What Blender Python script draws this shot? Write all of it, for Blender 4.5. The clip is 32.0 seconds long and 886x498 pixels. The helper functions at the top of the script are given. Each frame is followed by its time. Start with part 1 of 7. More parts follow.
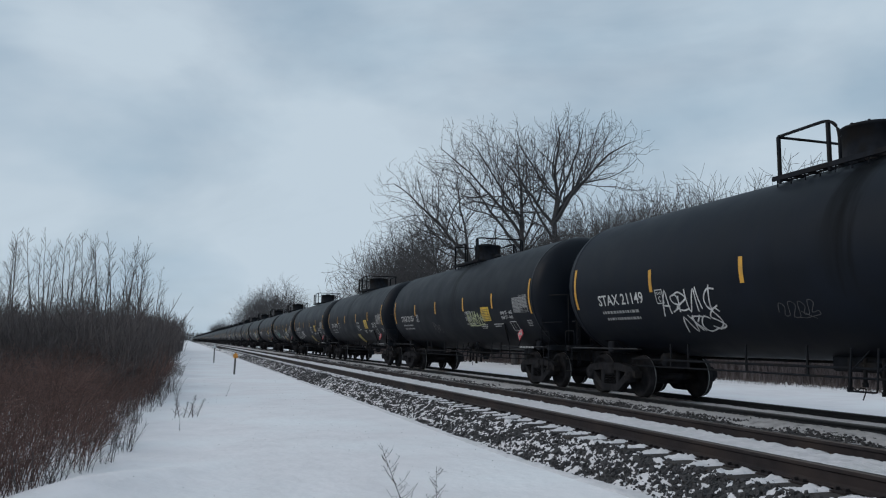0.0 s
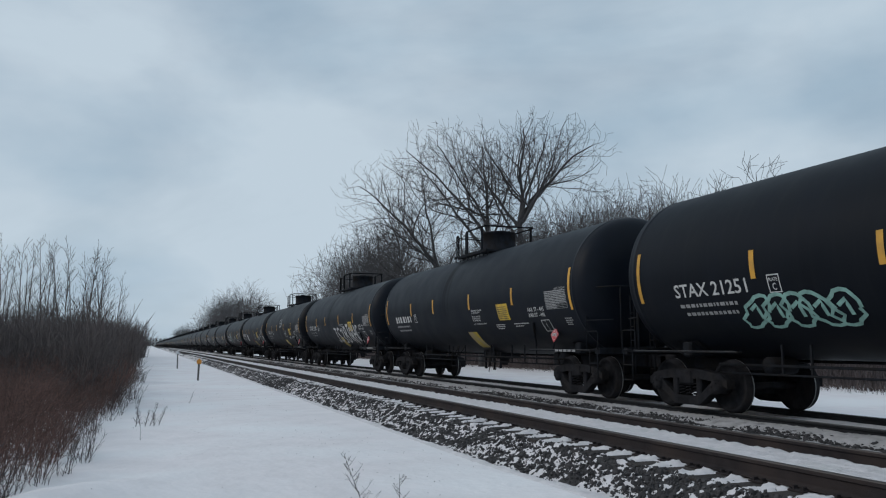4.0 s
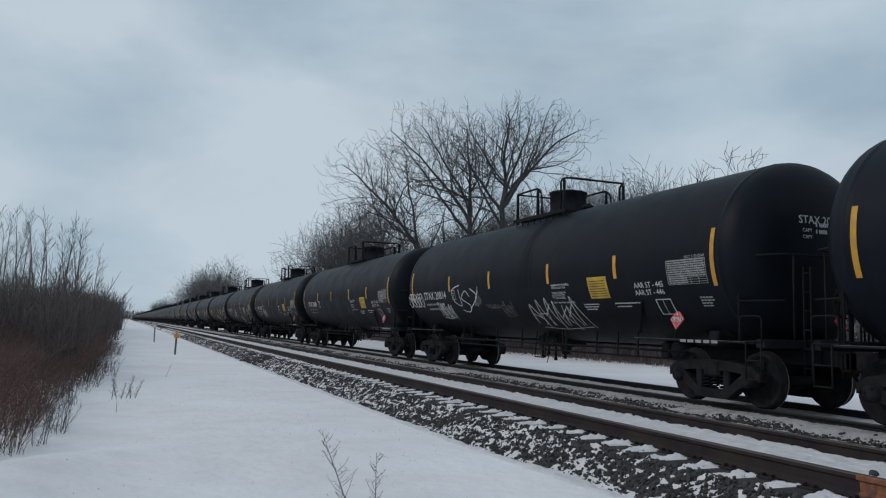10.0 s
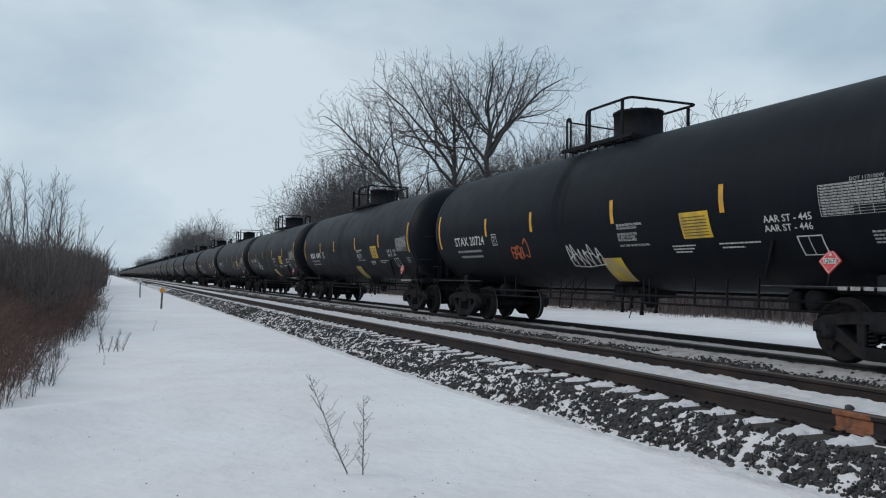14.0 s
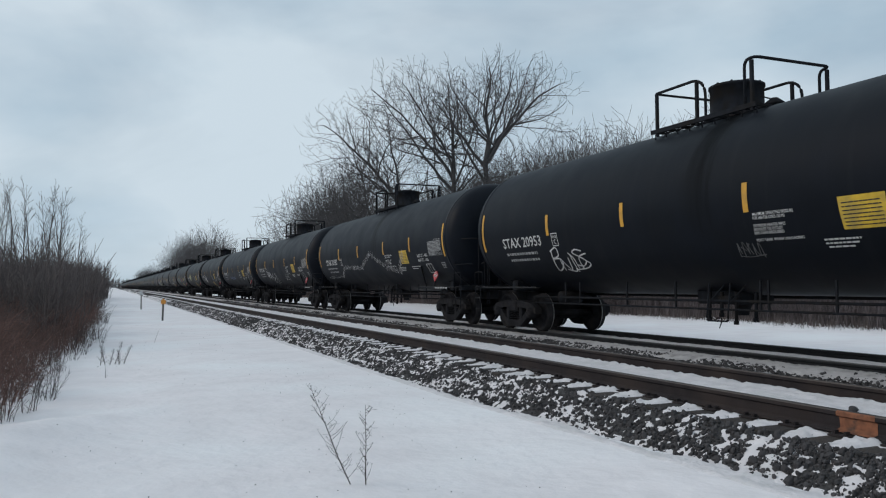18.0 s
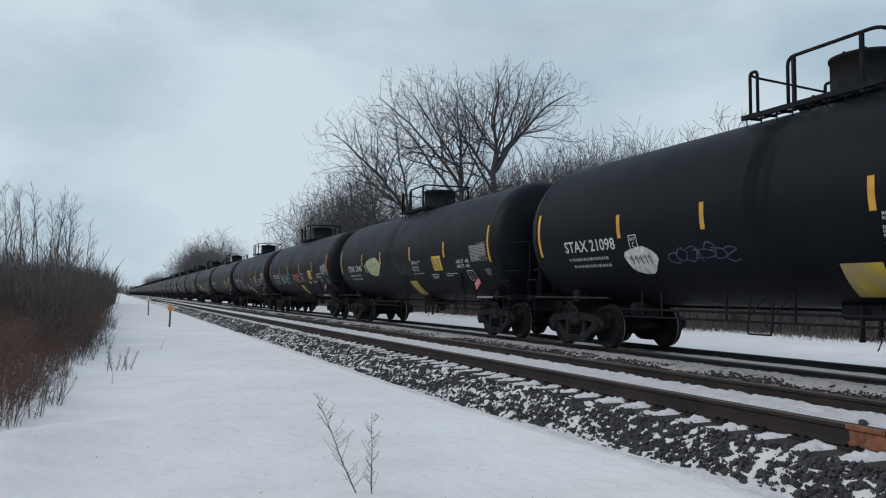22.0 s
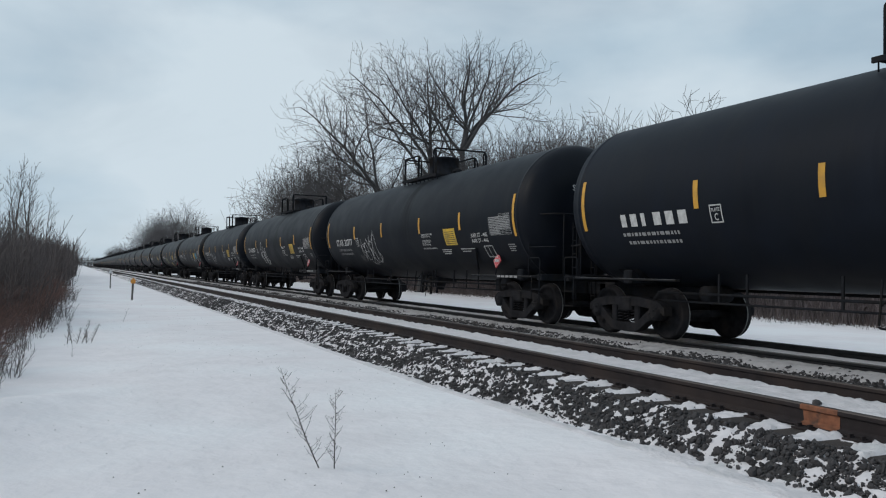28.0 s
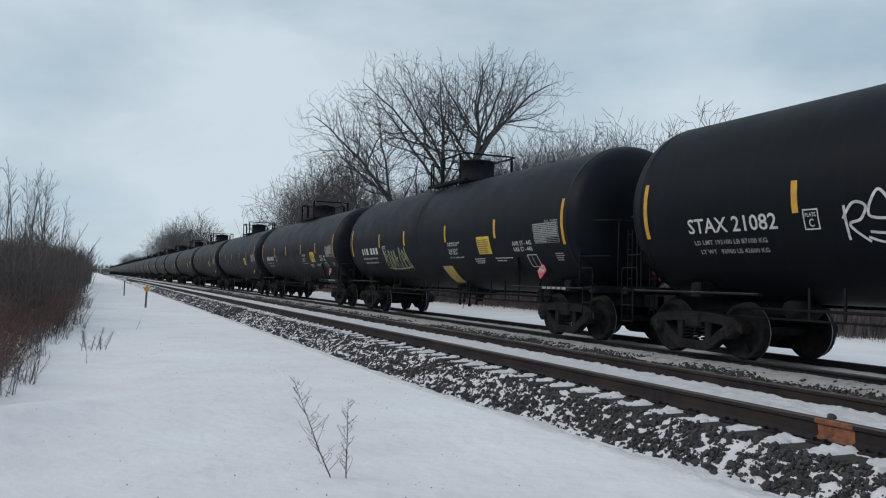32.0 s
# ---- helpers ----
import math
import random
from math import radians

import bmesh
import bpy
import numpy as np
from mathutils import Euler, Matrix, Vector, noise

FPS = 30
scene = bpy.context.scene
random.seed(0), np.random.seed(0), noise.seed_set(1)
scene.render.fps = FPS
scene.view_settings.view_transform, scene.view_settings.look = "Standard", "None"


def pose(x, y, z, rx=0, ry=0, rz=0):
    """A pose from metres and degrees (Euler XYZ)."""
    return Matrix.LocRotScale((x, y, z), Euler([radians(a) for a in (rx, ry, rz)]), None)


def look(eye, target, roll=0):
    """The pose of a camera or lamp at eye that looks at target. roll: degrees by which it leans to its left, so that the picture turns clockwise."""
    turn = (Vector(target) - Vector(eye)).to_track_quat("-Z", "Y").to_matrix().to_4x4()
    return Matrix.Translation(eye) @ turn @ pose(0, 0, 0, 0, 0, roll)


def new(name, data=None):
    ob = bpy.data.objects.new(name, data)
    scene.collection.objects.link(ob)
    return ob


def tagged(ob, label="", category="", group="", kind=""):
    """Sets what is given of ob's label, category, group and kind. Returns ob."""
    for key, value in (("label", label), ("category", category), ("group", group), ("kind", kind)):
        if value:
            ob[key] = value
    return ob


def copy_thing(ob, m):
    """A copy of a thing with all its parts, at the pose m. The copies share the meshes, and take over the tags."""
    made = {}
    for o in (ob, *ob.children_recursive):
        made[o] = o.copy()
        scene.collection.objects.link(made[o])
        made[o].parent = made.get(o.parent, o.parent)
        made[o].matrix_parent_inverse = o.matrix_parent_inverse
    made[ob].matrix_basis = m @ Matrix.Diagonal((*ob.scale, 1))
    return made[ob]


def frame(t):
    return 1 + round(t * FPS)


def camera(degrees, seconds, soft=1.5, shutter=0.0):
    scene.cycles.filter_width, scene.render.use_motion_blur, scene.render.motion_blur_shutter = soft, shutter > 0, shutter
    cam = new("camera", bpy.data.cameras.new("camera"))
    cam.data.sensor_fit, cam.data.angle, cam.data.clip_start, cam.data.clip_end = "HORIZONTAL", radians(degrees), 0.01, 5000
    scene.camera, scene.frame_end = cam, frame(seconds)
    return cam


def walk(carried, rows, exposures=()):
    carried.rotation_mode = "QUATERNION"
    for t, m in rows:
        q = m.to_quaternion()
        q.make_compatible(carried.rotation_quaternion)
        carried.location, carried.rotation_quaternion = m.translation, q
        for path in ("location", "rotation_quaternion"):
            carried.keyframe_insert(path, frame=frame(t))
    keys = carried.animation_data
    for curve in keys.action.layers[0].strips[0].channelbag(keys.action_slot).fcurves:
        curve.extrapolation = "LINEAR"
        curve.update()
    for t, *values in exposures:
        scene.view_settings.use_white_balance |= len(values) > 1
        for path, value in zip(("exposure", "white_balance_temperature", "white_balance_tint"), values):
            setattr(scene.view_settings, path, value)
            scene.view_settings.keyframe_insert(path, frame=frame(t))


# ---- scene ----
cam = camera(59.21, 32.0, 1.15)
PATH = [
    (0, pose(-0.033, 0.018, 1.654, 96.80, -0.54, -18.14)),
    (0.5, pose(-0.026, 0.021, 1.680, 96.45, -0.64, -18.65)),
    (1, pose(-0.031, 0.019, 1.676, 94.50, -0.30, -18.70)),
    (1.5, pose(-0.028, 0.016, 1.663, 94.41, -0.13, -18.20)),
    (2, pose(-0.021, 0.013, 1.666, 94.58, -0.49, -18.00)),
    (2.5, pose(-0.003, 0.008, 1.673, 95.09, -0.36, -17.96)),
    (3, pose(0.001, 0.014, 1.682, 95.62, -0.32, -18.67)),
    (3.5, pose(0.010, 0.020, 1.686, 97.07, 0.21, -19.72)),
    (5.5, pose(-0.008, 0.029, 1.686, 96.44, -0.51, -21.78)),
    (6, pose(-0.020, 0.030, 1.677, 96.32, -0.31, -19.72)),
    (6.5, pose(-0.022, 0.018, 1.668, 95.17, 0.62, -19.05)),
    (7, pose(-0.021, 0.023, 1.680, 95.80, 0.48, -19.18)),
    (7.5, pose(-0.011, 0.010, 1.667, 96.61, 0.49, -19.38)),
    (8, pose(-0.008, 0.003, 1.657, 96.18, 0.42, -19.57)),
    (8.5, pose(-0.013, -0.008, 1.656, 93.06, 0.68, -20.60)),
    (9, pose(-0.015, 0.002, 1.667, 94.64, -0.45, -22.69)),
    (9.5, pose(-0.014, 0.000, 1.679, 94.90, -1.21, -22.46)),
    (10, pose(-0.016, -0.002, 1.686, 95.62, -1.43, -22.09)),
    (10.5, pose(-0.024, -0.014, 1.674, 95.14, -0.57, -22.29)),
    (11, pose(-0.035, 0.068, 1.658, 93.42, -0.10, -22.63)),
    (11.5, pose(-0.005, 0.041, 1.631, 93.35, -1.96, -22.89)),
    (12, pose(0.019, -0.011, 1.640, 93.42, -1.06, -23.81)),
    (12.5, pose(0.014, -0.016, 1.642, 92.95, -0.36, -23.62)),
    (13, pose(-0.003, -0.023, 1.637, 92.17, -0.48, -21.89)),
    (13.5, pose(-0.012, -0.038, 1.633, 92.01, -0.46, -22.41)),
    (14, pose(-0.003, -0.012, 1.627, 92.10, -0.54, -23.10)),
    (14.5, pose(0.004, -0.000, 1.628, 92.28, -0.44, -23.68)),
    (16.5, pose(0.020, 0.007, 1.632, 92.44, 0.33, -22.84)),
    (17, pose(0.007, 0.001, 1.634, 92.63, 0.18, -22.42)),
    (17.5, pose(0.012, 0.001, 1.637, 92.69, 0.20, -22.63)),
    (18, pose(0.010, -0.004, 1.635, 92.59, 0.41, -23.02)),
    (18.5, pose(0.011, 0.003, 1.637, 93.24, 0.51, -23.10)),
    (19, pose(0.007, -0.009, 1.636, 93.22, 0.74, -22.68)),
    (19.5, pose(0.019, -0.008, 1.641, 92.41, 0.88, -22.71)),
    (20, pose(0.006, -0.003, 1.635, 92.71, 0.61, -23.28)),
    (20.5, pose(0.010, 0.008, 1.634, 92.70, 0.50, -23.04)),
    (21, pose(0.007, -0.010, 1.644, 92.90, 0.67, -22.83)),
    (21.5, pose(0.004, -0.008, 1.641, 93.05, 0.55, -22.89)),
    (22, pose(0.005, 0.006, 1.635, 93.24, -0.09, -22.54)),
    (22.5, pose(0.016, -0.019, 1.659, 93.09, 0.04, -23.30)),
    (23, pose(0.017, -0.047, 1.646, 93.02, -0.12, -27.60)),
    (23.5, pose(0.043, -0.108, 1.670, 91.22, -0.03, -32.38)),
    (24, pose(0.038, -0.060, 1.653, 90.59, -0.63, -35.12)),
    (24.5, pose(0.010, -0.006, 1.639, 91.59, -1.72, -29.81)),
    (25, pose(0.013, -0.016, 1.639, 91.45, -0.94, -29.66)),
    (25.5, pose(-0.007, 0.008, 1.623, 91.68, -0.80, -28.15)),
    (26, pose(-0.001, 0.003, 1.633, 91.77, -1.03, -25.35)),
    (26.5, pose(-0.003, -0.001, 1.626, 91.56, -1.25, -24.48)),
    (28.5, pose(0.020, 0.016, 1.632, 91.70, -0.97, -25.05)),
    (29, pose(0.020, 0.011, 1.634, 91.92, -0.92, -24.93)),
    (29.5, pose(0.015, 0.010, 1.634, 92.15, -0.88, -25.16)),
    (30, pose(0.015, -0.000, 1.639, 92.32, -0.98, -25.04)),
    (30.5, pose(0.009, -0.003, 1.644, 92.55, -0.94, -24.56)),
    (31, pose(0.003, -0.002, 1.640, 92.22, -0.80, -24.41)),
    (31.5, pose(0.006, 0.008, 1.634, 92.33, -1.18, -24.48)),
    (32, pose(0.003, 0.002, 1.637, 92.30, -1.41, -24.08)),
]
EXPOSURES = [(0, -0.16, 6200, 10), (8, -0.13, 6250, 10), (9, -0.12, 6260, 10), (10, -0.21, 6280, 10), (11, -0.03, 6300, 10), (13, 0.02, 6350, 10), (22, 0.02, 6400, 10), (24, 0.28, 6450, 10), (26, 0.09, 6450, 10), (32, 0.02, 6400, 10)]
walk(cam, PATH, EXPOSURES)

# ---- world and sun: thin broken overcast over snow ----
SUN_ELEV, SUN_AZ = 34.0, -70.0     # azimuth from +y towards +x
world = bpy.data.worlds.new("overcast_sky")
scene.world = world
world.use_nodes = True
wn, wl = world.node_tree.nodes, world.node_tree.links
wn.clear()
w_out = wn.new("ShaderNodeOutputWorld")
w_bg = wn.new("ShaderNodeBackground")
w_sky = wn.new("ShaderNodeTexSky")
w_sky.sky_type = 'NISHITA'
w_sky.sun_disc = False
w_sky.sun_elevation = radians(SUN_ELEV)
w_sky.sun_rotation = radians(SUN_AZ)
w_sky.dust_density = 2.5
w_gain = wn.new("ShaderNodeMix")
w_gain.data_type = 'RGBA'
w_gain.blend_type = 'MULTIPLY'
w_gain.inputs[0].default_value = 1.0
w_gain.inputs[7].default_value = (0.085, 0.085, 0.085, 1)
w_co = wn.new("ShaderNodeTexCoord")
w_map = wn.new("ShaderNodeMapping")
w_map.inputs["Scale"].default_value = (1.0, 1.0, 2.2)
w_map.inputs["Rotation"].default_value = (0.25, 0.12, 0.5)
w_n1 = wn.new("ShaderNodeTexNoise")
w_n1.inputs["Scale"].default_value = 1.9
w_n1.inputs["Detail"].default_value = 6.0
w_n1.inputs["Roughness"].default_value = 0.55
w_n1.inputs["Distortion"].default_value = 0.5
w_r1 = wn.new("ShaderNodeValToRGB")
w_r1.color_ramp.elements[0].position = 0.33
w_r1.color_ramp.elements[0].color = (0.68, 0.68, 0.68, 1)
w_r1.color_ramp.elements[1].position = 0.60
w_n2 = wn.new("ShaderNodeTexNoise")
w_n2.inputs["Scale"].default_value = 2.0
w_n2.inputs["Detail"].default_value = 5.0
w_r2 = wn.new("ShaderNodeValToRGB")
w_r2.color_ramp.elements[0].position = 0.42
w_r2.color_ramp.elements[0].color = (0.46, 0.59, 0.69, 1)
w_r2.color_ramp.elements[1].position = 0.60
w_r2.color_ramp.elements[1].color = (0.652, 0.753, 0.821, 1)
w_mix = wn.new("ShaderNodeMix")
w_mix.data_type = 'RGBA'
wl.new(w_co.outputs["Generated"], w_map.inputs["Vector"])
wl.new(w_map.outputs[0], w_n1.inputs["Vector"])
wl.new(w_map.outputs[0], w_n2.inputs["Vector"])
wl.new(w_n1.outputs["Fac"], w_r1.inputs["Fac"])
wl.new(w_n2.outputs["Fac"], w_r2.inputs["Fac"])
wl.new(w_sky.outputs[0], w_gain.inputs[6])
wl.new(w_r1.outputs[0], w_mix.inputs[0])
wl.new(w_gain.outputs[2], w_mix.inputs[6])
wl.new(w_r2.outputs[0], w_mix.inputs[7])
wl.new(w_mix.outputs[2], w_bg.inputs["Color"])
w_bg.inputs["Strength"].default_value = 0.92
wl.new(w_bg.outputs[0], w_out.inputs["Surface"])

sun_data = bpy.data.lights.new("sun", 'SUN')
sun_data.energy = 0.85
sun_data.angle = radians(25)
sun_data.color = (1.0, 0.90, 0.80)
sun = new("sun", sun_data)
_az, _el = radians(SUN_AZ), radians(SUN_ELEV)
sun.matrix_world = look((0, 0, 50), (-50 * math.cos(_el) * math.sin(_az), -50 * math.cos(_el) * math.cos(_az), 50 - 50 * math.sin(_el)))


# ---- materials ----
def material(name, base, rough=0.7, metal=0.0, var=0.25, scale=8.0, bump=0.2, bump_scale=60.0, dist=0.02, spec=0.5,
             second=None, second_scale=1.5, second_range=(0.45, 0.65), stretch=(1, 1, 1), island=0.0, objrand=0.0, rvar=0.1):
    """A surface with colour variation at two scales, uneven gloss and fine relief, in object space."""
    m = bpy.data.materials.new(name)
    m.use_nodes = True
    n, l = m.node_tree.nodes, m.node_tree.links
    b = n["Principled BSDF"]
    b.inputs["Metallic"].default_value = metal
    b.inputs["Specular IOR Level"].default_value = spec
    co = n.new("ShaderNodeTexCoord")
    mp = n.new("ShaderNodeMapping")
    mp.inputs["Scale"].default_value = stretch
    l.new(co.outputs["Object"], mp.inputs["Vector"])
    n1 = n.new("ShaderNodeTexNoise")
    n1.inputs["Scale"].default_value = scale
    n1.inputs["Detail"].default_value = 5.0
    l.new(mp.outputs[0], n1.inputs["Vector"])
    r1 = n.new("ShaderNodeMapRange")
    r1.inputs[1].default_value, r1.inputs[2].default_value = 0.3, 0.7
    r1.inputs[3].default_value, r1.inputs[4].default_value = 1 - var, 1 + var
    l.new(n1.outputs["Fac"], r1.inputs[0])
    colour = n.new("ShaderNodeMix")
    colour.data_type, colour.blend_type = 'RGBA', 'MULTIPLY'
    colour.inputs[0].default_value = 1.0
    colour.inputs[6].default_value = (*base, 1)
    l.new(r1.outputs[0], colour.inputs[7])
    last = colour.outputs[2]
    if second:
        n2 = n.new("ShaderNodeTexNoise")
        n2.inputs["Scale"].default_value = second_scale
        n2.inputs["Detail"].default_value = 6.0
        l.new(mp.outputs[0], n2.inputs["Vector"])
        r2 = n.new("ShaderNodeMapRange")
        r2.inputs[1].default_value, r2.inputs[2].default_value = second_range
        l.new(n2.outputs["Fac"], r2.inputs[0])
        mix = n.new("ShaderNodeMix")
        mix.data_type = 'RGBA'
        l.new(r2.outputs[0], mix.inputs[0])
        l.new(last, mix.inputs[6])
        mix.inputs[7].default_value = (*second, 1)
        last = mix.outputs[2]
    for amount, node, socket in ((island, "ShaderNodeNewGeometry", "Random Per Island"), (objrand, "ShaderNodeObjectInfo", "Random")):
        if amount:
            g = n.new(node)
            r3 = n.new("ShaderNodeMapRange")
            r3.inputs[3].default_value, r3.inputs[4].default_value = 1 - amount, 1 + amount
            l.new(g.outputs[socket], r3.inputs[0])
            mix = n.new("ShaderNodeMix")
            mix.data_type, mix.blend_type = 'RGBA', 'MULTIPLY'
            mix.inputs[0].default_value = 1.0
            l.new(last, mix.inputs[6])
            l.new(r3.outputs[0], mix.inputs[7])
            last = mix.outputs[2]
    l.new(last, b.inputs["Base Color"])
    rr = n.new("ShaderNodeMapRange")
    rr.inputs[3].default_value, rr.inputs[4].default_value = max(rough - rvar, 0.02), min(rough + rvar, 1)
    l.new(n1.outputs["Fac"], rr.inputs[0])
    l.new(rr.outputs[0], b.inputs["Roughness"])
    if bump:
        n3 = n.new("ShaderNodeTexNoise")
        n3.inputs["Scale"].default_value = bump_scale
        n3.inputs["Detail"].default_value = 4.0
        l.new(mp.outputs[0], n3.inputs["Vector"])
        bp = n.new("ShaderNodeBump")
        bp.inputs["Strength"].default_value = bump
        bp.inputs["Distance"].default_value = dist
        l.new(n3.outputs["Fac"], bp.inputs["Height"])
        l.new(bp.outputs[0], b.inputs["Normal"])
    return m


SNOW = material("snow", (0.825, 0.785, 0.79), 0.8, var=0.05, scale=1.6, bump=0.45, bump_scale=5.5, dist=0.06, second=(0.87, 0.855, 0.86), second_scale=0.35, spec=0.15)
TRACK_SNOW = material("track_snow", (0.69, 0.655, 0.66), 0.8, var=0.10, scale=5.0, bump=0.6, bump_scale=22.0, dist=0.03, second=(0.60, 0.59, 0.58), second_scale=1.7, second_range=(0.52, 0.75), spec=0.2)
BALLAST = material("ballast_bed", (0.045, 0.042, 0.041), 0.9, var=0.5, scale=22.0, bump=1.0, bump_scale=26.0, dist=0.05)
STONE = material("ballast_stone", (0.050, 0.046, 0.047), 0.85, var=0.3, scale=25.0, bump=0.4, bump_scale=70.0, island=0.55)
TIE = material("tie_wood", (0.036, 0.028, 0.024), 0.85, var=0.4, scale=9.0, bump=0.6, bump_scale=40.0, stretch=(0.3, 3, 3), objrand=0.3)
RAIL = material("rusty_rail", (0.0265, 0.0212, 0.0218), 0.85, spec=0.25, var=0.3, scale=7.0, bump=0.25, bump_scale=90.0, second=(0.042, 0.031, 0.028), second_scale=1.2)
# rail steel under the train, with the shade there put into its near-black colour
FAR_RAIL = material("shaded_rail", (0.018, 0.019, 0.021), 0.85, spec=0.25, var=0.3, scale=7.0, bump=0.25, bump_scale=90.0)
FAR_RAIL_TOP = material("dark_rail_head", (0.07, 0.068, 0.066), 0.5, 0.5, var=0.25, scale=3.0, bump=0.05, stretch=(4, 0.2, 4))
DIRTY_SNOW = material("gritty_snow", (0.49, 0.47, 0.468), 0.85, var=0.14, scale=9.0, bump=0.7, bump_scale=30.0, dist=0.03, second=(0.27, 0.26, 0.256), second_scale=4.5, second_range=(0.50, 0.75), spec=0.2)
RAIL_TOP = material("worn_rail_head", (0.075, 0.062, 0.056), 0.55, 0.4, var=0.25, scale=3.0, bump=0.05, stretch=(4, 0.2, 4))
ORANGE = material("orange_paint", (0.22, 0.085, 0.042), 0.8, var=0.4, scale=14.0, bump=0.1, second=(0.055, 0.036, 0.029), second_scale=8.0, second_range=(0.56, 0.72))
PALE_ORANGE = material("faded_orange_paint", (0.13, 0.07, 0.035), 0.8, var=0.4, scale=14.0, bump=0.1, second=(0.045, 0.033, 0.028), second_scale=8.0, second_range=(0.42, 0.6))
STEEL = material("dark_steel", (0.0215, 0.0214, 0.0240), 0.9, spec=0.06, var=0.4, scale=6.0, bump=0.3, bump_scale=60.0, second=(0.030, 0.026, 0.024), second_scale=3.0, second_range=(0.5, 0.75))
BLACK_STEEL = material("black_painted_steel", (0.0180, 0.0196, 0.0238), 0.8, spec=0.06, var=0.3, scale=6.0, bump=0.15, second=(0.02, 0.018, 0.017), second_scale=2.5)
# pale grey that paints the light caught along the side sills' top edge
EDGE_HIGHLIGHT = material("sill_edge_highlight", (0.055, 0.055, 0.057), 0.6, 0.2, var=0.6, scale=6.0, bump=0.1)
# bare flange steel, its colour lightened to carry the sky's gleam on the rim
FLANGE_SHINE = material("flange_shine", (0.26, 0.257, 0.25), 0.5, 0.5, var=0.2, scale=5.0, bump=0.05)
YELLOW = material("yellow_reflector", (0.58, 0.30, 0.032), 0.55, var=0.15, scale=5.0, bump=0.0, second=(0.35, 0.19, 0.04), second_scale=3.0, second_range=(0.58, 0.8), objrand=0.12)
YELLOW_SIGN = material("yellow_decal", (0.62, 0.40, 0.03), 0.6, var=0.15, scale=5.0, bump=0.0, second=(0.40, 0.28, 0.06), second_scale=4.0, objrand=0.15)
FADED_YELLOW = material("faded_yellow_decal", (0.47, 0.34, 0.04), 0.7, var=0.2, scale=4.0, bump=0.0, second=(0.37, 0.29, 0.14), second_scale=1.6, second_range=(0.45, 0.6), objrand=0.2)
WHITE = material("white_stencil", (0.52, 0.52, 0.51), 0.7, var=0.18, scale=12.0, bump=0.0)
DIM_WHITE = material("faded_white_stencil", (0.30, 0.30, 0.30), 0.75, var=0.3, scale=20.0, bump=0.0)
BLACK_INK = material("black_ink", (0.02, 0.02, 0.02), 0.6, var=0.2, bump=0.0)
RED = material("red_placard", (0.55, 0.05, 0.06), 0.5, var=0.15, scale=10.0, bump=0.0)


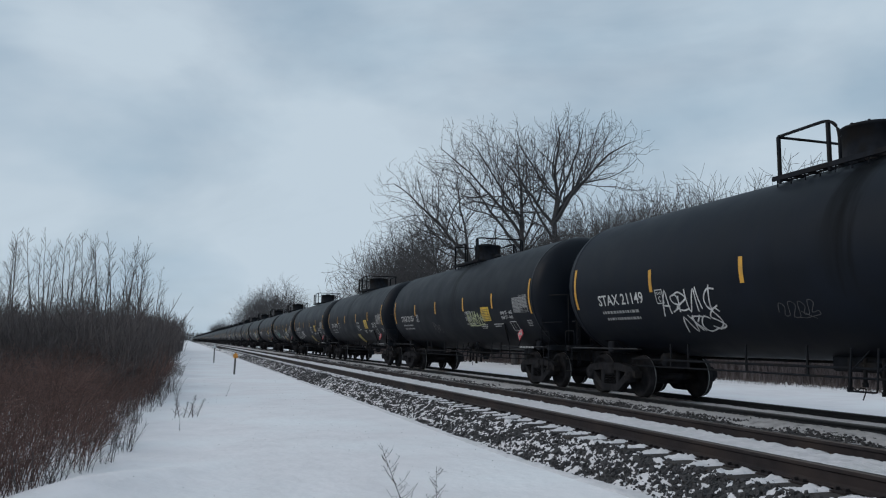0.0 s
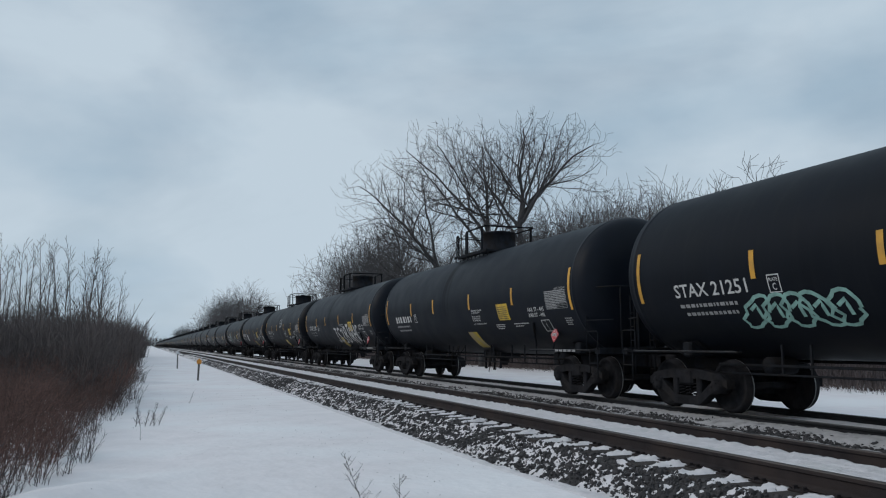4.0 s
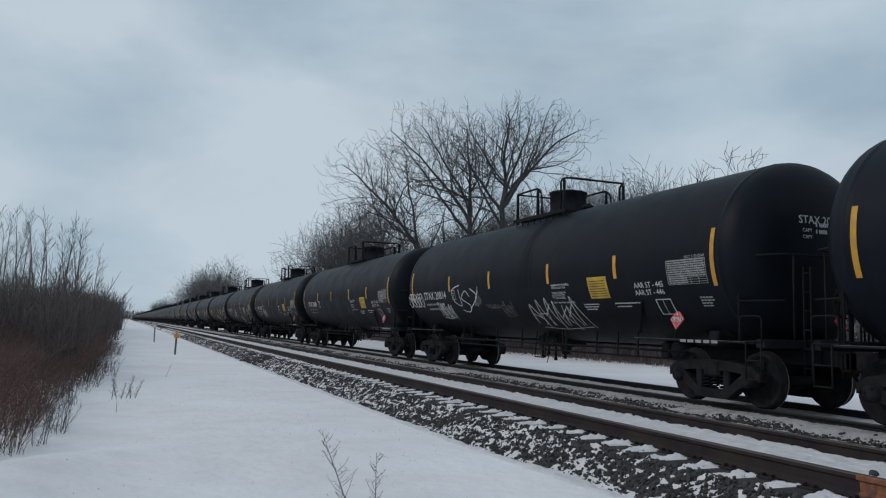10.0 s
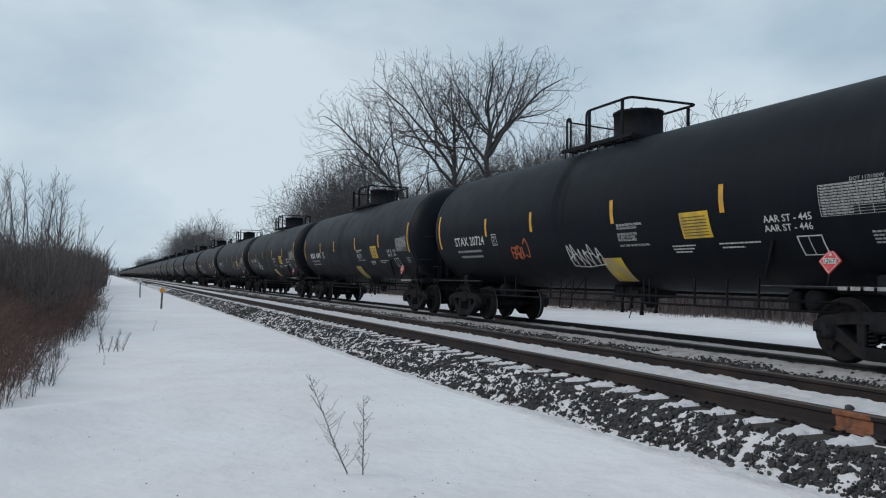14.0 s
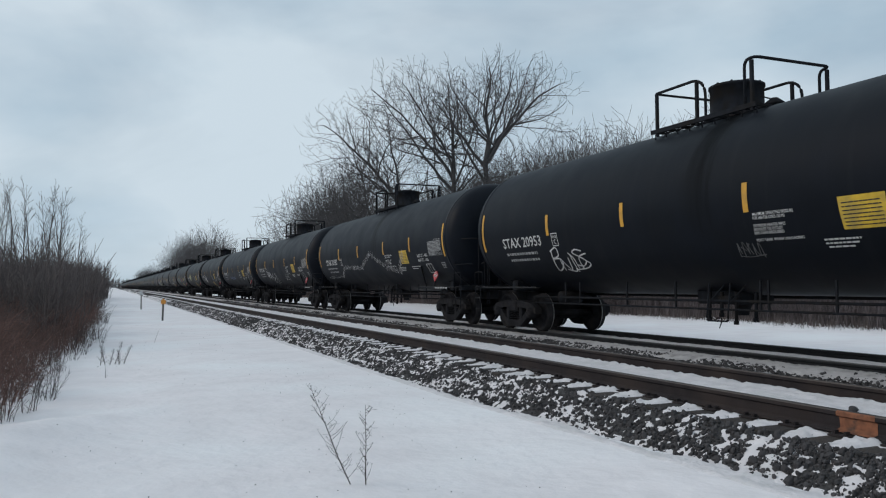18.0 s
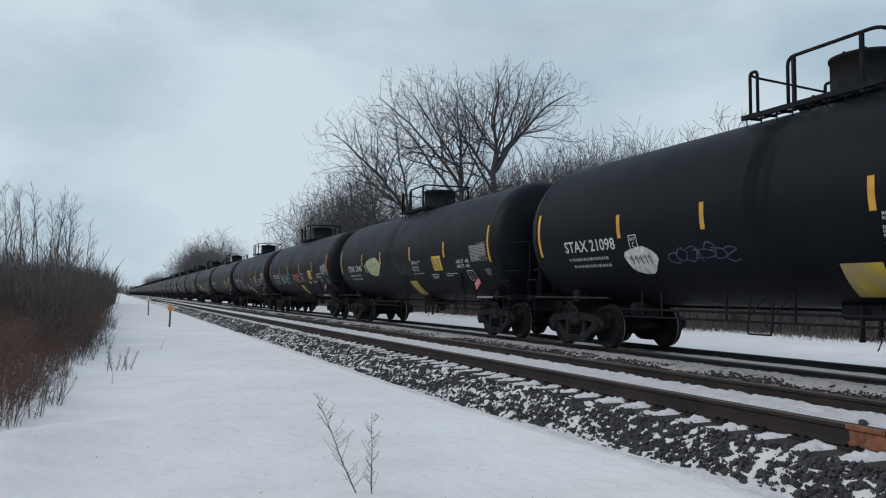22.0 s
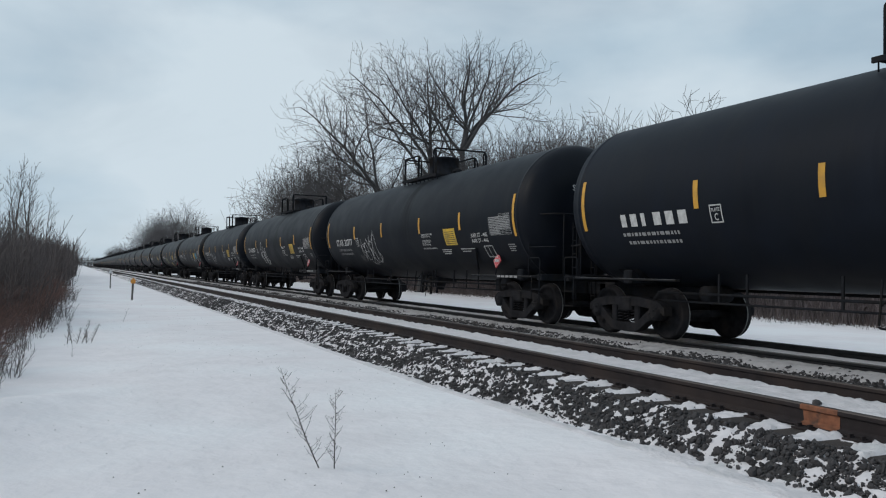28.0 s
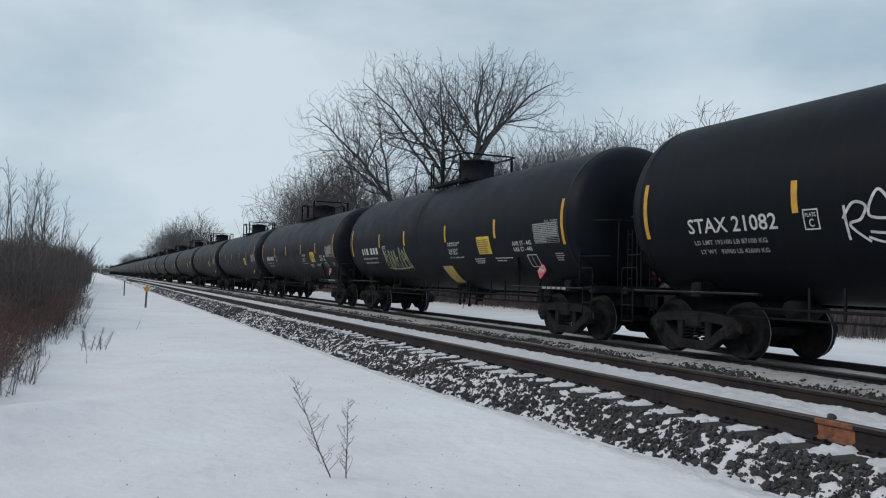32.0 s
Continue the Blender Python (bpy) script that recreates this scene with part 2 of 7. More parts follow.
def paint_tank(spill):
    """Black weathered tank paint: dust film, run-down streaks, oily spill below the manway."""
    m = material("black_tank_paint", (0.0054, 0.0075, 0.0122), 0.50, spec=0.115, var=0.25, scale=1.4, bump=0.06, bump_scale=9.0, dist=0.01,
                 second=(0.0068, 0.0086, 0.0122), second_scale=0.9, second_range=(0.42, 0.72), objrand=0.28, rvar=0.12)
    n, l = m.node_tree.nodes, m.node_tree.links
    b = n["Principled BSDF"]
    src = b.inputs["Base Color"].links[0].from_socket
    co = n.new("ShaderNodeTexCoord")
    streak = n.new("ShaderNodeMapping")
    streak.inputs["Scale"].default_value = (1.2, 5.5, 0.35)
    l.new(co.outputs["Object"], streak.inputs["Vector"])
    ns = n.new("ShaderNodeTexNoise")
    ns.inputs["Scale"].default_value = 1.0
    ns.inputs["Detail"].default_value = 7.0
    l.new(streak.outputs[0], ns.inputs["Vector"])
    rs = n.new("ShaderNodeMapRange")
    rs.inputs[1].default_value, rs.inputs[2].default_value = 0.52, 0.78
    rs.inputs[4].default_value = 0.55
    l.new(ns.outputs["Fac"], rs.inputs[0])
    mx = n.new("ShaderNodeMix")
    mx.data_type = 'RGBA'
    l.new(rs.outputs[0], mx.inputs[0])
    l.new(src, mx.inputs[6])
    mx.inputs[7].default_value = (0.0115, 0.0134, 0.0168, 1)
    # spill: a ragged dark band round the manway, y about 0.9
    sep = n.new("ShaderNodeSeparateXYZ")
    l.new(co.outputs["Object"], sep.inputs[0])
    wob = n.new("ShaderNodeMath")
    wob.operation = 'MULTIPLY_ADD'
    l.new(ns.outputs["Fac"], wob.inputs[0])
    wob.inputs[1].default_value = 1.1
    l.new(sep.outputs["Y"], wob.inputs[2])
    off = n.new("ShaderNodeMath")
    off.operation = 'SUBTRACT'
    l.new(wob.outputs[0], off.inputs[0])
    off.inputs[1].default_value = 0.55 + spill
    ab = n.new("ShaderNodeMath")
    ab.operation = 'ABSOLUTE'
    l.new(off.outputs[0], ab.inputs[0])
    sp = n.new("ShaderNodeMapRange")
    sp.inputs[1].default_value, sp.inputs[2].default_value = 0.42, 0.10
    sp.inputs[3].default_value, sp.inputs[4].default_value = 0.0, 0.8
    l.new(ab.outputs[0], sp.inputs[0])
    # it thins out down the side, in runs
    run = n.new("ShaderNodeMath")
    run.operation = 'MULTIPLY_ADD'
    l.new(ns.outputs["Fac"], run.inputs[0])
    run.inputs[1].default_value = 3.0
    l.new(sep.outputs["Z"], run.inputs[2])
    thin = n.new("ShaderNodeMapRange")
    thin.inputs[1].default_value, thin.inputs[2].default_value = 3.5, 4.9
    l.new(run.outputs[0], thin.inputs[0])
    wet = n.new("ShaderNodeMath")
    wet.operation = 'MULTIPLY'
    l.new(sp.outputs[0], wet.inputs[0])
    l.new(thin.outputs[0], wet.inputs[1])
    sp = wet
    mx2 = n.new("ShaderNodeMix")
    mx2.data_type = 'RGBA'
    l.new(sp.outputs[0], mx2.inputs[0])
    l.new(mx.outputs[2], mx2.inputs[6])
    mx2.inputs[7].default_value = (0.0025, 0.0026, 0.003, 1)
    l.new(mx2.outputs[2], b.inputs["Base Color"])
    # the spill is dull as well as dark
    dull = n.new("ShaderNodeMapRange")
    dull.inputs[3].default_value, dull.inputs[4].default_value = 0.115, 0.04
    l.new(sp.outputs[0], dull.inputs[0])
    l.new(dull.outputs[0], b.inputs["Specular IOR Level"])
    return m


SPRAY_WHITE = material("white_spray", (0.52, 0.52, 0.52), 0.8, var=0.35, scale=9.0, bump=0.0)
SPRAY_FAINT = material("faint_grey_spray", (0.075, 0.075, 0.078), 0.8, var=0.5, scale=9.0, bump=0.0)
SPRAY_CREAM = material("cream_spray", (0.34, 0.36, 0.22), 0.8, var=0.35, scale=7.0, bump=0.0)
SPRAY_TEAL = material("pale_teal_spray", (0.22, 0.38, 0.34), 0.8, var=0.3, scale=7.0, bump=0.0)
SPRAY_RED = material("dark_red_spray", (0.20, 0.03, 0.04), 0.8, var=0.4, scale=9.0, bump=0.0)
SPRAY_PINK = material("coral_spray", (0.55, 0.17, 0.15), 0.8, var=0.2, scale=9.0, bump=0.0)
SPRAY_ORANGE = material("orange_spray", (0.38, 0.10, 0.04), 0.8, var=0.3, scale=9.0, bump=0.0)
SPRAY_BLUE = material("pale_blue_spray", (0.16, 0.20, 0.33), 0.8, var=0.4, scale=8.0, bump=0.0)
SPRAY_DIMBLUE = material("dull_blue_spray", (0.045, 0.055, 0.10), 0.8, var=0.4, scale=8.0, bump=0.0)
SPRAY_SKY = material("sky_blue_spray", (0.06, 0.33, 0.50), 0.8, var=0.3, scale=8.0, bump=0.0)
SPRAY_GREEN = material("lime_spray", (0.26, 0.36, 0.12), 0.8, var=0.3, scale=8.0, bump=0.0)
MURAL = material("grey_green_mural", (0.10, 0.15, 0.14), 0.8, var=0.6, scale=2.2, bump=0.0, second=(0.30, 0.34, 0.33), second_scale=1.8, second_range=(0.5, 0.7))
TANK_PAINT, TANK_PAINT_2 = paint_tank(-0.75), paint_tank(0.8)
BARK = material("grey_bark", (0.066, 0.062, 0.062), 0.9, var=0.3, scale=6.0, bump=0.4, bump_scale=30.0, stretch=(2, 2, 0.5))
TWIG = material("grey_brown_twigs", (0.086, 0.080, 0.081), 0.9, var=0.3, scale=1.0, bump=0.0)
PALE_TWIG = material("pale_sapling_bark", (0.11, 0.098, 0.092), 0.9, var=0.3, scale=1.0, bump=0.0)
RED_GRASS = material("reddish_dead_grass", (0.128, 0.074, 0.061), 0.9, var=0.5, scale=0.8, bump=0.0, island=0.5)
SHRUB = material("dark_shrub_twigs", (0.118, 0.099, 0.096), 0.9, var=0.4, scale=0.6, bump=0.0, island=0.4)
STRAW = material("straw_grass", (0.135, 0.108, 0.098), 0.9, var=0.4, scale=1.0, bump=0.0, island=0.4)
SCRUB = material("brown_scrub", (0.130, 0.107, 0.107), 0.9, var=0.4, scale=0.5, bump=0.0, island=0.5)
WEED = material("dry_weed_stalk", (0.060, 0.045, 0.038), 0.9, var=0.3, scale=20.0, bump=0.0)
FAR_WOOD = material("far_wood", (0.075, 0.07, 0.068), 0.95, var=0.3, scale=0.1, bump=0.0, island=0.3)
POST_ORANGE = material("orange_marker", (0.62, 0.26, 0.04), 0.6, var=0.2, scale=10.0, bump=0.05)
POST_GREY = material("weathered_post", (0.12, 0.11, 0.10), 0.85, var=0.3, scale=10.0, bump=0.3)
SIGN_WHITE = material("white_sign", (0.6, 0.6, 0.6), 0.6, var=0.15, scale=6.0, bump=0.0)
CONCRETE = material("concrete", (0.34, 0.34, 0.33), 0.9, var=0.2, scale=1.0, bump=0.2)


# ---- geometry helpers ----
class Geo:
    """Collects vertices and faces of one mesh."""

    def __init__(self):
        self.v, self.f, self.m, self.s = [], [], [], []

    def add(self, verts, faces, mat=0, smooth=False):
        k = len(self.v)
        self.v += [tuple(p) for p in verts]
        self.f += [tuple(i + k for i in f) for f in faces]
        self.m += [mat] * len(faces)
        self.s += [smooth] * len(faces)
        return self

    def box(self, x0, x1, y0, y1, z0, z1, mat=0, bevel=0.0):
        if not bevel:
            v = [(x, y, z) for x in (x0, x1) for y in (y0, y1) for z in (z0, z1)]
            return self.add(v, [(0, 1, 3, 2), (4, 6, 7, 5), (0, 4, 5, 1), (2, 3, 7, 6), (0, 2, 6, 4), (1, 5, 7, 3)], mat)
        b = bevel
        rings = []
        for z, e in ((z0, b), (z0 + b, 0), (z1 - b, 0), (z1, b)):
            rings.append([(x0 + e + b, y0 + e, z), (x1 - e - b, y0 + e, z), (x1 - e, y0 + e + b, z), (x1 - e, y1 - e - b, z),
                          (x1 - e - b, y1 - e, z), (x0 + e + b, y1 - e, z), (x0 + e, y1 - e - b, z), (x0 + e, y0 + e + b, z)])
        return self.loft(rings, mat=mat, cap=True)

    def loft(self, rings, mat=0, cap=False, smooth=False, closed=True):
        n = len(rings[0])
        v = [p for r in rings for p in r]
        f = []
        for i in range(len(rings) - 1):
            for j in range(n if closed else n - 1):
                a, b = i * n + j, i * n + (j + 1) % n
                f.append((a, b, b + n, a + n))
        if cap:
            f.append(tuple(range(n - 1, -1, -1)))
            f.append(tuple(range(len(v) - n, len(v))))
        return self.add(v, f, mat, smooth)

    def tube(self, pts, radii, n=6, mat=0, cap=True, smooth=True):
        pts = [Vector(p) for p in pts]
        if not hasattr(radii, "__len__"):
            radii = [radii] * len(pts)
        rings = []
        for i, p in enumerate(pts):
            d = (pts[min(i + 1, len(pts) - 1)] - pts[max(i - 1, 0)]).normalized()
            u = d.cross(Vector((0, 0, 1)) if abs(d.z) < 0.9 else Vector((0, 1, 0))).normalized()
            w = d.cross(u)
            rings.append([p + radii[i] * (math.cos(2 * math.pi * k / n) * u + math.sin(2 * math.pi * k / n) * w) for k in range(n)])
        return self.loft(rings, mat, cap, smooth)

    def lathe_x(self, profile, n=24, mat=0, cx=0.0, cy=0.0, cz=0.0, cap=True, smooth=True):
        """profile: (x, r) pairs turned about the x axis."""
        rings = [[(cx + x, cy + r * math.cos(2 * math.pi * k / n), cz + r * math.sin(2 * math.pi * k / n)) for k in range(n)] for x, r in profile]
        return self.loft(rings, mat, cap, smooth)

    def lathe_z(self, profile, n=20, mat=0, cx=0.0, cy=0.0, cap=True, smooth=True):
        rings = [[(cx + r * math.cos(2 * math.pi * k / n), cy + r * math.sin(2 * math.pi * k / n), z) for k in range(n)] for z, r in profile]
        return self.loft(rings, mat, cap, smooth)

    def mesh(self, name, mats):
        me = bpy.data.meshes.new(name)
        me.from_pydata(self.v, [], self.f)
        for m in (mats if isinstance(mats, (list, tuple)) else [mats]):
            me.materials.append(m)
        me.polygons.foreach_set("material_index", self.m)
        me.polygons.foreach_set("use_smooth", self.s)
        me.update()
        return me


def part(name, geo, mats, parent=None, label="", at=None):
    """Links a Geo (or a ready mesh) as one mesh object under a thing or a part."""
    me = geo.mesh(name, mats) if isinstance(geo, Geo) else geo
    ob = new(name, me)
    if parent:
        ob.parent = parent
    if at is not None:
        ob.matrix_basis = at
    if label:
        tagged(ob, label=label)
    return ob


def smooth_path(pts, r=0.12, steps=4):
    """Rounds the corners of a polyline."""
    pts = [Vector(p) for p in pts]
    out = [pts[0]]
    for a, b, c in zip(pts, pts[1:], pts[2:]):
        p, q = b + (a - b).normalized() * min(r, (a - b).length / 2), b + (c - b).normalized() * min(r, (c - b).length / 2)
        for i in range(steps + 1):
            t = i / steps
            out.append((1 - t) ** 2 * p + 2 * t * (1 - t) * b + t * t * q)
    return out + [pts[-1]]


# ---- plan: tracks run along y; x to the right; snow level z = 0 ----
NEAR_X, NEAR_Z = 6.50, 0.542     # empty track: middle, rail top
FAR_X, FAR_Z = 10.60, 0.460      # the train's track
GAUGE = 1.505                    # between rail middles
Y_END = 1500.0
rnd = random.Random(7)


def drift_share(y):
    """The drift against the ballast is full beside the path's start and lower further on."""
    return 1 - 0.85 * max(0.0, min(1.0, (y - 4.5) / 6.0))


def snow_z(x, y):
    """Height of the open snow beside the track: low swells and one wind-cut drift before the brush."""
    z = 0.05 * noise.noise((x * 0.35, y * 0.22, 0.3)) + 0.02 * noise.noise((x * 1.3, y * 0.9, 5.1)) + 0.006 * noise.noise((x * 3.1, y * 2.6, 7.7))
    lee = y - 9.9 - 1.39 * (x + 0.49)
    z += 0.23 * math.exp(-((x + 1.05) / 0.95) ** 2) * math.exp(-(lee / (2.4 if lee < 0 else 0.34)) ** 2)
    return z * min(1, max(0, (5.2 - x) / 1.0))


def build_ground():
    """One snow sheet to the horizon, uneven near the path, with a drift beside the brush."""
    xs = [-2500, -800, -300, -120, -60, -30, -20, -14] + [-10 + 0.5 * i for i in range(14)] + [-3 + 0.2 * i for i in range(20)] + [1 + 0.25 * i for i in range(21)] + [7, 9, 11, 13] + [13.5 + i for i in range(16)] + [32, 38, 50, 80, 150, 400, 1000, 2500]
    ys = [-2500, -500, -100, -30, -10] + [-5 + 0.5 * i for i in range(16)] + [3 + 0.2 * i for i in range(65)] + [16 + 0.5 * i for i in range(108)] + [71 + 3 * i for i in range(60)] + [260, 300, 400, 600, 1000, 1600, 2600, 4500]
    v = []
    for y in ys:
        for x in xs:
            z = 0.0
            if x < 5.5:
                z = snow_z(x, y)
                if x > 3.3:
                    s = min(1.0, (x - 3.3) / 1.2)
                    z = z * (1 - s) + 0.092 * drift_share(y) * s * s * (3 - 2 * s) if x < 4.8 else -0.05
                if x < -2:
                    z += min(0.5, (-2 - x) * 0.05)
            elif x > 12.5:
                z = -0.05 + 0.05 * noise.noise((x * 0.3, y * 0.2, 9.0)) - 0.1 * min(1, (x - 12.5) / 6)
            else:
                z = -0.04
            v.append((x, y, z if -40 < y < 300 else 0.0))
    n = len(xs)
    f = [(j * n + i, j * n + i + 1, (j + 1) * n + i + 1, (j + 1) * n + i) for j in range(len(ys) - 1) for i in range(n - 1)]
    g = Geo().add(v, f, smooth=True)
    tagged(part("ground", g, SNOW), "wide flat ground under smooth wind-packed snow", "snow ground", kind="structure")


def bed_height(x):
    """Height of the ballast's top across both tracks."""
    near_top, far_top = NEAR_Z - 0.225, FAR_Z - 0.225
    if x < 5.2:
        return max(-0.05, near_top - (5.2 - x) * 0.50)
    if x < 7.9:
        return near_top
    if x < 9.72:
        return near_top + 0.03 * (x - 7.9) / 1.82 - 0.045 * math.exp(-((x - 8.88) / 0.25) ** 2)
    if x < 9.85:
        return near_top + 0.03 + (far_top - near_top - 0.03) * (x - 9.72) / 0.13
    if x < 12.2:
        return far_top
    return max(-0.08, far_top - (x - 12.2) * 0.7)


def build_ballast():
    xs = [4.3 + 0.1 * i for i in range(87)]
    ys = [-12 + 0.4 * i for i in range(230)] + [82 + 4 * i for i in range(60)] + [330, 400, 500, 700, 1000, Y_END]
    v = [(x, y, bed_height(x) + (0.025 * noise.noise((x * 4, y * 4, 0)) if y < 90 else 0)) for y in ys for x in xs]
    n = len(xs)
    f = [(j * n + i, j * n + i + 1, (j + 1) * n + i + 1, (j + 1) * n + i) for j in range(len(ys) - 1) for i in range(n - 1)]
    tagged(part("ballast_bed", Geo().add(v, f, smooth=True), BALLAST), "bed of dark crushed stone under both tracks", "ballast", kind="structure")


def shoulder(x, y):
    """Where snow has gathered (over zero) and where the stones lie bare on the bank."""
    return 0.30 * noise.noise((x * 2.6, y * 1.5, 3.0)) + 0.60 * noise.noise((x * 10.5, y * 6.0, 8.0)) + 0.55 * noise.noise((x * 22, y * 14, 4.0)) - 0.03


def snow_depth(x, y):
    """How far the snow lies above the ballast's top at a spot; below zero the stones are bare."""
    big = noise.noise((x * 1.1, y * 0.7, 3.0))
    mid = noise.noise((x * 4.6, y * 3.6, 8.0))
    small = noise.noise((x * 13, y * 11, 1.0))
    fine = noise.noise((x * 27, y * 24, 6.0))
    wob = 0.006 * big + 0.011 * mid + 0.018 * small + 0.012 * fine
    edge_n, edge_f = NEAR_X - GAUGE / 2, NEAR_X + GAUGE / 2
    if x < 5.2:
        return 0.004 + 0.030 * shoulder(x, y) + 0.015 * small + 0.010 * fine - 0.001 * max(0, min(1, (9 - y) / 4))
    if x < edge_n - 0.07:
        over = abs((y - 0.29) / 0.497 - round((y - 0.29) / 0.497)) * 0.497
        if over < 0.13:
            return 0.010 + 0.016 * shoulder(x, y) + wob * 0.5 + 0.14 * (x - 5.54)
        return 0.020 + 0.050 * shoulder(x, y) + wob * 0.7 + 0.06 * (x - 5.3) + 0.022 * noise.noise((round((y - 0.04) / 0.497) * 3.7, 1.0, 6.0))
    if x < edge_n + 0.09:
        return 0.02
    if x < edge_f - 0.09:
        return 0.106 + wob * 1.5
    if x < edge_f + 0.07:
        return 0.03
    if x < 7.85:
        return 0.050 + wob * 0.7
    if x < 9.75:
        strip = math.exp(-((x - 8.88) / 0.26) ** 2)
        return 0.030 - 0.034 * strip + wob * 1.2
    if 9.95 < x < 11.25:
        return 0.118 + wob
    if x > 11.5:
        return 0.06 + wob
    return 0.03


def build_track_snow():
    """Thin snow over ballast and ties, worn through where the stones stand proud."""
    def sheet(x0, x1, y0, y1, step_y, step_x, mat, label):
        nx = int(round((x1 - x0) / step_x))
        xs = [x0 + (x1 - x0) * i / nx for i in range(nx + 1)]
        ny = int(round((y1 - y0) / step_y))
        ys = [y0 + (y1 - y0) * i / ny for i in range(ny + 1)]
        v = []
        for y in ys:
            share = drift_share(y)
            foot = 4.52 + 0.20 * share + 0.20 * noise.noise((y * 0.7, 4.0, 0.0)) + 0.07 * noise.noise((y * 2.6, 9.0, 0.0))
            for x in xs:
                z = bed_height(x) + snow_depth(x, y)
                if x < 5.15:
                    # the open snow drifts up against the foot of the stones
                    rise = min(1.0, (x - 4.3) / 0.2)
                    drift = 0.02 * rise - 0.02 + (0.02 + 0.085 * share) * rise + 0.014 * noise.noise((x * 9, y * 7, 2.0)) * rise
                    z = max(z, drift - 0.42 * max(0.0, x - foot)) if x > 4.4 else drift
                v.append((x, y, z))
        n = len(xs)
        f = [(j * n + i, j * n + i + 1, (j + 1) * n + i + 1, (j + 1) * n + i) for j in range(ny) for i in range(nx)]
        tagged(part("track_snow", Geo().add(v, f, smooth=True), mat), label, "snow", kind="stuff")
    white, grey = "patchy thin snow lying over ballast and ties", "gritty grey snow between the two tracks"
    sheet(4.3, 5.85, 0.0, 24.0, 0.034, 0.034, TRACK_SNOW, white)
    sheet(4.3, 5.85, 24.0, 60.0, 0.08, 0.06, TRACK_SNOW, white)
    sheet(4.3, 5.85, 60.0, 120.0, 0.3, 0.1, TRACK_SNOW, white)
    sheet(5.85, 7.9, 0.0, 30.0, 0.06, 0.06, TRACK_SNOW, white)
    sheet(5.85, 7.9, 30.0, 120.0, 0.3, 0.1, TRACK_SNOW, white)
    sheet(7.9, 9.85, 0.0, 30.0, 0.05, 0.05, DIRTY_SNOW, grey)
    sheet(7.9, 9.85, 30.0, 120.0, 0.3, 0.1, DIRTY_SNOW, grey)
    sheet(9.85, 12.9, 0.0, 120.0, 0.2, 0.1, TRACK_SNOW, white)
    sheet(4.42, 12.9, 120.0, 400.0, 2.0, 0.2, TRACK_SNOW, white)
    sheet(4.42, 12.9, -12.0, 0.0, 0.3, 0.15, TRACK_SNOW, white)


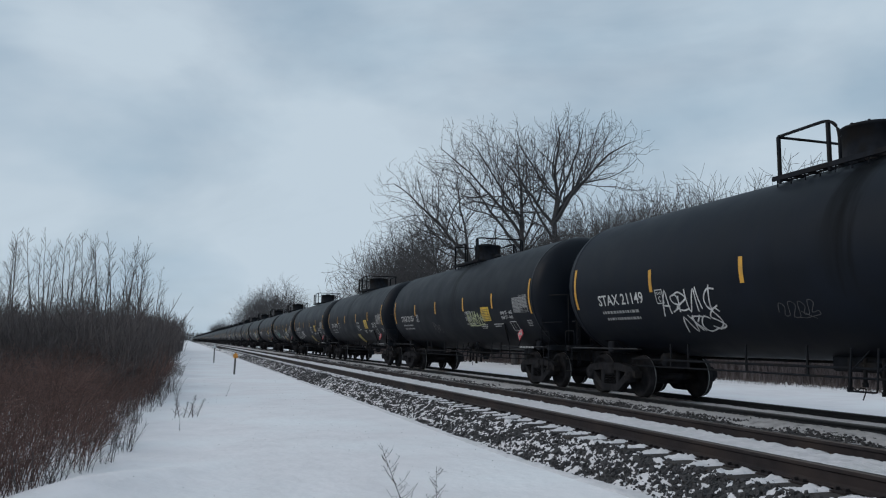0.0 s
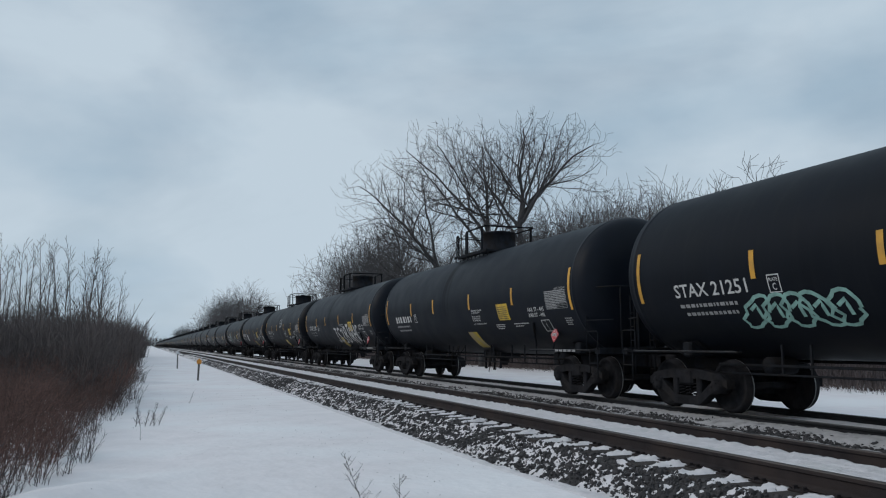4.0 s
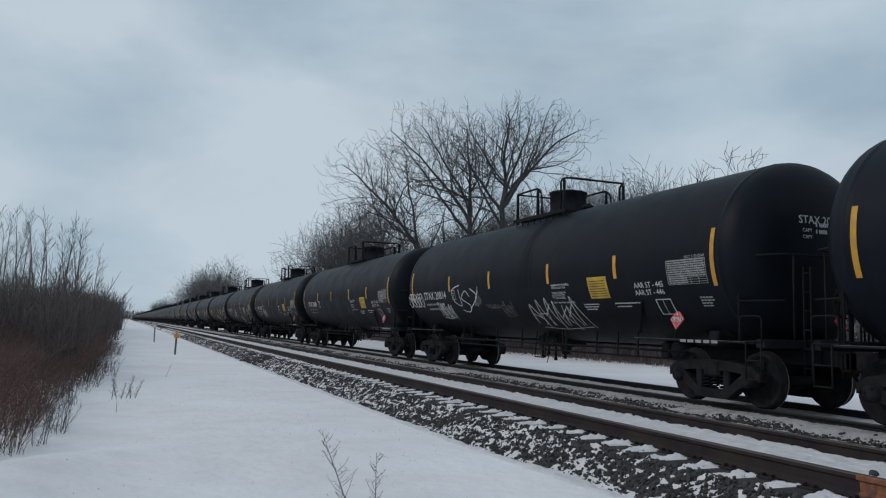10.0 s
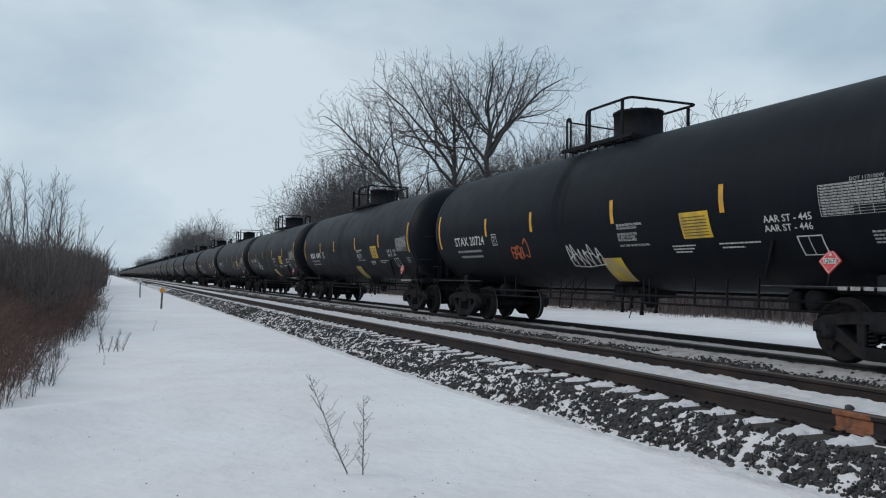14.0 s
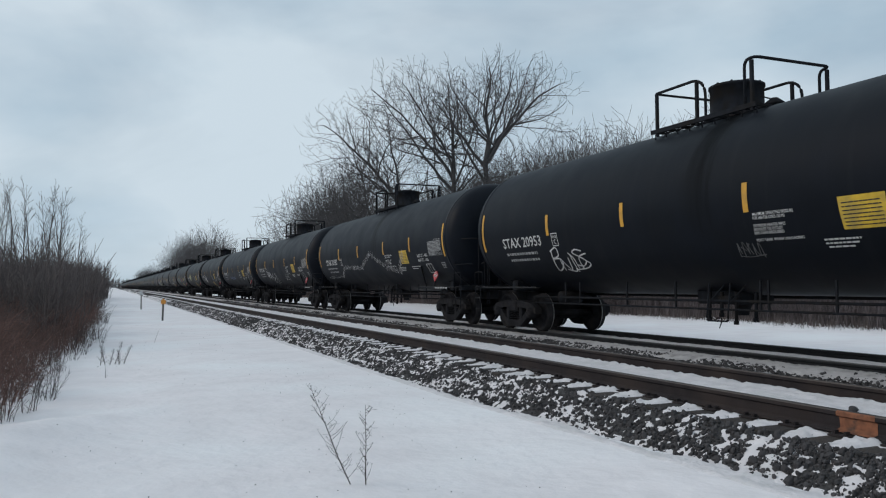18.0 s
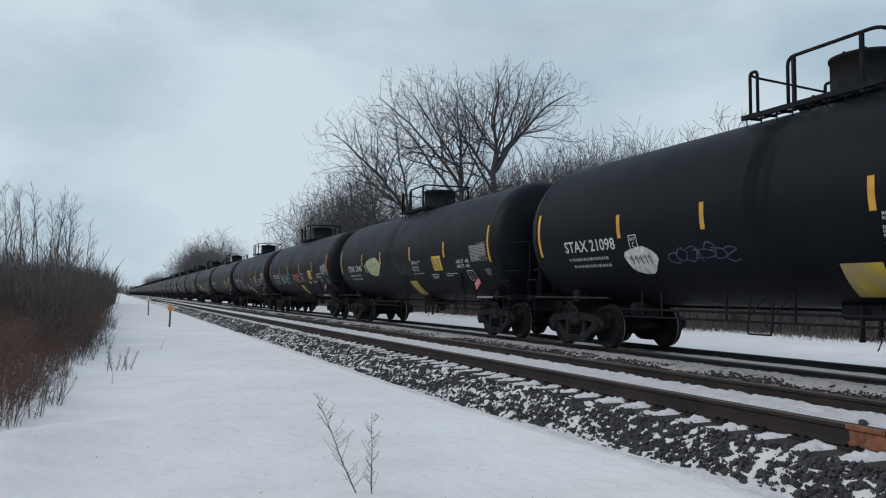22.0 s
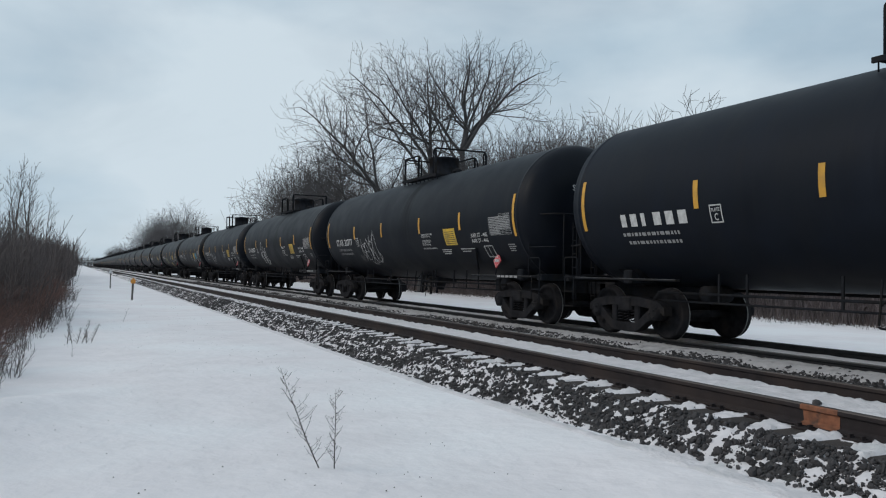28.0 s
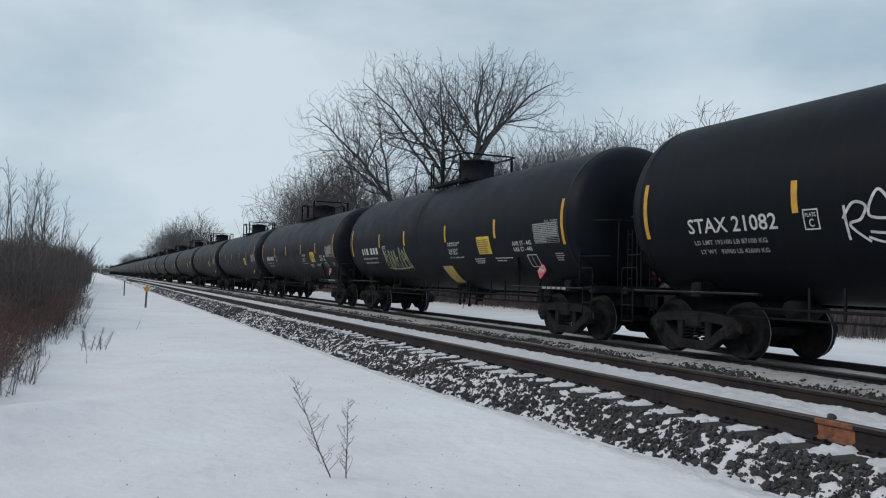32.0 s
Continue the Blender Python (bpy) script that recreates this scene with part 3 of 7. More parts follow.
def build_stones():
    """Loose ballast stones on the shoulder and between the tracks."""
    shapes = []
    r = random.Random(3)
    for _ in range(14):
        bm = bmesh.new()
        bmesh.ops.create_icosphere(bm, subdivisions=1, radius=1)
        for vv in bm.verts:
            vv.co *= r.uniform(0.55, 1.2)
            vv.co.x *= 1.2
            vv.co.z *= 0.66
        bm.verts.ensure_lookup_table()
        verts = np.array([vv.co[:] for vv in bm.verts])
        faces = np.array([[vv.index for vv in ff.verts] for ff in bm.faces])
        shapes.append((verts, faces))
        bm.free()

    def strip(x0, x1, y0, y1, count, size, name, dens=None, low=-0.7):
        vs, fs, k = [], [], 0
        for _ in range(count):
            x, y = r.uniform(x0, x1), y0 + (y1 - y0) * r.random() ** 1.7
            if dens and not dens(x, y, r):
                continue
            verts, faces = shapes[r.randrange(14)]
            q = np.array(Euler((r.uniform(0, 6), r.uniform(0, 6), r.uniform(0, 6))).to_matrix())
            s = size * r.uniform(0.5, 1.15)
            vs.append(verts @ q.T * s + np.array((x, y, bed_height(x) + r.uniform(low, 0.85) * s)))
            fs.append(faces + k)
            k += len(verts)
        g = Geo()
        g.add(np.concatenate(vs).tolist(), np.concatenate(fs).tolist())
        tagged(part(name, g, STONE), "loose dark grey crushed stones dusted with snow", "ballast stones", kind="stuff")

    def worn(x, y, rr):
        return shoulder(x, y) < rr.uniform(-0.22, 0.34)

    def middle(x, y, rr):
        return noise.noise((x * 1.6, y * 0.55, 5.0)) + 0.5 * noise.noise((x * 4.0, y * 2.2, 2.0)) < rr.uniform(-0.2, 0.32)

    def between(x, y, rr):
        return abs((y - 0.29) / 0.497 - round((y - 0.29) / 0.497)) * 0.497 > 0.13 and worn(x, y, rr)

    def bank(x, y, rr):
        return x > 4.86 - 0.30 * max(0, min(1, (y - 4.5) / 6)) + rr.uniform(-0.15, 0.12) and worn(x, y, rr)
    strip(4.60, 5.28, 1.5, 30.0, 20000, 0.026, "ballast_stones", bank)
    strip(4.55, 5.30, 1.5, 22.0, 34000, 0.015, "ballast_stones", bank)
    strip(4.42, 4.62, 7.0, 40.0, 6000, 0.024, "ballast_stones", worn)
    strip(5.28, 5.66, 1.5, 22.0, 2200, 0.017, "ballast_stones", between)
    strip(4.5, 5.32, 30.0, 75.0, 9000, 0.036, "ballast_stones", worn)
    strip(8.50, 9.25, 1.0, 70.0, 26000, 0.030, "ballast_stones", middle, -0.3)
    strip(9.2, 9.75, 1.0, 40.0, 900, 0.026, "ballast_stones", middle)
    strip(12.0, 12.7, 1.0, 40.0, 1500, 0.034, "ballast_stones", worn)
    # the larger stones of the bank beside the path, each a piece of its own
    pieces = []
    for verts, faces in shapes:
        pieces.append(Geo().add(verts.tolist(), faces.tolist()).mesh("stone", STONE))
    bed = bpy.data.objects["ballast_bed"]
    made = 0
    while made < 300:
        x, y = r.uniform(4.72, 5.30), r.uniform(3.6, 9.5)
        if not bank(x, y, r):
            continue
        made += 1
        size = r.uniform(0.022, 0.042)
        part("stone", pieces[r.randrange(14)], None, bed, at=pose(x, y, bed_height(x) + size * r.uniform(0.2, 0.75), r.uniform(0, 360), r.uniform(0, 360), r.uniform(0, 360)) @ Matrix.Scale(size, 4))


def rail_mesh(y0, y1, mats):
    """A flat-bottomed rail: foot, web and head with rounded corners; the origin lies on its top."""
    half = [(0.0, -0.185), (0.076, -0.185), (0.076, -0.174), (0.022, -0.158), (0.009, -0.145), (0.009, -0.060), (0.034, -0.044), (0.0365, -0.012), (0.030, -0.002), (0.014, 0.0)]
    ring = half[1:] + [(-x, z) for x, z in reversed(half[1:])]
    g = Geo()
    n = len(ring)
    v = [(x, y, z) for y in (y0, y1) for x, z in ring]
    f = [(i, (i + 1) % n, (i + 1) % n + n, i + n) for i in range(n)]
    g.add(v, f)
    g.m = [1 if 6 <= i <= 10 else 0 for i in range(n)]
    return g.mesh("rail", mats)


def build_tracks():
    rails = {"near_track": rail_mesh(-60, Y_END, [RAIL, RAIL_TOP]), "far_track": rail_mesh(-60, Y_END, [FAR_RAIL, FAR_RAIL_TOP])}
    tie_g = Geo().box(-1.3, 1.3, -0.115, 0.115, -0.17, 0.0, bevel=0.012)
    tie_me = tie_g.mesh("railway_tie", TIE)
    plate_g = Geo().box(-0.17, 0.17, -0.09, 0.09, 0, 0.016)
    for sx in (-0.125, -0.10, 0.10, 0.125):
        for sy in (-0.055, 0.055):
            plate_g.box(sx - 0.011, sx + 0.011, sy - 0.011, sy + 0.011, 0.016, 0.046)
    plate_me = plate_g.mesh("tie_plate", RAIL)
    r = random.Random(5)
    for name, x0, z0, label in (("near_track", NEAR_X, NEAR_Z, "empty railway track with rusty rails half buried in snow"),
                                ("far_track", FAR_X, FAR_Z, "railway track carrying the passing train")):
        track = tagged(new("railway_track"), label, "railway track", kind="structure")
        track.matrix_basis = pose(x0, 0, z0)
        for s in (-1, 1):
            part("rail", rails[name], None, track, at=pose(s * GAUGE / 2, 0, 0))
        n_ties = 130 if name == "near_track" else 60
        for i in range(n_ties):
            y = 0.29 + (i - 8) * 0.497 + r.uniform(-0.02, 0.02)
            part("tie", tie_me, None, track, at=pose(r.uniform(-0.05, 0.05), y, -0.2 + r.uniform(-0.006, 0.006), 0, 0, r.uniform(-1.2, 1.2)))
            if i < 60 and name == "near_track":
                for s in (-1, 1):
                    part("tie_plate", plate_me, None, track, at=pose(s * GAUGE / 2, y, -0.200))
        g = Geo()
        y = 0.29 + (n_ties - 8) * 0.497
        while y < 200:
            g.box(-1.3, 1.3, y - 0.115, y + 0.115, -0.37, -0.2)
            y += 0.497
        tagged(part("far_ties", g, TIE, track), kind="stuff")
    for x, y, ln, z, n in ((NEAR_X - GAUGE / 2, 4.67, 0.36, NEAR_Z, 1), (NEAR_X + GAUGE / 2, 4.47, 0.36, NEAR_Z, 2)):
        g = Geo()
        ring = [(-0.0795, -0.172), (-0.024, -0.1555), (-0.0125, -0.143), (-0.0125, -0.062), (-0.0375, -0.046), (-0.040, -0.012), (-0.033, -0.001)]
        edge = [0.03 * noise.noise((k * 1.7, n, 0.0)) for k in range(14)]
        g.loft([[(a, s * ln / 2 + edge[k + 7 * (s > 0)], b) for k, (a, b) in enumerate(ring)] for s in (-1, 1)], closed=False)
        track = [o for o in scene.objects if o.name.startswith("railway_track")][0]
        part("paint_mark", g, ORANGE if n == 1 else PALE_ORANGE, track, "faded orange paint sprayed on the rail", at=pose(x - NEAR_X, y, 0))


# ---- the train: black tank cars, all of one build ----
CAR_L = 17.440                    # from coupler to coupler
TANK_R, TANK_Z = 1.625, 2.566      # jacket radius, height of its middle over the rail
SHELL, HEAD = 7.50, 0.70          # half length of the straight shell, depth of the heads
TRUCK_Y, AXLE_Y, WHEEL_R = 6.70, 0.864, 0.457
RUN = 0.986                       # the marks' stations are counted on a slightly longer car


def seat(deg):
    """Angle on the jacket, in radians, of a mark's angle as counted on the inner tank."""
    return radians(2.826 + 0.9526 * deg + 0.001313 * deg * deg)


def wrap(y, h, lift=0.006, th0=0.0):
    """A spot on the jacket's near side: y along the car, h metres of arc over the angle th0 (degrees)."""
    th = seat(th0 + math.degrees(h / 1.53))
    return (-(TANK_R + lift) * math.cos(th), y * RUN, TANK_Z + (TANK_R + lift) * math.sin(th))


def patch(g, y0, y1, th0, th1, lift=0.006, mat=0, n=5, slant=0.0):
    """A flat marking wrapped on the jacket, from y0 to y1 and angle th0 to th1; slant shifts its upper edge."""
    rows = []
    for i in range(n + 1):
        th = seat(th0 + (th1 - th0) * i / n)
        dy = slant * i / n
        rows.append([(-(TANK_R + lift) * math.cos(th), (y + dy) * RUN, TANK_Z + (TANK_R + lift) * math.sin(th)) for y in (y0, y1)])
    return g.loft(rows, mat, closed=False, smooth=True)


TEXTS = {}


def prepare_texts(lines):
    """Meshes of all lettering, made with the built-in font in one go, 1 unit high."""
    obs = []
    for body in lines:
        if body in TEXTS or body in [o.data.body for o in obs]:
            continue
        c = bpy.data.curves.new("lettering", 'FONT')
        c.body = body
        c.resolution_u = 2
        c.offset = 0.012
        obs.append(new("lettering", c))
    deps = bpy.context.evaluated_depsgraph_get()
    for ob in obs:
        me = bpy.data.meshes.new_from_object(ob.evaluated_get(deps))
        v = np.array([q.co[:2] for q in me.vertices])
        f = [tuple(p.vertices) for p in me.polygons]
        v[:, 0] -= v[:, 0].min()
        v /= 0.72
        TEXTS[ob.data.body] = (v, f)
        bpy.data.meshes.remove(me)
    for ob in obs:
        c = ob.data
        bpy.data.objects.remove(ob)
        bpy.data.curves.remove(c)


def lettering(g, body, y, th, height, width, mat=0, lift=0.007):
    """Letters on the jacket, reading from y towards lower y, foot at angle th."""
    v, f = TEXTS[body]
    k = width / max(v[:, 0].max(), 1e-3)
    g.add([wrap(y - a * k, b * height, lift, th) for a, b in v], f, mat)


def stroke(g, pts, width, mat=0, lift=0.008):
    """A sprayed line on the jacket through (y, angle) spots, laid closely on its curve."""
    fine = [pts[0]]
    for (ya, ta), (yb, tb) in zip(pts, pts[1:]):
        n = max(1, int(abs(tb - ta) / 3.5))
        fine += [(ya + (yb - ya) * i / n, ta + (tb - ta) * i / n) for i in range(1, n + 1)]
    pts = fine
    rows = []
    for i, (y, th) in enumerate(pts):
        y0, t0 = pts[max(i - 1, 0)]
        y1, t1 = pts[min(i + 1, len(pts) - 1)]
        dy, dt = y1 - y0, radians(t1 - t0) * 1.53
        ln = math.hypot(dy, dt) or 1
        ny, nt = -dt / ln * width / 2, dy / ln * width / 2
        rows.append([wrap(y + ny, nt, lift, th), wrap(y - ny, -nt, lift, th)])
    g.loft(rows, mat, closed=False)


def bars(g, y, th, width, height, words, mat=0, lift=0.007, r=None):
    """A line of unreadable lettering as plain bars."""
    r = r or random.Random(1)
    x = 0.0
    while x < width:
        w = min(width - x, r.uniform(0.5, 1.6) * height * words)
        if w > height * 0.3:
            patch(g, y - x, y - x - w, th, th + math.degrees(height / 1.53), lift, mat, n=1)
        x += w + height * 0.5


def tank_body():
    g = Geo()
    prof = []
    for i in range(11):
        a = math.pi / 2 * i / 10
        prof.append((-SHELL - HEAD * math.cos(a) ** 0.9 if i < 10 else -SHELL, max(0.02, TANK_R * math.sin(a) ** 0.62)))
    shell = [(y, TANK_R) for y in (-5.05, -2.52, 0.0, 2.52, 5.05)]
    rim = [(-SHELL - 0.02, TANK_R), (-SHELL - 0.015, TANK_R + 0.004), (-SHELL + 0.02, TANK_R + 0.004), (-SHELL + 0.028, TANK_R), (-SHELL + 0.10, TANK_R)]
    prof = prof[:-1] + rim + shell + [(-y, r) for y, r in reversed(rim)] + [(-y, r) for y, r in reversed(prof[:-1])]
    n = 56
    rings = [[(r * math.cos(2 * math.pi * k / n), y, TANK_Z + r * math.sin(2 * math.pi * k / n)) for k in range(n)] for y, r in prof]
    return g.loft(rings, cap=True, smooth=True)


def wheelset_mesh():
    g = Geo()
    g.lathe_x([(-0.95, 0.07), (0.95, 0.07)], 10, 0)
    for s in (-1, 1):
        x = s * 0.7525
        wheel = [(-0.068, 0.10), (-0.068, 0.375), (-0.068, 0.50 - 0.018), (-0.045, 0.483), (-0.036, 0.462), (0.068, 0.452), (0.068, 0.39), (0.025, 0.37), (0.012, 0.17), (0.075, 0.14), (0.075, 0.09)]
        ring = [(s * a if s > 0 else -a, r) for a, r in wheel]
        k = len(g.f)
        g.lathe_x(ring, 32, 0, cx=x)
        # only the flange tip takes the lightened steel, the tread stays dark
        for i in range(4):
            for j in range(32):
                g.m[k + (2 + i) * 32 + j] = 1 if i < 1 else 0
        # a worn mark on the hub side, so that the turning shows
        g.box(x + s * 0.066, x + s * 0.074, -0.03, 0.03, 0.20, 0.34, 0)
    return g.mesh("wheelset", [STEEL, FLANGE_SHINE])


def side_frame_mesh(s):
    """Cast truck side: a bowed top member, sloping tension member, columns and pedestal jaws, with open windows."""
    g = Geo()
    x0, x1 = (s * 1.0 - 0.09, s * 1.0 + 0.09)
    top = [(-1.12, 0.50, 0.14), (-0.95, 0.60, 0.15), (-0.45, 0.66, 0.17), (0, 0.67, 0.18), (0.45, 0.66, 0.17), (0.95, 0.60, 0.15), (1.12, 0.50, 0.14)]

    def member(pts):
        rings = []
        for y, z, h in pts:
            rings.append([(x0, y, z - h / 2), (x1, y, z - h / 2), (x1, y, z + h / 2), (x0, y, z + h / 2)])
        g.loft(rings, cap=True)
    member(top)
    member([(-0.98, 0.52, 0.22), (-0.66, 0.40, 0.19), (-0.42, 0.23, 0.18), (-0.30, 0.185, 0.17), (0, 0.175, 0.16), (0.30, 0.185, 0.17), (0.42, 0.23, 0.18), (0.66, 0.40, 0.19), (0.98, 0.52, 0.22)])
    for y in (-0.34, 0.34):
        g.box(x0 + 0.01, x1 - 0.01, y - 0.075, y + 0.075, 0.22, 0.62, bevel=0.02)
    for y in (-AXLE_Y, AXLE_Y):
        g.box(x0 - 0.02, x1 + 0.02, y - 0.16, y + 0.16, 0.42, 0.60, bevel=0.04)
        g.lathe_x([(x0 - 0.06, 0.06), (x0 - 0.05, 0.13), (x1 + 0.05, 0.13), (x1 + 0.06, 0.06)], 14, cy=y, cz=WHEEL_R)
        for k in range(3):
            a = 2.1 * k
            g.lathe_x([(s * 1.15 - 0.02, 0.016), (s * 1.15 + 0.02, 0.016)], 6, cy=y + 0.075 * math.cos(a), cz=WHEEL_R + 0.075 * math.sin(a))
    return g.mesh("side_frame", STEEL)


def spring_mesh(s):
    g = Geo()
    for y in (-0.2, 0.0, 0.2):
        pts = [(s * 1.0 + 0.065 * math.cos(a * 0.9), y + 0.065 * math.sin(a * 0.9), 0.27 + a * 0.0085) for a in range(0, 32)]
        g.tube(pts, 0.014, 4)
    return g.mesh("spring_nest", STEEL)


def build_car_base(second):
    """One tank car without numbers, of the first or second build; its origin is on the rail's top, amid the car."""
    car = tagged(new("tank_car"), "black weathered railway tank car", "tank car", "tank cars of the train")
    part("tank", tank_body(), TANK_PAINT_2 if second else TANK_PAINT, car)
    dd, dr = (0.0, 0.0) if second else (-0.25, 0.05)
    # reflector strips of the near side
    end_me, mid_me = Geo(), Geo()
    patch(end_me, -0.05, 0.05, -25, 12, n=8)
    patch(mid_me, -0.055, 0.055, -15, 2.3, n=4)
    end_me, mid_me = end_me.mesh("reflector_strip", YELLOW), mid_me.mesh("reflector_strip", YELLOW)
    mids = (4.31, 1.91, -1.33, -4.35) if second else (4.15, 1.33, -1.88, -4.60)
    for y, me in ((7.45, end_me), (mids[0], mid_me), (mids[1], mid_me), (mids[2], mid_me), (mids[3], mid_me), (-7.45, end_me)):
        part("reflector_strip", me, None, car, at=pose(0, y * RUN, 0))
    # stencils and decals of the near side
    g = Geo()
    patch(g, -3.30 + dd, -4.02 + dd, -30.6, -12.5)
    for k in range(7):
        bars(g, -3.35 + dd, -16.2 - k * 2.1, 0.6, 0.017, 4, 1, 0.009, random.Random(k))
    part("warning_decal", g, [YELLOW_SIGN, BLACK_INK], car, "square yellow warning decal")
    if second:
        g = Geo()
        patch(g, -0.42, -1.10, -76, -44, slant=-0.12, n=8)
        part("hazard_decal", g, FADED_YELLOW, car, "faded yellow decal curving under the tank")
    g = Geo()
    for k, (w, body) in enumerate(((0.78, "MAXIMUM OPERATING PRESSURE"), (0.62, "FOR HEATER COILS 150 PSI"), (0, ""), (0.62, "EXTERIOR HEATER PIPES"), (0.56, "NO INLET OR OUTLET"), (0.58, "PIPE CAPS REQUIRED"), (0, ""), (0.92, "VENT TANK WHEN UNLOADING"))):
        if body:
            lettering(g, body, mids[2] - 0.12 + 0.01 * k, -17.6 - k * 2.35, 0.05, w)
    part("heater_stencil", g, WHITE, car, "small white stencilled instructions")
    g = Geo()
    bars(g, -2.91 + dd, -36.4, 0.60, 0.030, 2.5, r=random.Random(3))
    bars(g, -2.91 + dd, -38.9, 0.55, 0.030, 2.5, r=random.Random(4))
    bars(g, -2.94 + dd, -41.4, 0.42, 0.030, 2.5, r=random.Random(5))
    part("decal_note", g, WHITE, car)
    g = Geo()
    bars(g, -4.09 + dd, -36.2, 0.90, 0.030, 2.5, r=random.Random(6))
    bars(g, -4.13 + dd, -39.2, 0.50, 0.030, 2.5, r=random.Random(7))
    part("side_note", g, WHITE, car)
    g = Geo()
    lettering(g, "AAR ST - 445", -5.17, -23.5, 0.115, 0.90)
    part("stencil_mark", g, WHITE, car)
    g = Geo()
    lettering(g, "AAR ST - 446", -5.15, -29.3, 0.115, 0.90)
    part("stencil_mark", g, WHITE, car)
    # inspection table: a ruled white grid of unreadable entries
    g = Geo()
    for k in range(12):
        patch(g, -6.23, -7.28, -22.8 + k * 1.52, -22.5 + k * 1.52, n=1)
        if k < 11:
            bars(g, -6.27, -22.0 + k * 1.52, 0.5 if k < 3 else 0.98, 0.022, 3, 0, 0.007, random.Random(40 + k))
    for yy in (-6.23, -6.62, -6.85, -7.06, -7.27):
        patch(g, yy, yy - 0.012, -22.8, -6.0)
    lettering(g, "DOT 117J100W", -6.75, -5.3, 0.05, 0.52)
    part("inspection_table", g, DIM_WHITE, car, "stencilled white inspection table")
    g = Geo()
    for a, b, c, d in ((-5.70, -6.15, -47, -46.2), (-5.70, -6.15, -33.8, -33), (-5.70, -5.725, -47, -33), (-6.125, -6.15, -47, -33), (-5.9, -5.915, -47, -33)):
        patch(g, a, b, c, d, n=3)
    part("test_panel", g, WHITE, car, "white outlined stencil panel")
    g = Geo()
    for k in range(4):
        bars(g, -6.95, -33.5 - k * 2.2, 0.34 if k < 2 else 0.26, 0.03, 2.2, r=random.Random(60 + k))
    part("end_note", g, DIM_WHITE, car)
    # hazard placards
    def placard(name, at):
        g = Geo()
        s = 0.19
        g.add([(0, -s, 0), (0, 0, -s), (0, s, 0), (0, 0, s), (0.02, -s, 0), (0.02, 0, -s), (0.02, s, 0), (0.02, 0, s)], [(0, 3, 2, 1), (4, 5, 6, 7), (0, 1, 5, 4), (1, 2, 6, 5), (2, 3, 7, 6), (3, 0, 4, 7)], 0)
        e = s - 0.022
        g.add([(-0.003, -e, 0), (-0.003, 0, e), (-0.003, e, 0), (-0.003, 0, -e)], [(0, 1, 2, 3)], 1)
        e -= 0.012
        g.add([(-0.005, -e, 0), (-0.005, 0, e), (-0.005, e, 0), (-0.005, 0, -e)], [(0, 1, 2, 3)], 0)
        g.add([(-0.007, y, z) for y, z in ((-0.11, -0.04), (-0.11, 0.04), (0.11, 0.04), (0.11, -0.04))], [(0, 1, 2, 3)], 1)
        v, f = TEXTS["1267"]
        k = 0.19 / v[:, 0].max()
        g.add([(-0.009, 0.095 - a * k, -0.033 + b * 0.066) for a, b in v], f, 2)
        g.add([(-0.007, y, z) for y, z in ((-0.03, 0.075), (0, 0.13), (0.03, 0.075))], [(0, 1, 2)], 1)
        part(name, g, [RED, WHITE, BLACK_INK], car, "red diamond placard reading 1267", at=at)
    placard("hazard_placard", pose(-1.32, -6.08, 1.45, 0, 10, 0))
    placard("hazard_placard", pose(0.12, -8.40, 1.45, 0, 0, 90))
    bracket = Geo().tube([(-1.29, -6.08, 1.40), (-1.37, -6.08, 1.08)], 0.02, 6)
    part("placard_bracket", bracket, BLACK_STEEL, car)
    # stub sills, draft gear and couplers
    for s in (-1, 1):
        g = Geo()
        g.box(-0.19, 0.19, min(s * 5.4, s * 8.2), max(s * 5.4, s * 8.2), 0.72, 1.16, bevel=0.02)
        g.box(-0.42, 0.42, min(s * 6.3, s * 7.3), max(s * 6.3, s * 7.3), 1.0, 1.36, bevel=0.03)
        part("stub_sill", g, BLACK_STEEL, car)
        g = Geo()
        rings = []
        for k in range(15):
            a = radians(-128 + 76 * k / 14)
            rings.append([((TANK_R + 0.015) * math.cos(a), s * TRUCK_Y - 0.32, TANK_Z + (TANK_R + 0.015) * math.sin(a)), ((TANK_R + 0.015) * math.cos(a), s * TRUCK_Y + 0.32, TANK_Z + (TANK_R + 0.015) * math.sin(a))])
        g.loft(rings, closed=False, smooth=True)
        g.box(-1.05, 1.05, s * TRUCK_Y - 0.12, s * TRUCK_Y + 0.12, 0.98, 1.26, bevel=0.03)
        part("body_bolster", g, BLACK_STEEL, car)
        g = Geo()
        g.box(-0.13, 0.13, min(s * 8.1, s * 8.5), max(s * 8.1, s * 8.5), 0.72, 0.98, bevel=0.02)
        g.box(-0.11, 0.15, min(s * 8.45, s * 8.86), max(s * 8.45, s * 8.86), 0.66, 1.00, bevel=0.05)
        g.tube([(0.0, s * 8.72, 0.60), (0.0, s * 8.72, 1.05)], 0.04, 8)
        g.tube(smooth_path([(0.25, s * 8.2, 0.85), (0.3, s * 8.45, 0.55), (0.12, s * 8.7, 0.42)], 0.15), 0.03, 6)
        part("coupler", g, STEEL, car)
        # end platform: side sills, end sill and grating
        for sx in (-1, 1):
            g = Geo().box(sx * 1.38 - 0.05, sx * 1.38 + 0.05, min(s * 4.9, s * 8.08), max(s * 4.9, s * 8.08), 1.060, 1.095, bevel=0.008)
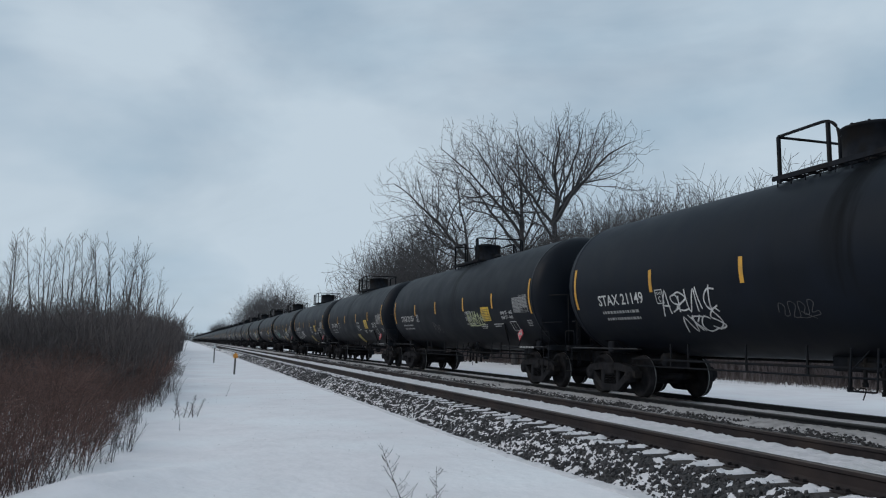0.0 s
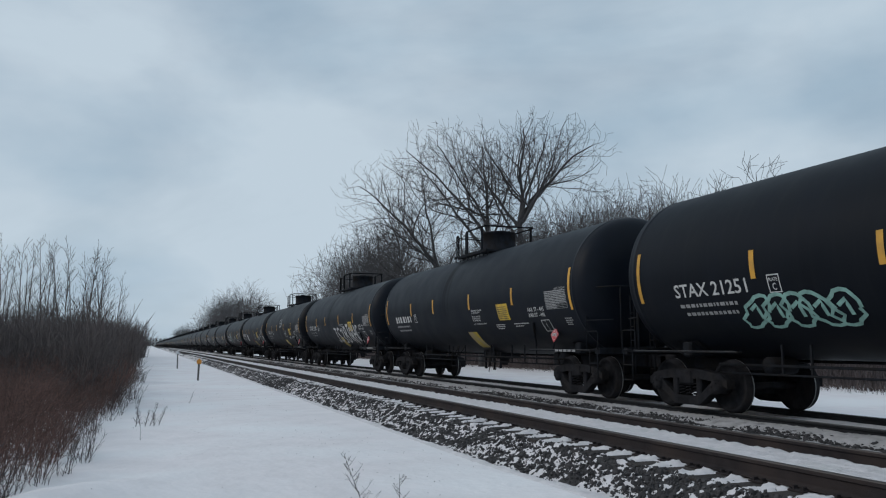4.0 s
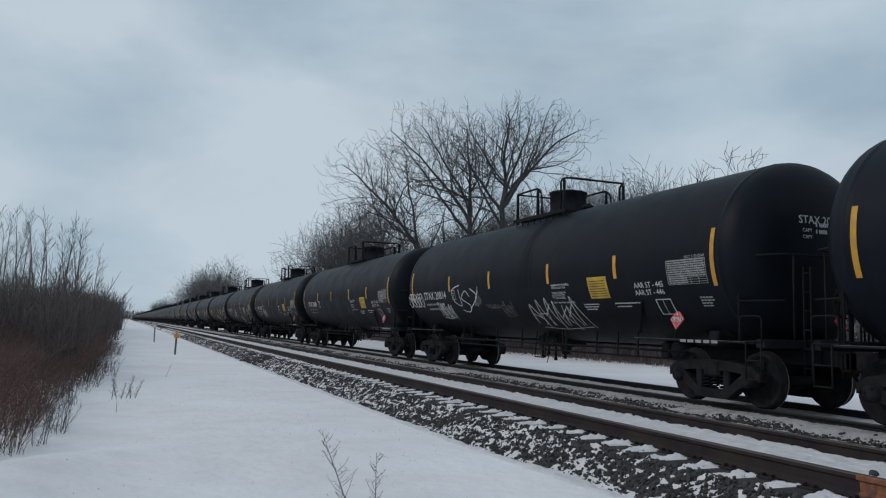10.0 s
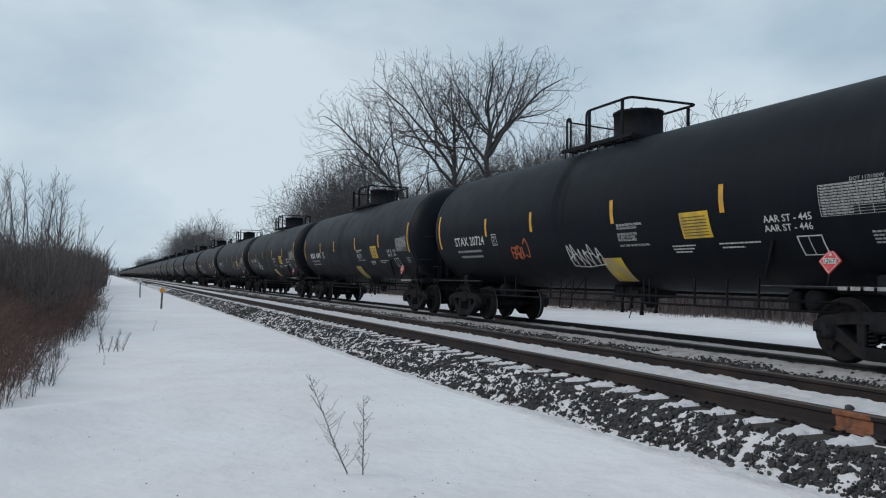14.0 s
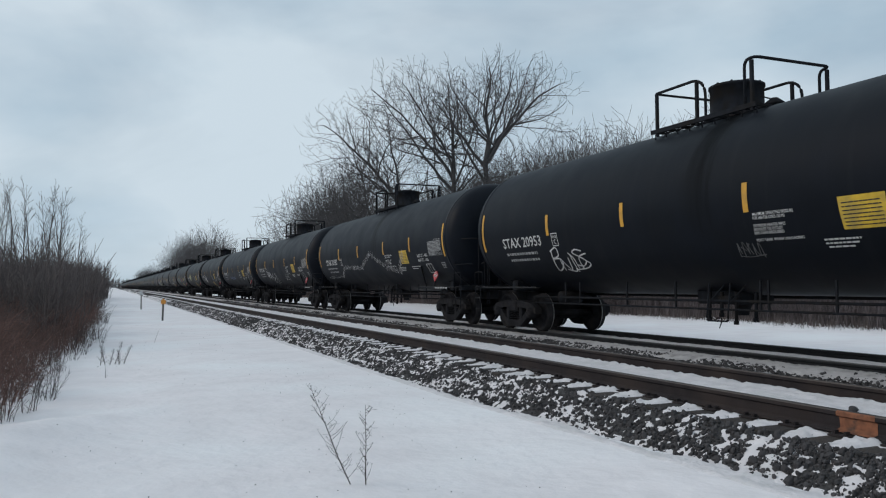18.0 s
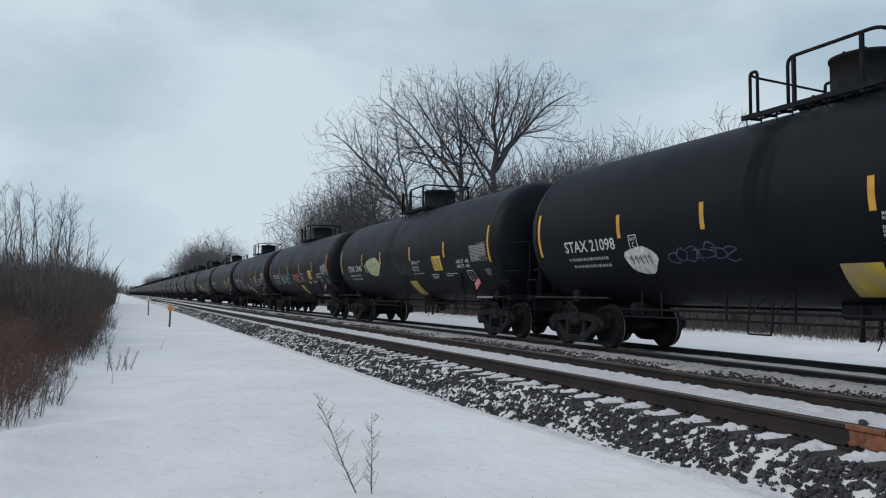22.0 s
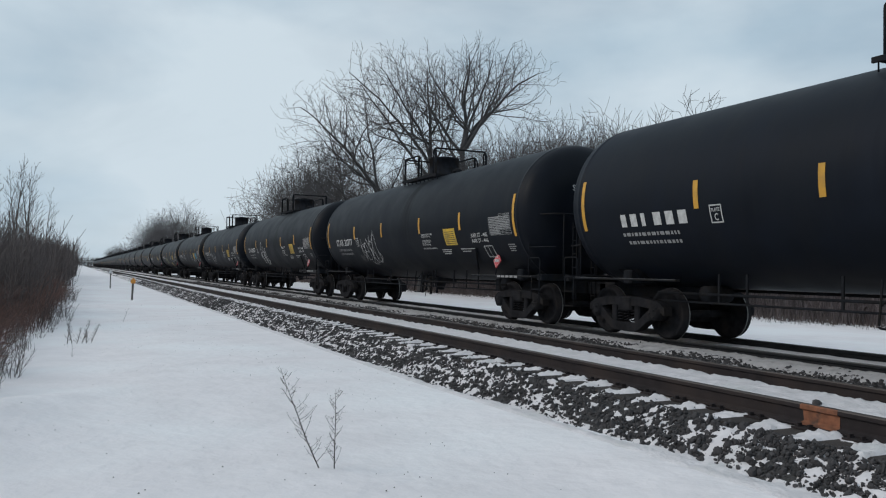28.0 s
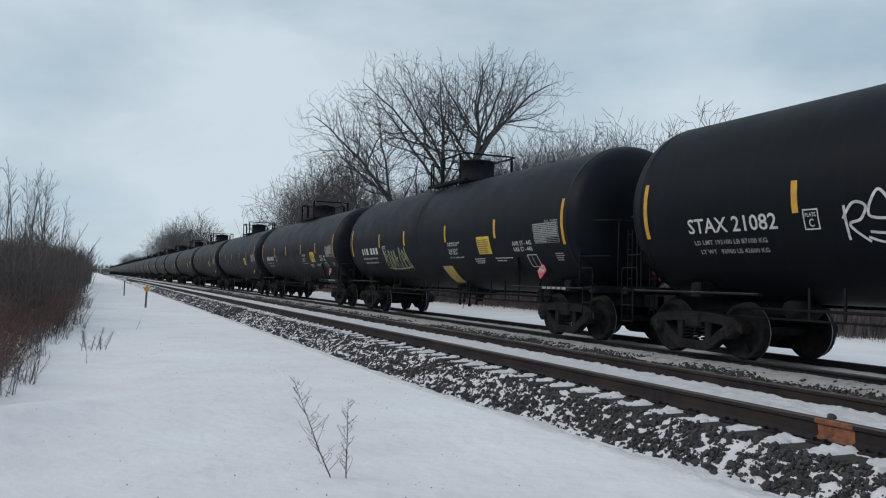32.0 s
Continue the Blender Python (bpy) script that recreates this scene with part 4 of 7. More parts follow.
            # thin pale strip: the edge's highlight laid on as colour
            g.box(sx * 1.415 - 0.016, sx * 1.415 + 0.016, min(s * 4.92, s * 8.06), max(s * 4.92, s * 8.06), 1.089, 1.099, 1)
            part("side_sill", g, [BLACK_STEEL, EDGE_HIGHLIGHT], car)
        part("end_sill", Geo().box(-1.43, 1.43, min(s * 8.1, s * 8.28), max(s * 8.1, s * 8.28), 1.00, 1.14, bevel=0.012), BLACK_STEEL, car)
        g = Geo()
        for sx in (-1, 1):
            g.box(sx * 1.29 - 0.015, sx * 1.29 + 0.015, min(s * 7.70, s * 8.09), max(s * 7.70, s * 8.09), 1.05, 1.115)
        for k in range(9):
            y = s * (7.75 + k * 0.04)
            g.box(-1.28, 1.28, y - 0.008, y + 0.008, 1.06, 1.12)
        part("platform_grating", g, BLACK_STEEL, car)
        g = Geo()
        g.tube(smooth_path([(-1.40, s * 7.72, 1.1), (-1.40, s * 7.72, 2.48), (-1.15, s * 8.42, 2.48), (1.15, s * 8.42, 2.48), (1.40, s * 7.72, 2.48), (1.40, s * 7.72, 1.1)], 0.2), 0.019, 6)
        for x in (-0.95, 0.0, 0.95):
            g.tube([(x, s * 8.42, 1.1), (x, s * 8.42, 2.48)], 0.017, 6)
        g.tube([(-1.40, s * 7.72, 1.75), (-1.15, s * 8.42, 1.75)], 0.016, 6)
        part("end_railing", g, BLACK_STEEL, car)
        for sx in (-1, 1):
            g = Geo()
            x = sx * 1.44
            for z in (0.50, 0.80, 1.1):
                g.tube([(x, s * 7.90, z), (x, s * 8.22, z)], 0.014, 6)
            for y in (7.90, 8.22):
                g.tube([(x, s * y, 0.48), (x, s * y, 1.1)], 0.014, 6)
            part("sill_step", g, BLACK_STEEL, car)
            g = Geo().tube(smooth_path([(x, s * 7.78, 1.1), (x, s * 7.78, 1.5), (x, s * 8.24, 1.5), (x, s * 8.24, 1.1)], 0.08), 0.014, 6)
            part("grab_iron", g, BLACK_STEEL, car)
            g = Geo()
            for y in (8.30, 8.44):
                g.tube([(sx * 0.62, s * y, 0.6), (sx * 0.62, s * y, 2.3)], 0.016, 6)
            for k in range(6):
                g.tube([(sx * 0.62, s * 8.30, 0.7 + k * 0.3), (sx * 0.62, s * 8.44, 0.7 + k * 0.3)], 0.012, 5)
            part("end_ladder", g, BLACK_STEEL, car)
    g = Geo()
    for k in range(5):
        g.box(-1.436, -1.433, -6.45 - 0.2 * k, -6.30 - 0.2 * k, 1.045, 1.095)
    part("sill_stencil", g, DIM_WHITE, car)
    # hand brake at one end
    g = Geo()
    g.tube([(-0.55, 8.32, 1.1), (-0.55, 8.32, 1.9)], 0.03, 6)
    wheel = [(-0.55 + 0.24 * math.cos(a * math.pi / 8), 8.42, 1.72 + 0.24 * math.sin(a * math.pi / 8)) for a in range(17)]
    g.tube(wheel, 0.014, 6)
    for a in range(4):
        g.tube([(-0.55, 8.42, 1.72), (-0.55 + 0.24 * math.cos(a * math.pi / 2), 8.42, 1.72 + 0.24 * math.sin(a * math.pi / 2))], 0.01, 4)
    g.box(-0.68, -0.42, 8.28, 8.40, 1.55, 1.9, bevel=0.02)
    part("hand_brake", g, BLACK_STEEL, car)
    # brake pipes along the underside, with hangers
    for x, z, y0, y1, r in ((-0.95, 0.855, -5.9, 5.9, 0.026), (-0.95, 0.71, -5.9, 5.9, 0.02), (0.5, 0.9, -6.2, 6.2, 0.03)):
        part("brake_pipe", Geo().tube([(x, y0, z), (x, y1, z)], r, 6), BLACK_STEEL, car)
    hang = Geo().box(-0.014, 0.014, -0.018, 0.018, 0.70, 1.2).mesh("pipe_hanger", BLACK_STEEL)
    for y in (-4.4, -3.7, -2.9, -1.63, -1.46, 0.6, 2.08, 3.8, 4.4):
        part("pipe_hanger", hang, None, car, at=pose(-0.95, y, 0))
    g = Geo()
    g.lathe_x([(-0.42, 0.05), (-0.40, 0.17), (0.40, 0.17), (0.42, 0.05)], 14, cx=-0.2, cy=-5.15, cz=0.86)
    g.box(-0.55, 0.1, -4.85, -4.6, 0.68, 1.0, bevel=0.03)
    part("air_reservoir", g, BLACK_STEEL, car)
    g = Geo()
    g.lathe_x([(-0.3, 0.04), (-0.28, 0.15), (0.25, 0.15), (0.28, 0.06), (0.55, 0.03)], 14, cx=-0.5, cy=4.9, cz=0.85)
    part("brake_cylinder", g, BLACK_STEEL, car)
    # bottom outlet in its skid, heater pipes, stirrup
    oy = -0.38 if second else 0.0
    g = Geo()
    g.lathe_z([(1.0, 0.3), (0.86, 0.26), (0.76, 0.15), (0.62, 0.10), (0.58, 0.10)], 14, cx=-0.1, cy=oy - 0.2)
    g.box(-0.5, 0.3, oy - 0.55, oy + 0.55, 0.78, 1.04, bevel=0.03)
    g.box(-0.62, -0.50, oy - 0.46, oy - 0.10, 0.80, 0.94, bevel=0.02)
    part("bottom_outlet", g, BLACK_STEEL, car)
    for dy, z in ((0.08, 0.47), (-0.22, 0.56), (-0.57, 0.44), (-1.02, 0.50)):
        g = Geo().tube([(-0.6, oy + dy, 1.0), (-0.62, oy + dy, z)], 0.030, 8)
        g.lathe_z([(z + 0.07, 0.045), (z, 0.045)], 8, cx=-0.62, cy=oy + dy)
        part("heater_pipe", g, BLACK_STEEL, car)
    part("outlet_hook", Geo().tube(smooth_path([(-0.62, oy + 0.02, 0.54), (-0.64, oy - 0.08, 0.49), (-0.64, oy - 0.14, 0.55), (-0.64, oy - 0.26, 0.53), (-0.64, oy - 0.18, 0.36)], 0.03, 2), 0.010, 5), BLACK_STEEL, car)
    for y in ((1.17,) if second else (-0.65,)):
        g = Geo().tube(smooth_path([(-1.05, y - 0.25, 1.16), (-1.12, y - 0.25, 0.52), (-1.12, y + 0.25, 0.52), (-1.05, y + 0.25, 1.16)], 0.04, 3), 0.016, 6)
        for s in (-1, 1):
            g.tube([(-1.09, y + s * 0.25, 0.80), (-0.95, y + s * 0.25 - 0.24, 1.12)], 0.012, 5)
        part("stirrup_step", g, BLACK_STEEL, car)
    # slanted brace rods below the jacket
    for y in (-4.95,):
        part("brace_rod", Geo().tube([(-1.44, y - 0.22, 1.76), (-1.10, y + 0.25, 1.20)], 0.024, 5), BLACK_STEEL, car)
    # top works: walkway, protective housing, valves, railings, ladder
    low = 0.0 if second else -0.035
    y_hi, y_lo = (1.55, -1.05) if second else (1.15, -1.45)
    g = Geo()
    for k in range(12):
        x = -0.86 + 1.72 * k / 11
        if abs(x) > 0.5:
            g.box(x - 0.012, x + 0.012, y_lo, y_hi, 4.14, 4.175)
    for x in (-0.88, 0.88):
        g.box(x - 0.02, x + 0.02, y_lo - 0.05, y_hi + 0.05, 4.10, 4.18)
    for k in range(9):
        y = y_lo + (y_hi - y_lo) * k / 8
        for s in (-1, 1):
            g.box(min(s * 0.5, s * 0.88), max(s * 0.5, s * 0.88), y - 0.015, y + 0.015, 4.12, 4.165)
            g.tube([(s * 0.82, y, 4.13), (s * 0.82, y, 3.98)], 0.015, 4)
    part("walkway", g, BLACK_STEEL, car, at=pose(0, 0, low))
    hy = -0.12 if second else -0.16
    g = Geo()
    rr = 0.53 if second else 0.475
    g.lathe_z([(4.15, rr + 0.03), (4.26, rr + 0.03), (4.27, rr), (4.77, rr), (4.775, rr + 0.022), (4.82, rr + 0.022), (4.835, rr - 0.02), (4.845, 0.20), (4.85, 0.19), (4.885, 0.19), (4.89, 0.17), (4.892, 0.02)], 32, cy=hy)
    for k in range(10):
        a = 2 * math.pi * k / 10
        q = rr - 0.03
        g.box(q * math.cos(a) - 0.02, q * math.cos(a) + 0.02, hy + q * math.sin(a) - 0.02, hy + q * math.sin(a) + 0.02, 4.80, 4.852, bevel=0.006)
    part("protective_housing", g, BLACK_STEEL, car, at=pose(0, 0, low))
    for y, hh in (((0.72, 0.18), (1.1, 0.16)) if second else ((-0.95, 0.22), (0.7, 0.12))):
        g = Geo().lathe_z([(4.2, 0.14), (4.22 + hh * 0.4, 0.14), (4.22 + hh * 0.45, 0.17), (4.22 + hh * 0.6, 0.17), (4.22 + hh, 0.06)], 14, cx=0.1, cy=y)
        g.tube([(0.0, y, 4.2 + hh), (-0.18, y + 0.05, 4.22 + hh * 1.1)], 0.014, 5)
        part("valve", g, BLACK_STEEL, car, at=pose(0, 0, low))
    z0, x0 = 4.14, 0.86
    if second:
        g = Geo().tube(smooth_path([(-x0, 0.62, z0), (-x0, 0.62, 4.92), (-x0, -0.98, 4.92), (x0, -0.98, 4.92), (x0, 0.62, 4.92), (x0, 0.62, z0)], 0.14), 0.028, 6)
        part("platform_railing", g, BLACK_STEEL, car, at=pose(0, 0, low))
        for x, y in ((-x0, 0.50), (-x0, -0.72), (x0, -0.72), (x0, 0.50)):
            part("railing_post", Geo().box(x - 0.03, x + 0.03, y - 0.03, y + 0.03, z0 - 0.1, 4.90, bevel=0.008), BLACK_STEEL, car, at=pose(0, 0, low))
        for sx in (-1, 1):
            g = Geo().tube(smooth_path([(sx * x0, 1.42, z0), (sx * x0, 1.42, 4.88), (sx * x0, 1.26, 4.88), (sx * x0, 1.26, z0)], 0.07), 0.028, 6)
            part("ladder_hoop", g, BLACK_STEEL, car, at=pose(0, 0, low))
        g = Geo().tube(smooth_path([(-x0, 1.42, 4.86), (-x0 + 0.1, 1.42, 4.82), (x0 - 0.1, 1.42, 4.74), (x0, 1.42, 4.74), (x0, 1.30, 4.6)], 0.06), 0.02, 6)
        part("cross_rail", g, BLACK_STEEL, car, at=pose(0, 0, low))
    else:
        for sx in (-1, 1):
            end = -0.10 if sx < 0 else -0.66
            g = Geo().tube(smooth_path([(sx * x0, 1.04, 4.88), (sx * x0, end, 4.88), (sx * x0, end - 0.2, 4.70), (sx * x0, end - 0.2, z0)], 0.16), 0.027, 6)
            part("platform_railing", g, BLACK_STEEL, car, at=pose(0, 0, low))
            for y in (1.04, end + 0.02):
                part("railing_post", Geo().box(sx * x0 - 0.03, sx * x0 + 0.03, y - 0.03, y + 0.03, z0 - 0.1, 4.88, bevel=0.008), BLACK_STEEL, car, at=pose(0, 0, low))
            part("railing_post", Geo().box(sx * x0 - 0.03, sx * x0 + 0.03, -1.43, -1.37, z0 - 0.1, 4.90, bevel=0.008), BLACK_STEEL, car, at=pose(0, 0, low))
        g = Geo().tube([(-x0, 1.04, 4.87), (x0, 1.04, 4.87)], 0.024, 6)
        part("cross_rail", g, BLACK_STEEL, car, at=pose(0, 0, low))
        g = Geo().tube(smooth_path([(-x0, -1.24, z0), (-x0, -1.24, 4.92), (-x0, -1.46, 4.94), (x0, -1.46, 4.94), (x0, -1.24, 4.92), (x0, -1.24, z0)], 0.13), 0.027, 6)
        part("end_hoop", g, BLACK_STEEL, car, at=pose(0, 0, low))
    for o in car.children:
        if o.name.split(".")[0] in ("walkway", "protective_housing", "valve", "platform_railing", "railing_post", "ladder_hoop", "cross_rail", "end_hoop"):
            o.location.y += 0.10
    # trucks
    ws, frames, springs = wheelset_mesh(), {s: side_frame_mesh(s) for s in (-1, 1)}, {s: spring_mesh(s) for s in (-1, 1)}
    g = Geo()
    g.box(-1.12, 1.12, -0.2, 0.2, 0.46, 0.74, bevel=0.04)
    g.box(-0.95, 0.95, -0.62, -0.52, 0.28, 0.42, bevel=0.02)
    g.box(-0.95, 0.95, 0.52, 0.62, 0.28, 0.42, bevel=0.02)
    g.tube([(-0.2, -0.6, 0.35), (-0.2, 0.6, 0.3)], 0.025, 6)
    bolster = g.mesh("truck", STEEL)
    for s in (-1, 1):
        truck = part("truck", bolster, None, car, "cast steel freight truck", at=pose(0, s * TRUCK_Y, 0))
        for k in (-1, 1):
            part("side_frame", frames[k], None, truck)
            part("spring_nest", springs[k], None, truck)
            part("wheelset", ws, None, truck, at=pose(0, k * AXLE_Y, WHEEL_R))
    return car


def build_far_car():
    """The same car with fewer fittings, for the part of the train that stays far off."""
    keep = ("tank", "reflector_strip", "warning_decal", "inspection_table", "hazard_placard", "side_sill", "end_sill", "stub_sill", "body_bolster", "coupler", "end_railing",
            "walkway", "protective_housing", "platform_railing", "railing_post", "ladder_hoop", "end_hoop", "cross_rail", "truck", "side_frame", "wheelset", "bottom_outlet", "brake_pipe", "air_reservoir")
    return keep


# small unevenness of the run: seconds, metres ahead of the even slowing
SLIP = ((0, -0.12), (1, -0.13), (2, 0.03), (3, 0.07), (6, -0.01), (7, -0.09), (9, -0.09), (10, -0.14), (11, -0.19), (12, -0.25), (13, -0.32), (14, 0.14),
        (17, 0.06), (18, 0.04), (20, -0.04), (22, -0.03), (23, -0.08), (24, -0.04), (25, -0.13), (26, -0.11), (29, -0.07), (30, -0.12), (31, 0.03), (32, 0.05))


def travelled(t):
    """Metres that the train has gone at t: about 18.5 m/s, slowing a little."""
    return RUN * (18.719 * t - 4.2407e-3 * t ** 2 - 1.57746e-4 * t ** 3 + float(np.interp(t, [s[0] for s in SLIP], [s[1] for s in SLIP])))


def car_y(k, t):
    """Middle of car k along the track."""
    return 9.689 + k * CAR_L - travelled(t)


NUMBERS = {-1: "STAX 21140", 0: "STAX 21149", 1: "STAX 21151", 2: "STAX 20905", 3: "STAX 21172", 4: "STAX 21251", 6: "STAX 21138", 7: "STAX 21146", 8: "STAX 20936",
           9: "STAX 20776", 10: "STAX 20827", 11: "STAX 20814", 12: "STAX 20888", 13: "STAX 20925", 14: "STAX 20830", 15: "STAX 20724", 17: "STAX 21045",
           18: "STAX 20958", 19: "STAX 20953", 20: "STAX 20387", 21: "VTAX 20317", 22: "VTAX 20287", 23: "STAX 21098", 24: "STAX 21043", 25: "STAX 21265",
           26: "STAX 20717", 27: "STAX 20896", 28: "STAX 21097", 30: "STAX 20777", 31: "STAX 20787", 32: "STAX 21012", 33: "STAX 21082"}
WEIGHTS = {6: ("LD LMT 192200 LB 87150 KG", "LT WT   93800 LB 42550 KG"), 17: ("LD LMT 192200 LB 87150 KG", "LT WT   93800 LB 42550 KG"), 31: ("LD LMT 192200 LB 87150 KG", "LT WT   93800 LB 42550 KG"),
           32: ("LD LMT 192200 LB 87200 KG", "LT WT   93700 LB 42500 KG"), 33: ("LD LMT 192100 LB 87100 KG", "LT WT   93900 LB 42600 KG"), 14: ("LD LMT 192200 LB 87200 KG", "LT WT   93700 LB 42500 KG"),
           30: ("LD LMT 192000 LB 87050 KG", "LT WT   94000 LB 42650 KG"), 12: ("LD LMT 192200 LB 87150 KG", "LT WT   93800 LB 42550 KG")}
FIRST_BUILD = (-1, 0, 1, 9, 10, 11, 12, 13, 18, 19, 20, 21, 22, 27, 30, 31, 32, 33, 35, 36, 38, 41, 42, 45, 50, 53, 54, 60)
CARS = {}

# strokes of the few sprayed letters that can be read, in a unit box
GLYPHS = {"B": [((0, 0), (0, 1), (0.7, 0.95), (0.75, 0.6), (0, 0.52)), ((0, 0.52), (0.85, 0.45), (0.85, 0.05), (0, 0))], "T": [((0, 1), (1, 1)), ((0.5, 1), (0.6, 0))],
          "R": [((0, 0), (0, 1), (0.75, 0.95), (0.75, 0.55), (0, 0.5)), ((0.3, 0.5), (1, -0.05))], "H": [((0, 1), (0.05, 0)), ((0.9, 1), (0.95, 0)), ((0, 0.5), (0.95, 0.5))],
          "C": [((0.95, 0.9), (0.5, 1.0), (0.05, 0.6), (0.2, 0.1), (0.6, 0), (1, 0.2))], "J": [((0.7, 1), (0.7, 0.25), (0.45, 0), (0.05, 0.15)), ((0.2, 1), (1, 1))],
          "S": [((0.95, 0.9), (0.5, 1), (0.1, 0.75), (0.5, 0.5), (0.9, 0.25), (0.5, 0), (0.05, 0.12))], "3": [((0.05, 0.95), (0.6, 1), (0.85, 0.75), (0.4, 0.52), (0.9, 0.3), (0.5, 0), (0.05, 0.08))],
          "W": [((0, 1), (0.25, 0), (0.5, 0.7), (0.75, 0), (1, 1))], "F": [((0.1, 0), (0.1, 1), (0.9, 1)), ((0.1, 0.55), (0.7, 0.55))], "A": [((0, 0), (0.45, 1), (0.95, 0)), ((0.2, 0.4), (0.75, 0.4))],
          "M": [((0, 0), (0.1, 1), (0.45, 0.4), (0.8, 1), (0.95, 0))], "N": [((0.05, 0), (0.1, 1), (0.8, 0.05), (0.9, 1))], "Z": [((0.05, 0.95), (0.9, 1), (0.1, 0.05), (1, 0))],
          "E": [((0.9, 0.95), (0.15, 1), (0.1, 0), (0.95, 0.05)), ((0.1, 0.52), (0.7, 0.55))], " ": [], "I": [((0.1, 1), (0.9, 1)), ((0.5, 1), (0.5, 0)), ((0.1, 0), (0.9, 0))], "1": [((0.2, 0.75), (0.55, 1), (0.55, 0)), ((0.1, 0), (1, 0))]}


# rounded strokes for the hurried hand-sprayed letters
SCRIPT = {"r": [((0, 0.9), (0.12, 0.1)), ((0, 0.55), (0.25, 0.95), (0.6, 0.85), (0.55, 0.5), (0.15, 0.42), (0.75, 0.0))], "e": [((0.1, 0.45), (0.8, 0.6), (0.55, 1.0), (0.1, 0.75), (0.15, 0.15), (0.9, 0.1))],
          "k": [((0.1, 1.05), (0.15, 0)), ((0.8, 1.0), (0.15, 0.5), (0.9, -0.1))], "s": [((0.9, 0.85), (0.5, 1.0), (0.1, 0.75), (0.55, 0.5), (0.9, 0.25), (0.5, 0.0), (0.0, 0.15))], "o": [((0.5, 1.0), (0.05, 0.6), (0.3, 0.0), (0.9, 0.25), (0.8, 0.85), (0.4, 1.0))],
          "d": [((0.15, 0.95), (0.2, 0.0), (0.85, 0.3), (0.75, 0.85), (0.0, 1.0))], "l": [((0.3, 1.1), (0.15, 0.1), (0.9, 0.05))], "n": [((0.05, 0.0), (0.15, 0.95), (0.7, 0.05), (0.85, 1.0))], "a": [((0.05, 0.0), (0.5, 1.05), (0.85, 0.0)), ((0.15, 0.4), (0.8, 0.35))],
          "y": [((0.05, 1.0), (0.45, 0.5)), ((0.9, 1.05), (0.3, -0.15))], "c": [((0.9, 0.85), (0.4, 1.0), (0.05, 0.5), (0.35, 0.0), (0.95, 0.15))], "i": [((0.45, 1.0), (0.5, 0.0))], "x": [((0.0, 1.0), (0.9, 0.0)), ((0.85, 1.0), (0.05, 0.05)), ((0.0, 0.45), (0.95, 0.55))],
          "b": [((0.1, 1.0), (0.15, 0.0), (0.8, 0.15), (0.75, 0.45), (0.2, 0.52), (0.75, 0.65), (0.65, 0.98), (0.0, 0.95))], "m": [((0.0, 0.0), (0.15, 1.0), (0.45, 0.3), (0.75, 1.0), (0.95, 0.0))], "t": [((0.0, 0.95), (0.95, 1.0)), ((0.5, 1.0), (0.45, 0.0))]}


def curve(knots, steps=5):
    """A smooth line through the knots."""
    pts = []
    for a, b, c, d in zip([knots[0]] + list(knots), knots, knots[1:], list(knots[2:]) + [knots[-1]]):
        for k in range(steps):
            t = k / steps
            pts.append(tuple(0.5 * (2 * b[m] + (c[m] - a[m]) * t + (2 * a[m] - 5 * b[m] + 4 * c[m] - d[m]) * t * t + (3 * b[m] - a[m] - 3 * c[m] + d[m]) * t ** 3) for m in (0, 1)))
    return pts + [tuple(knots[-1])]


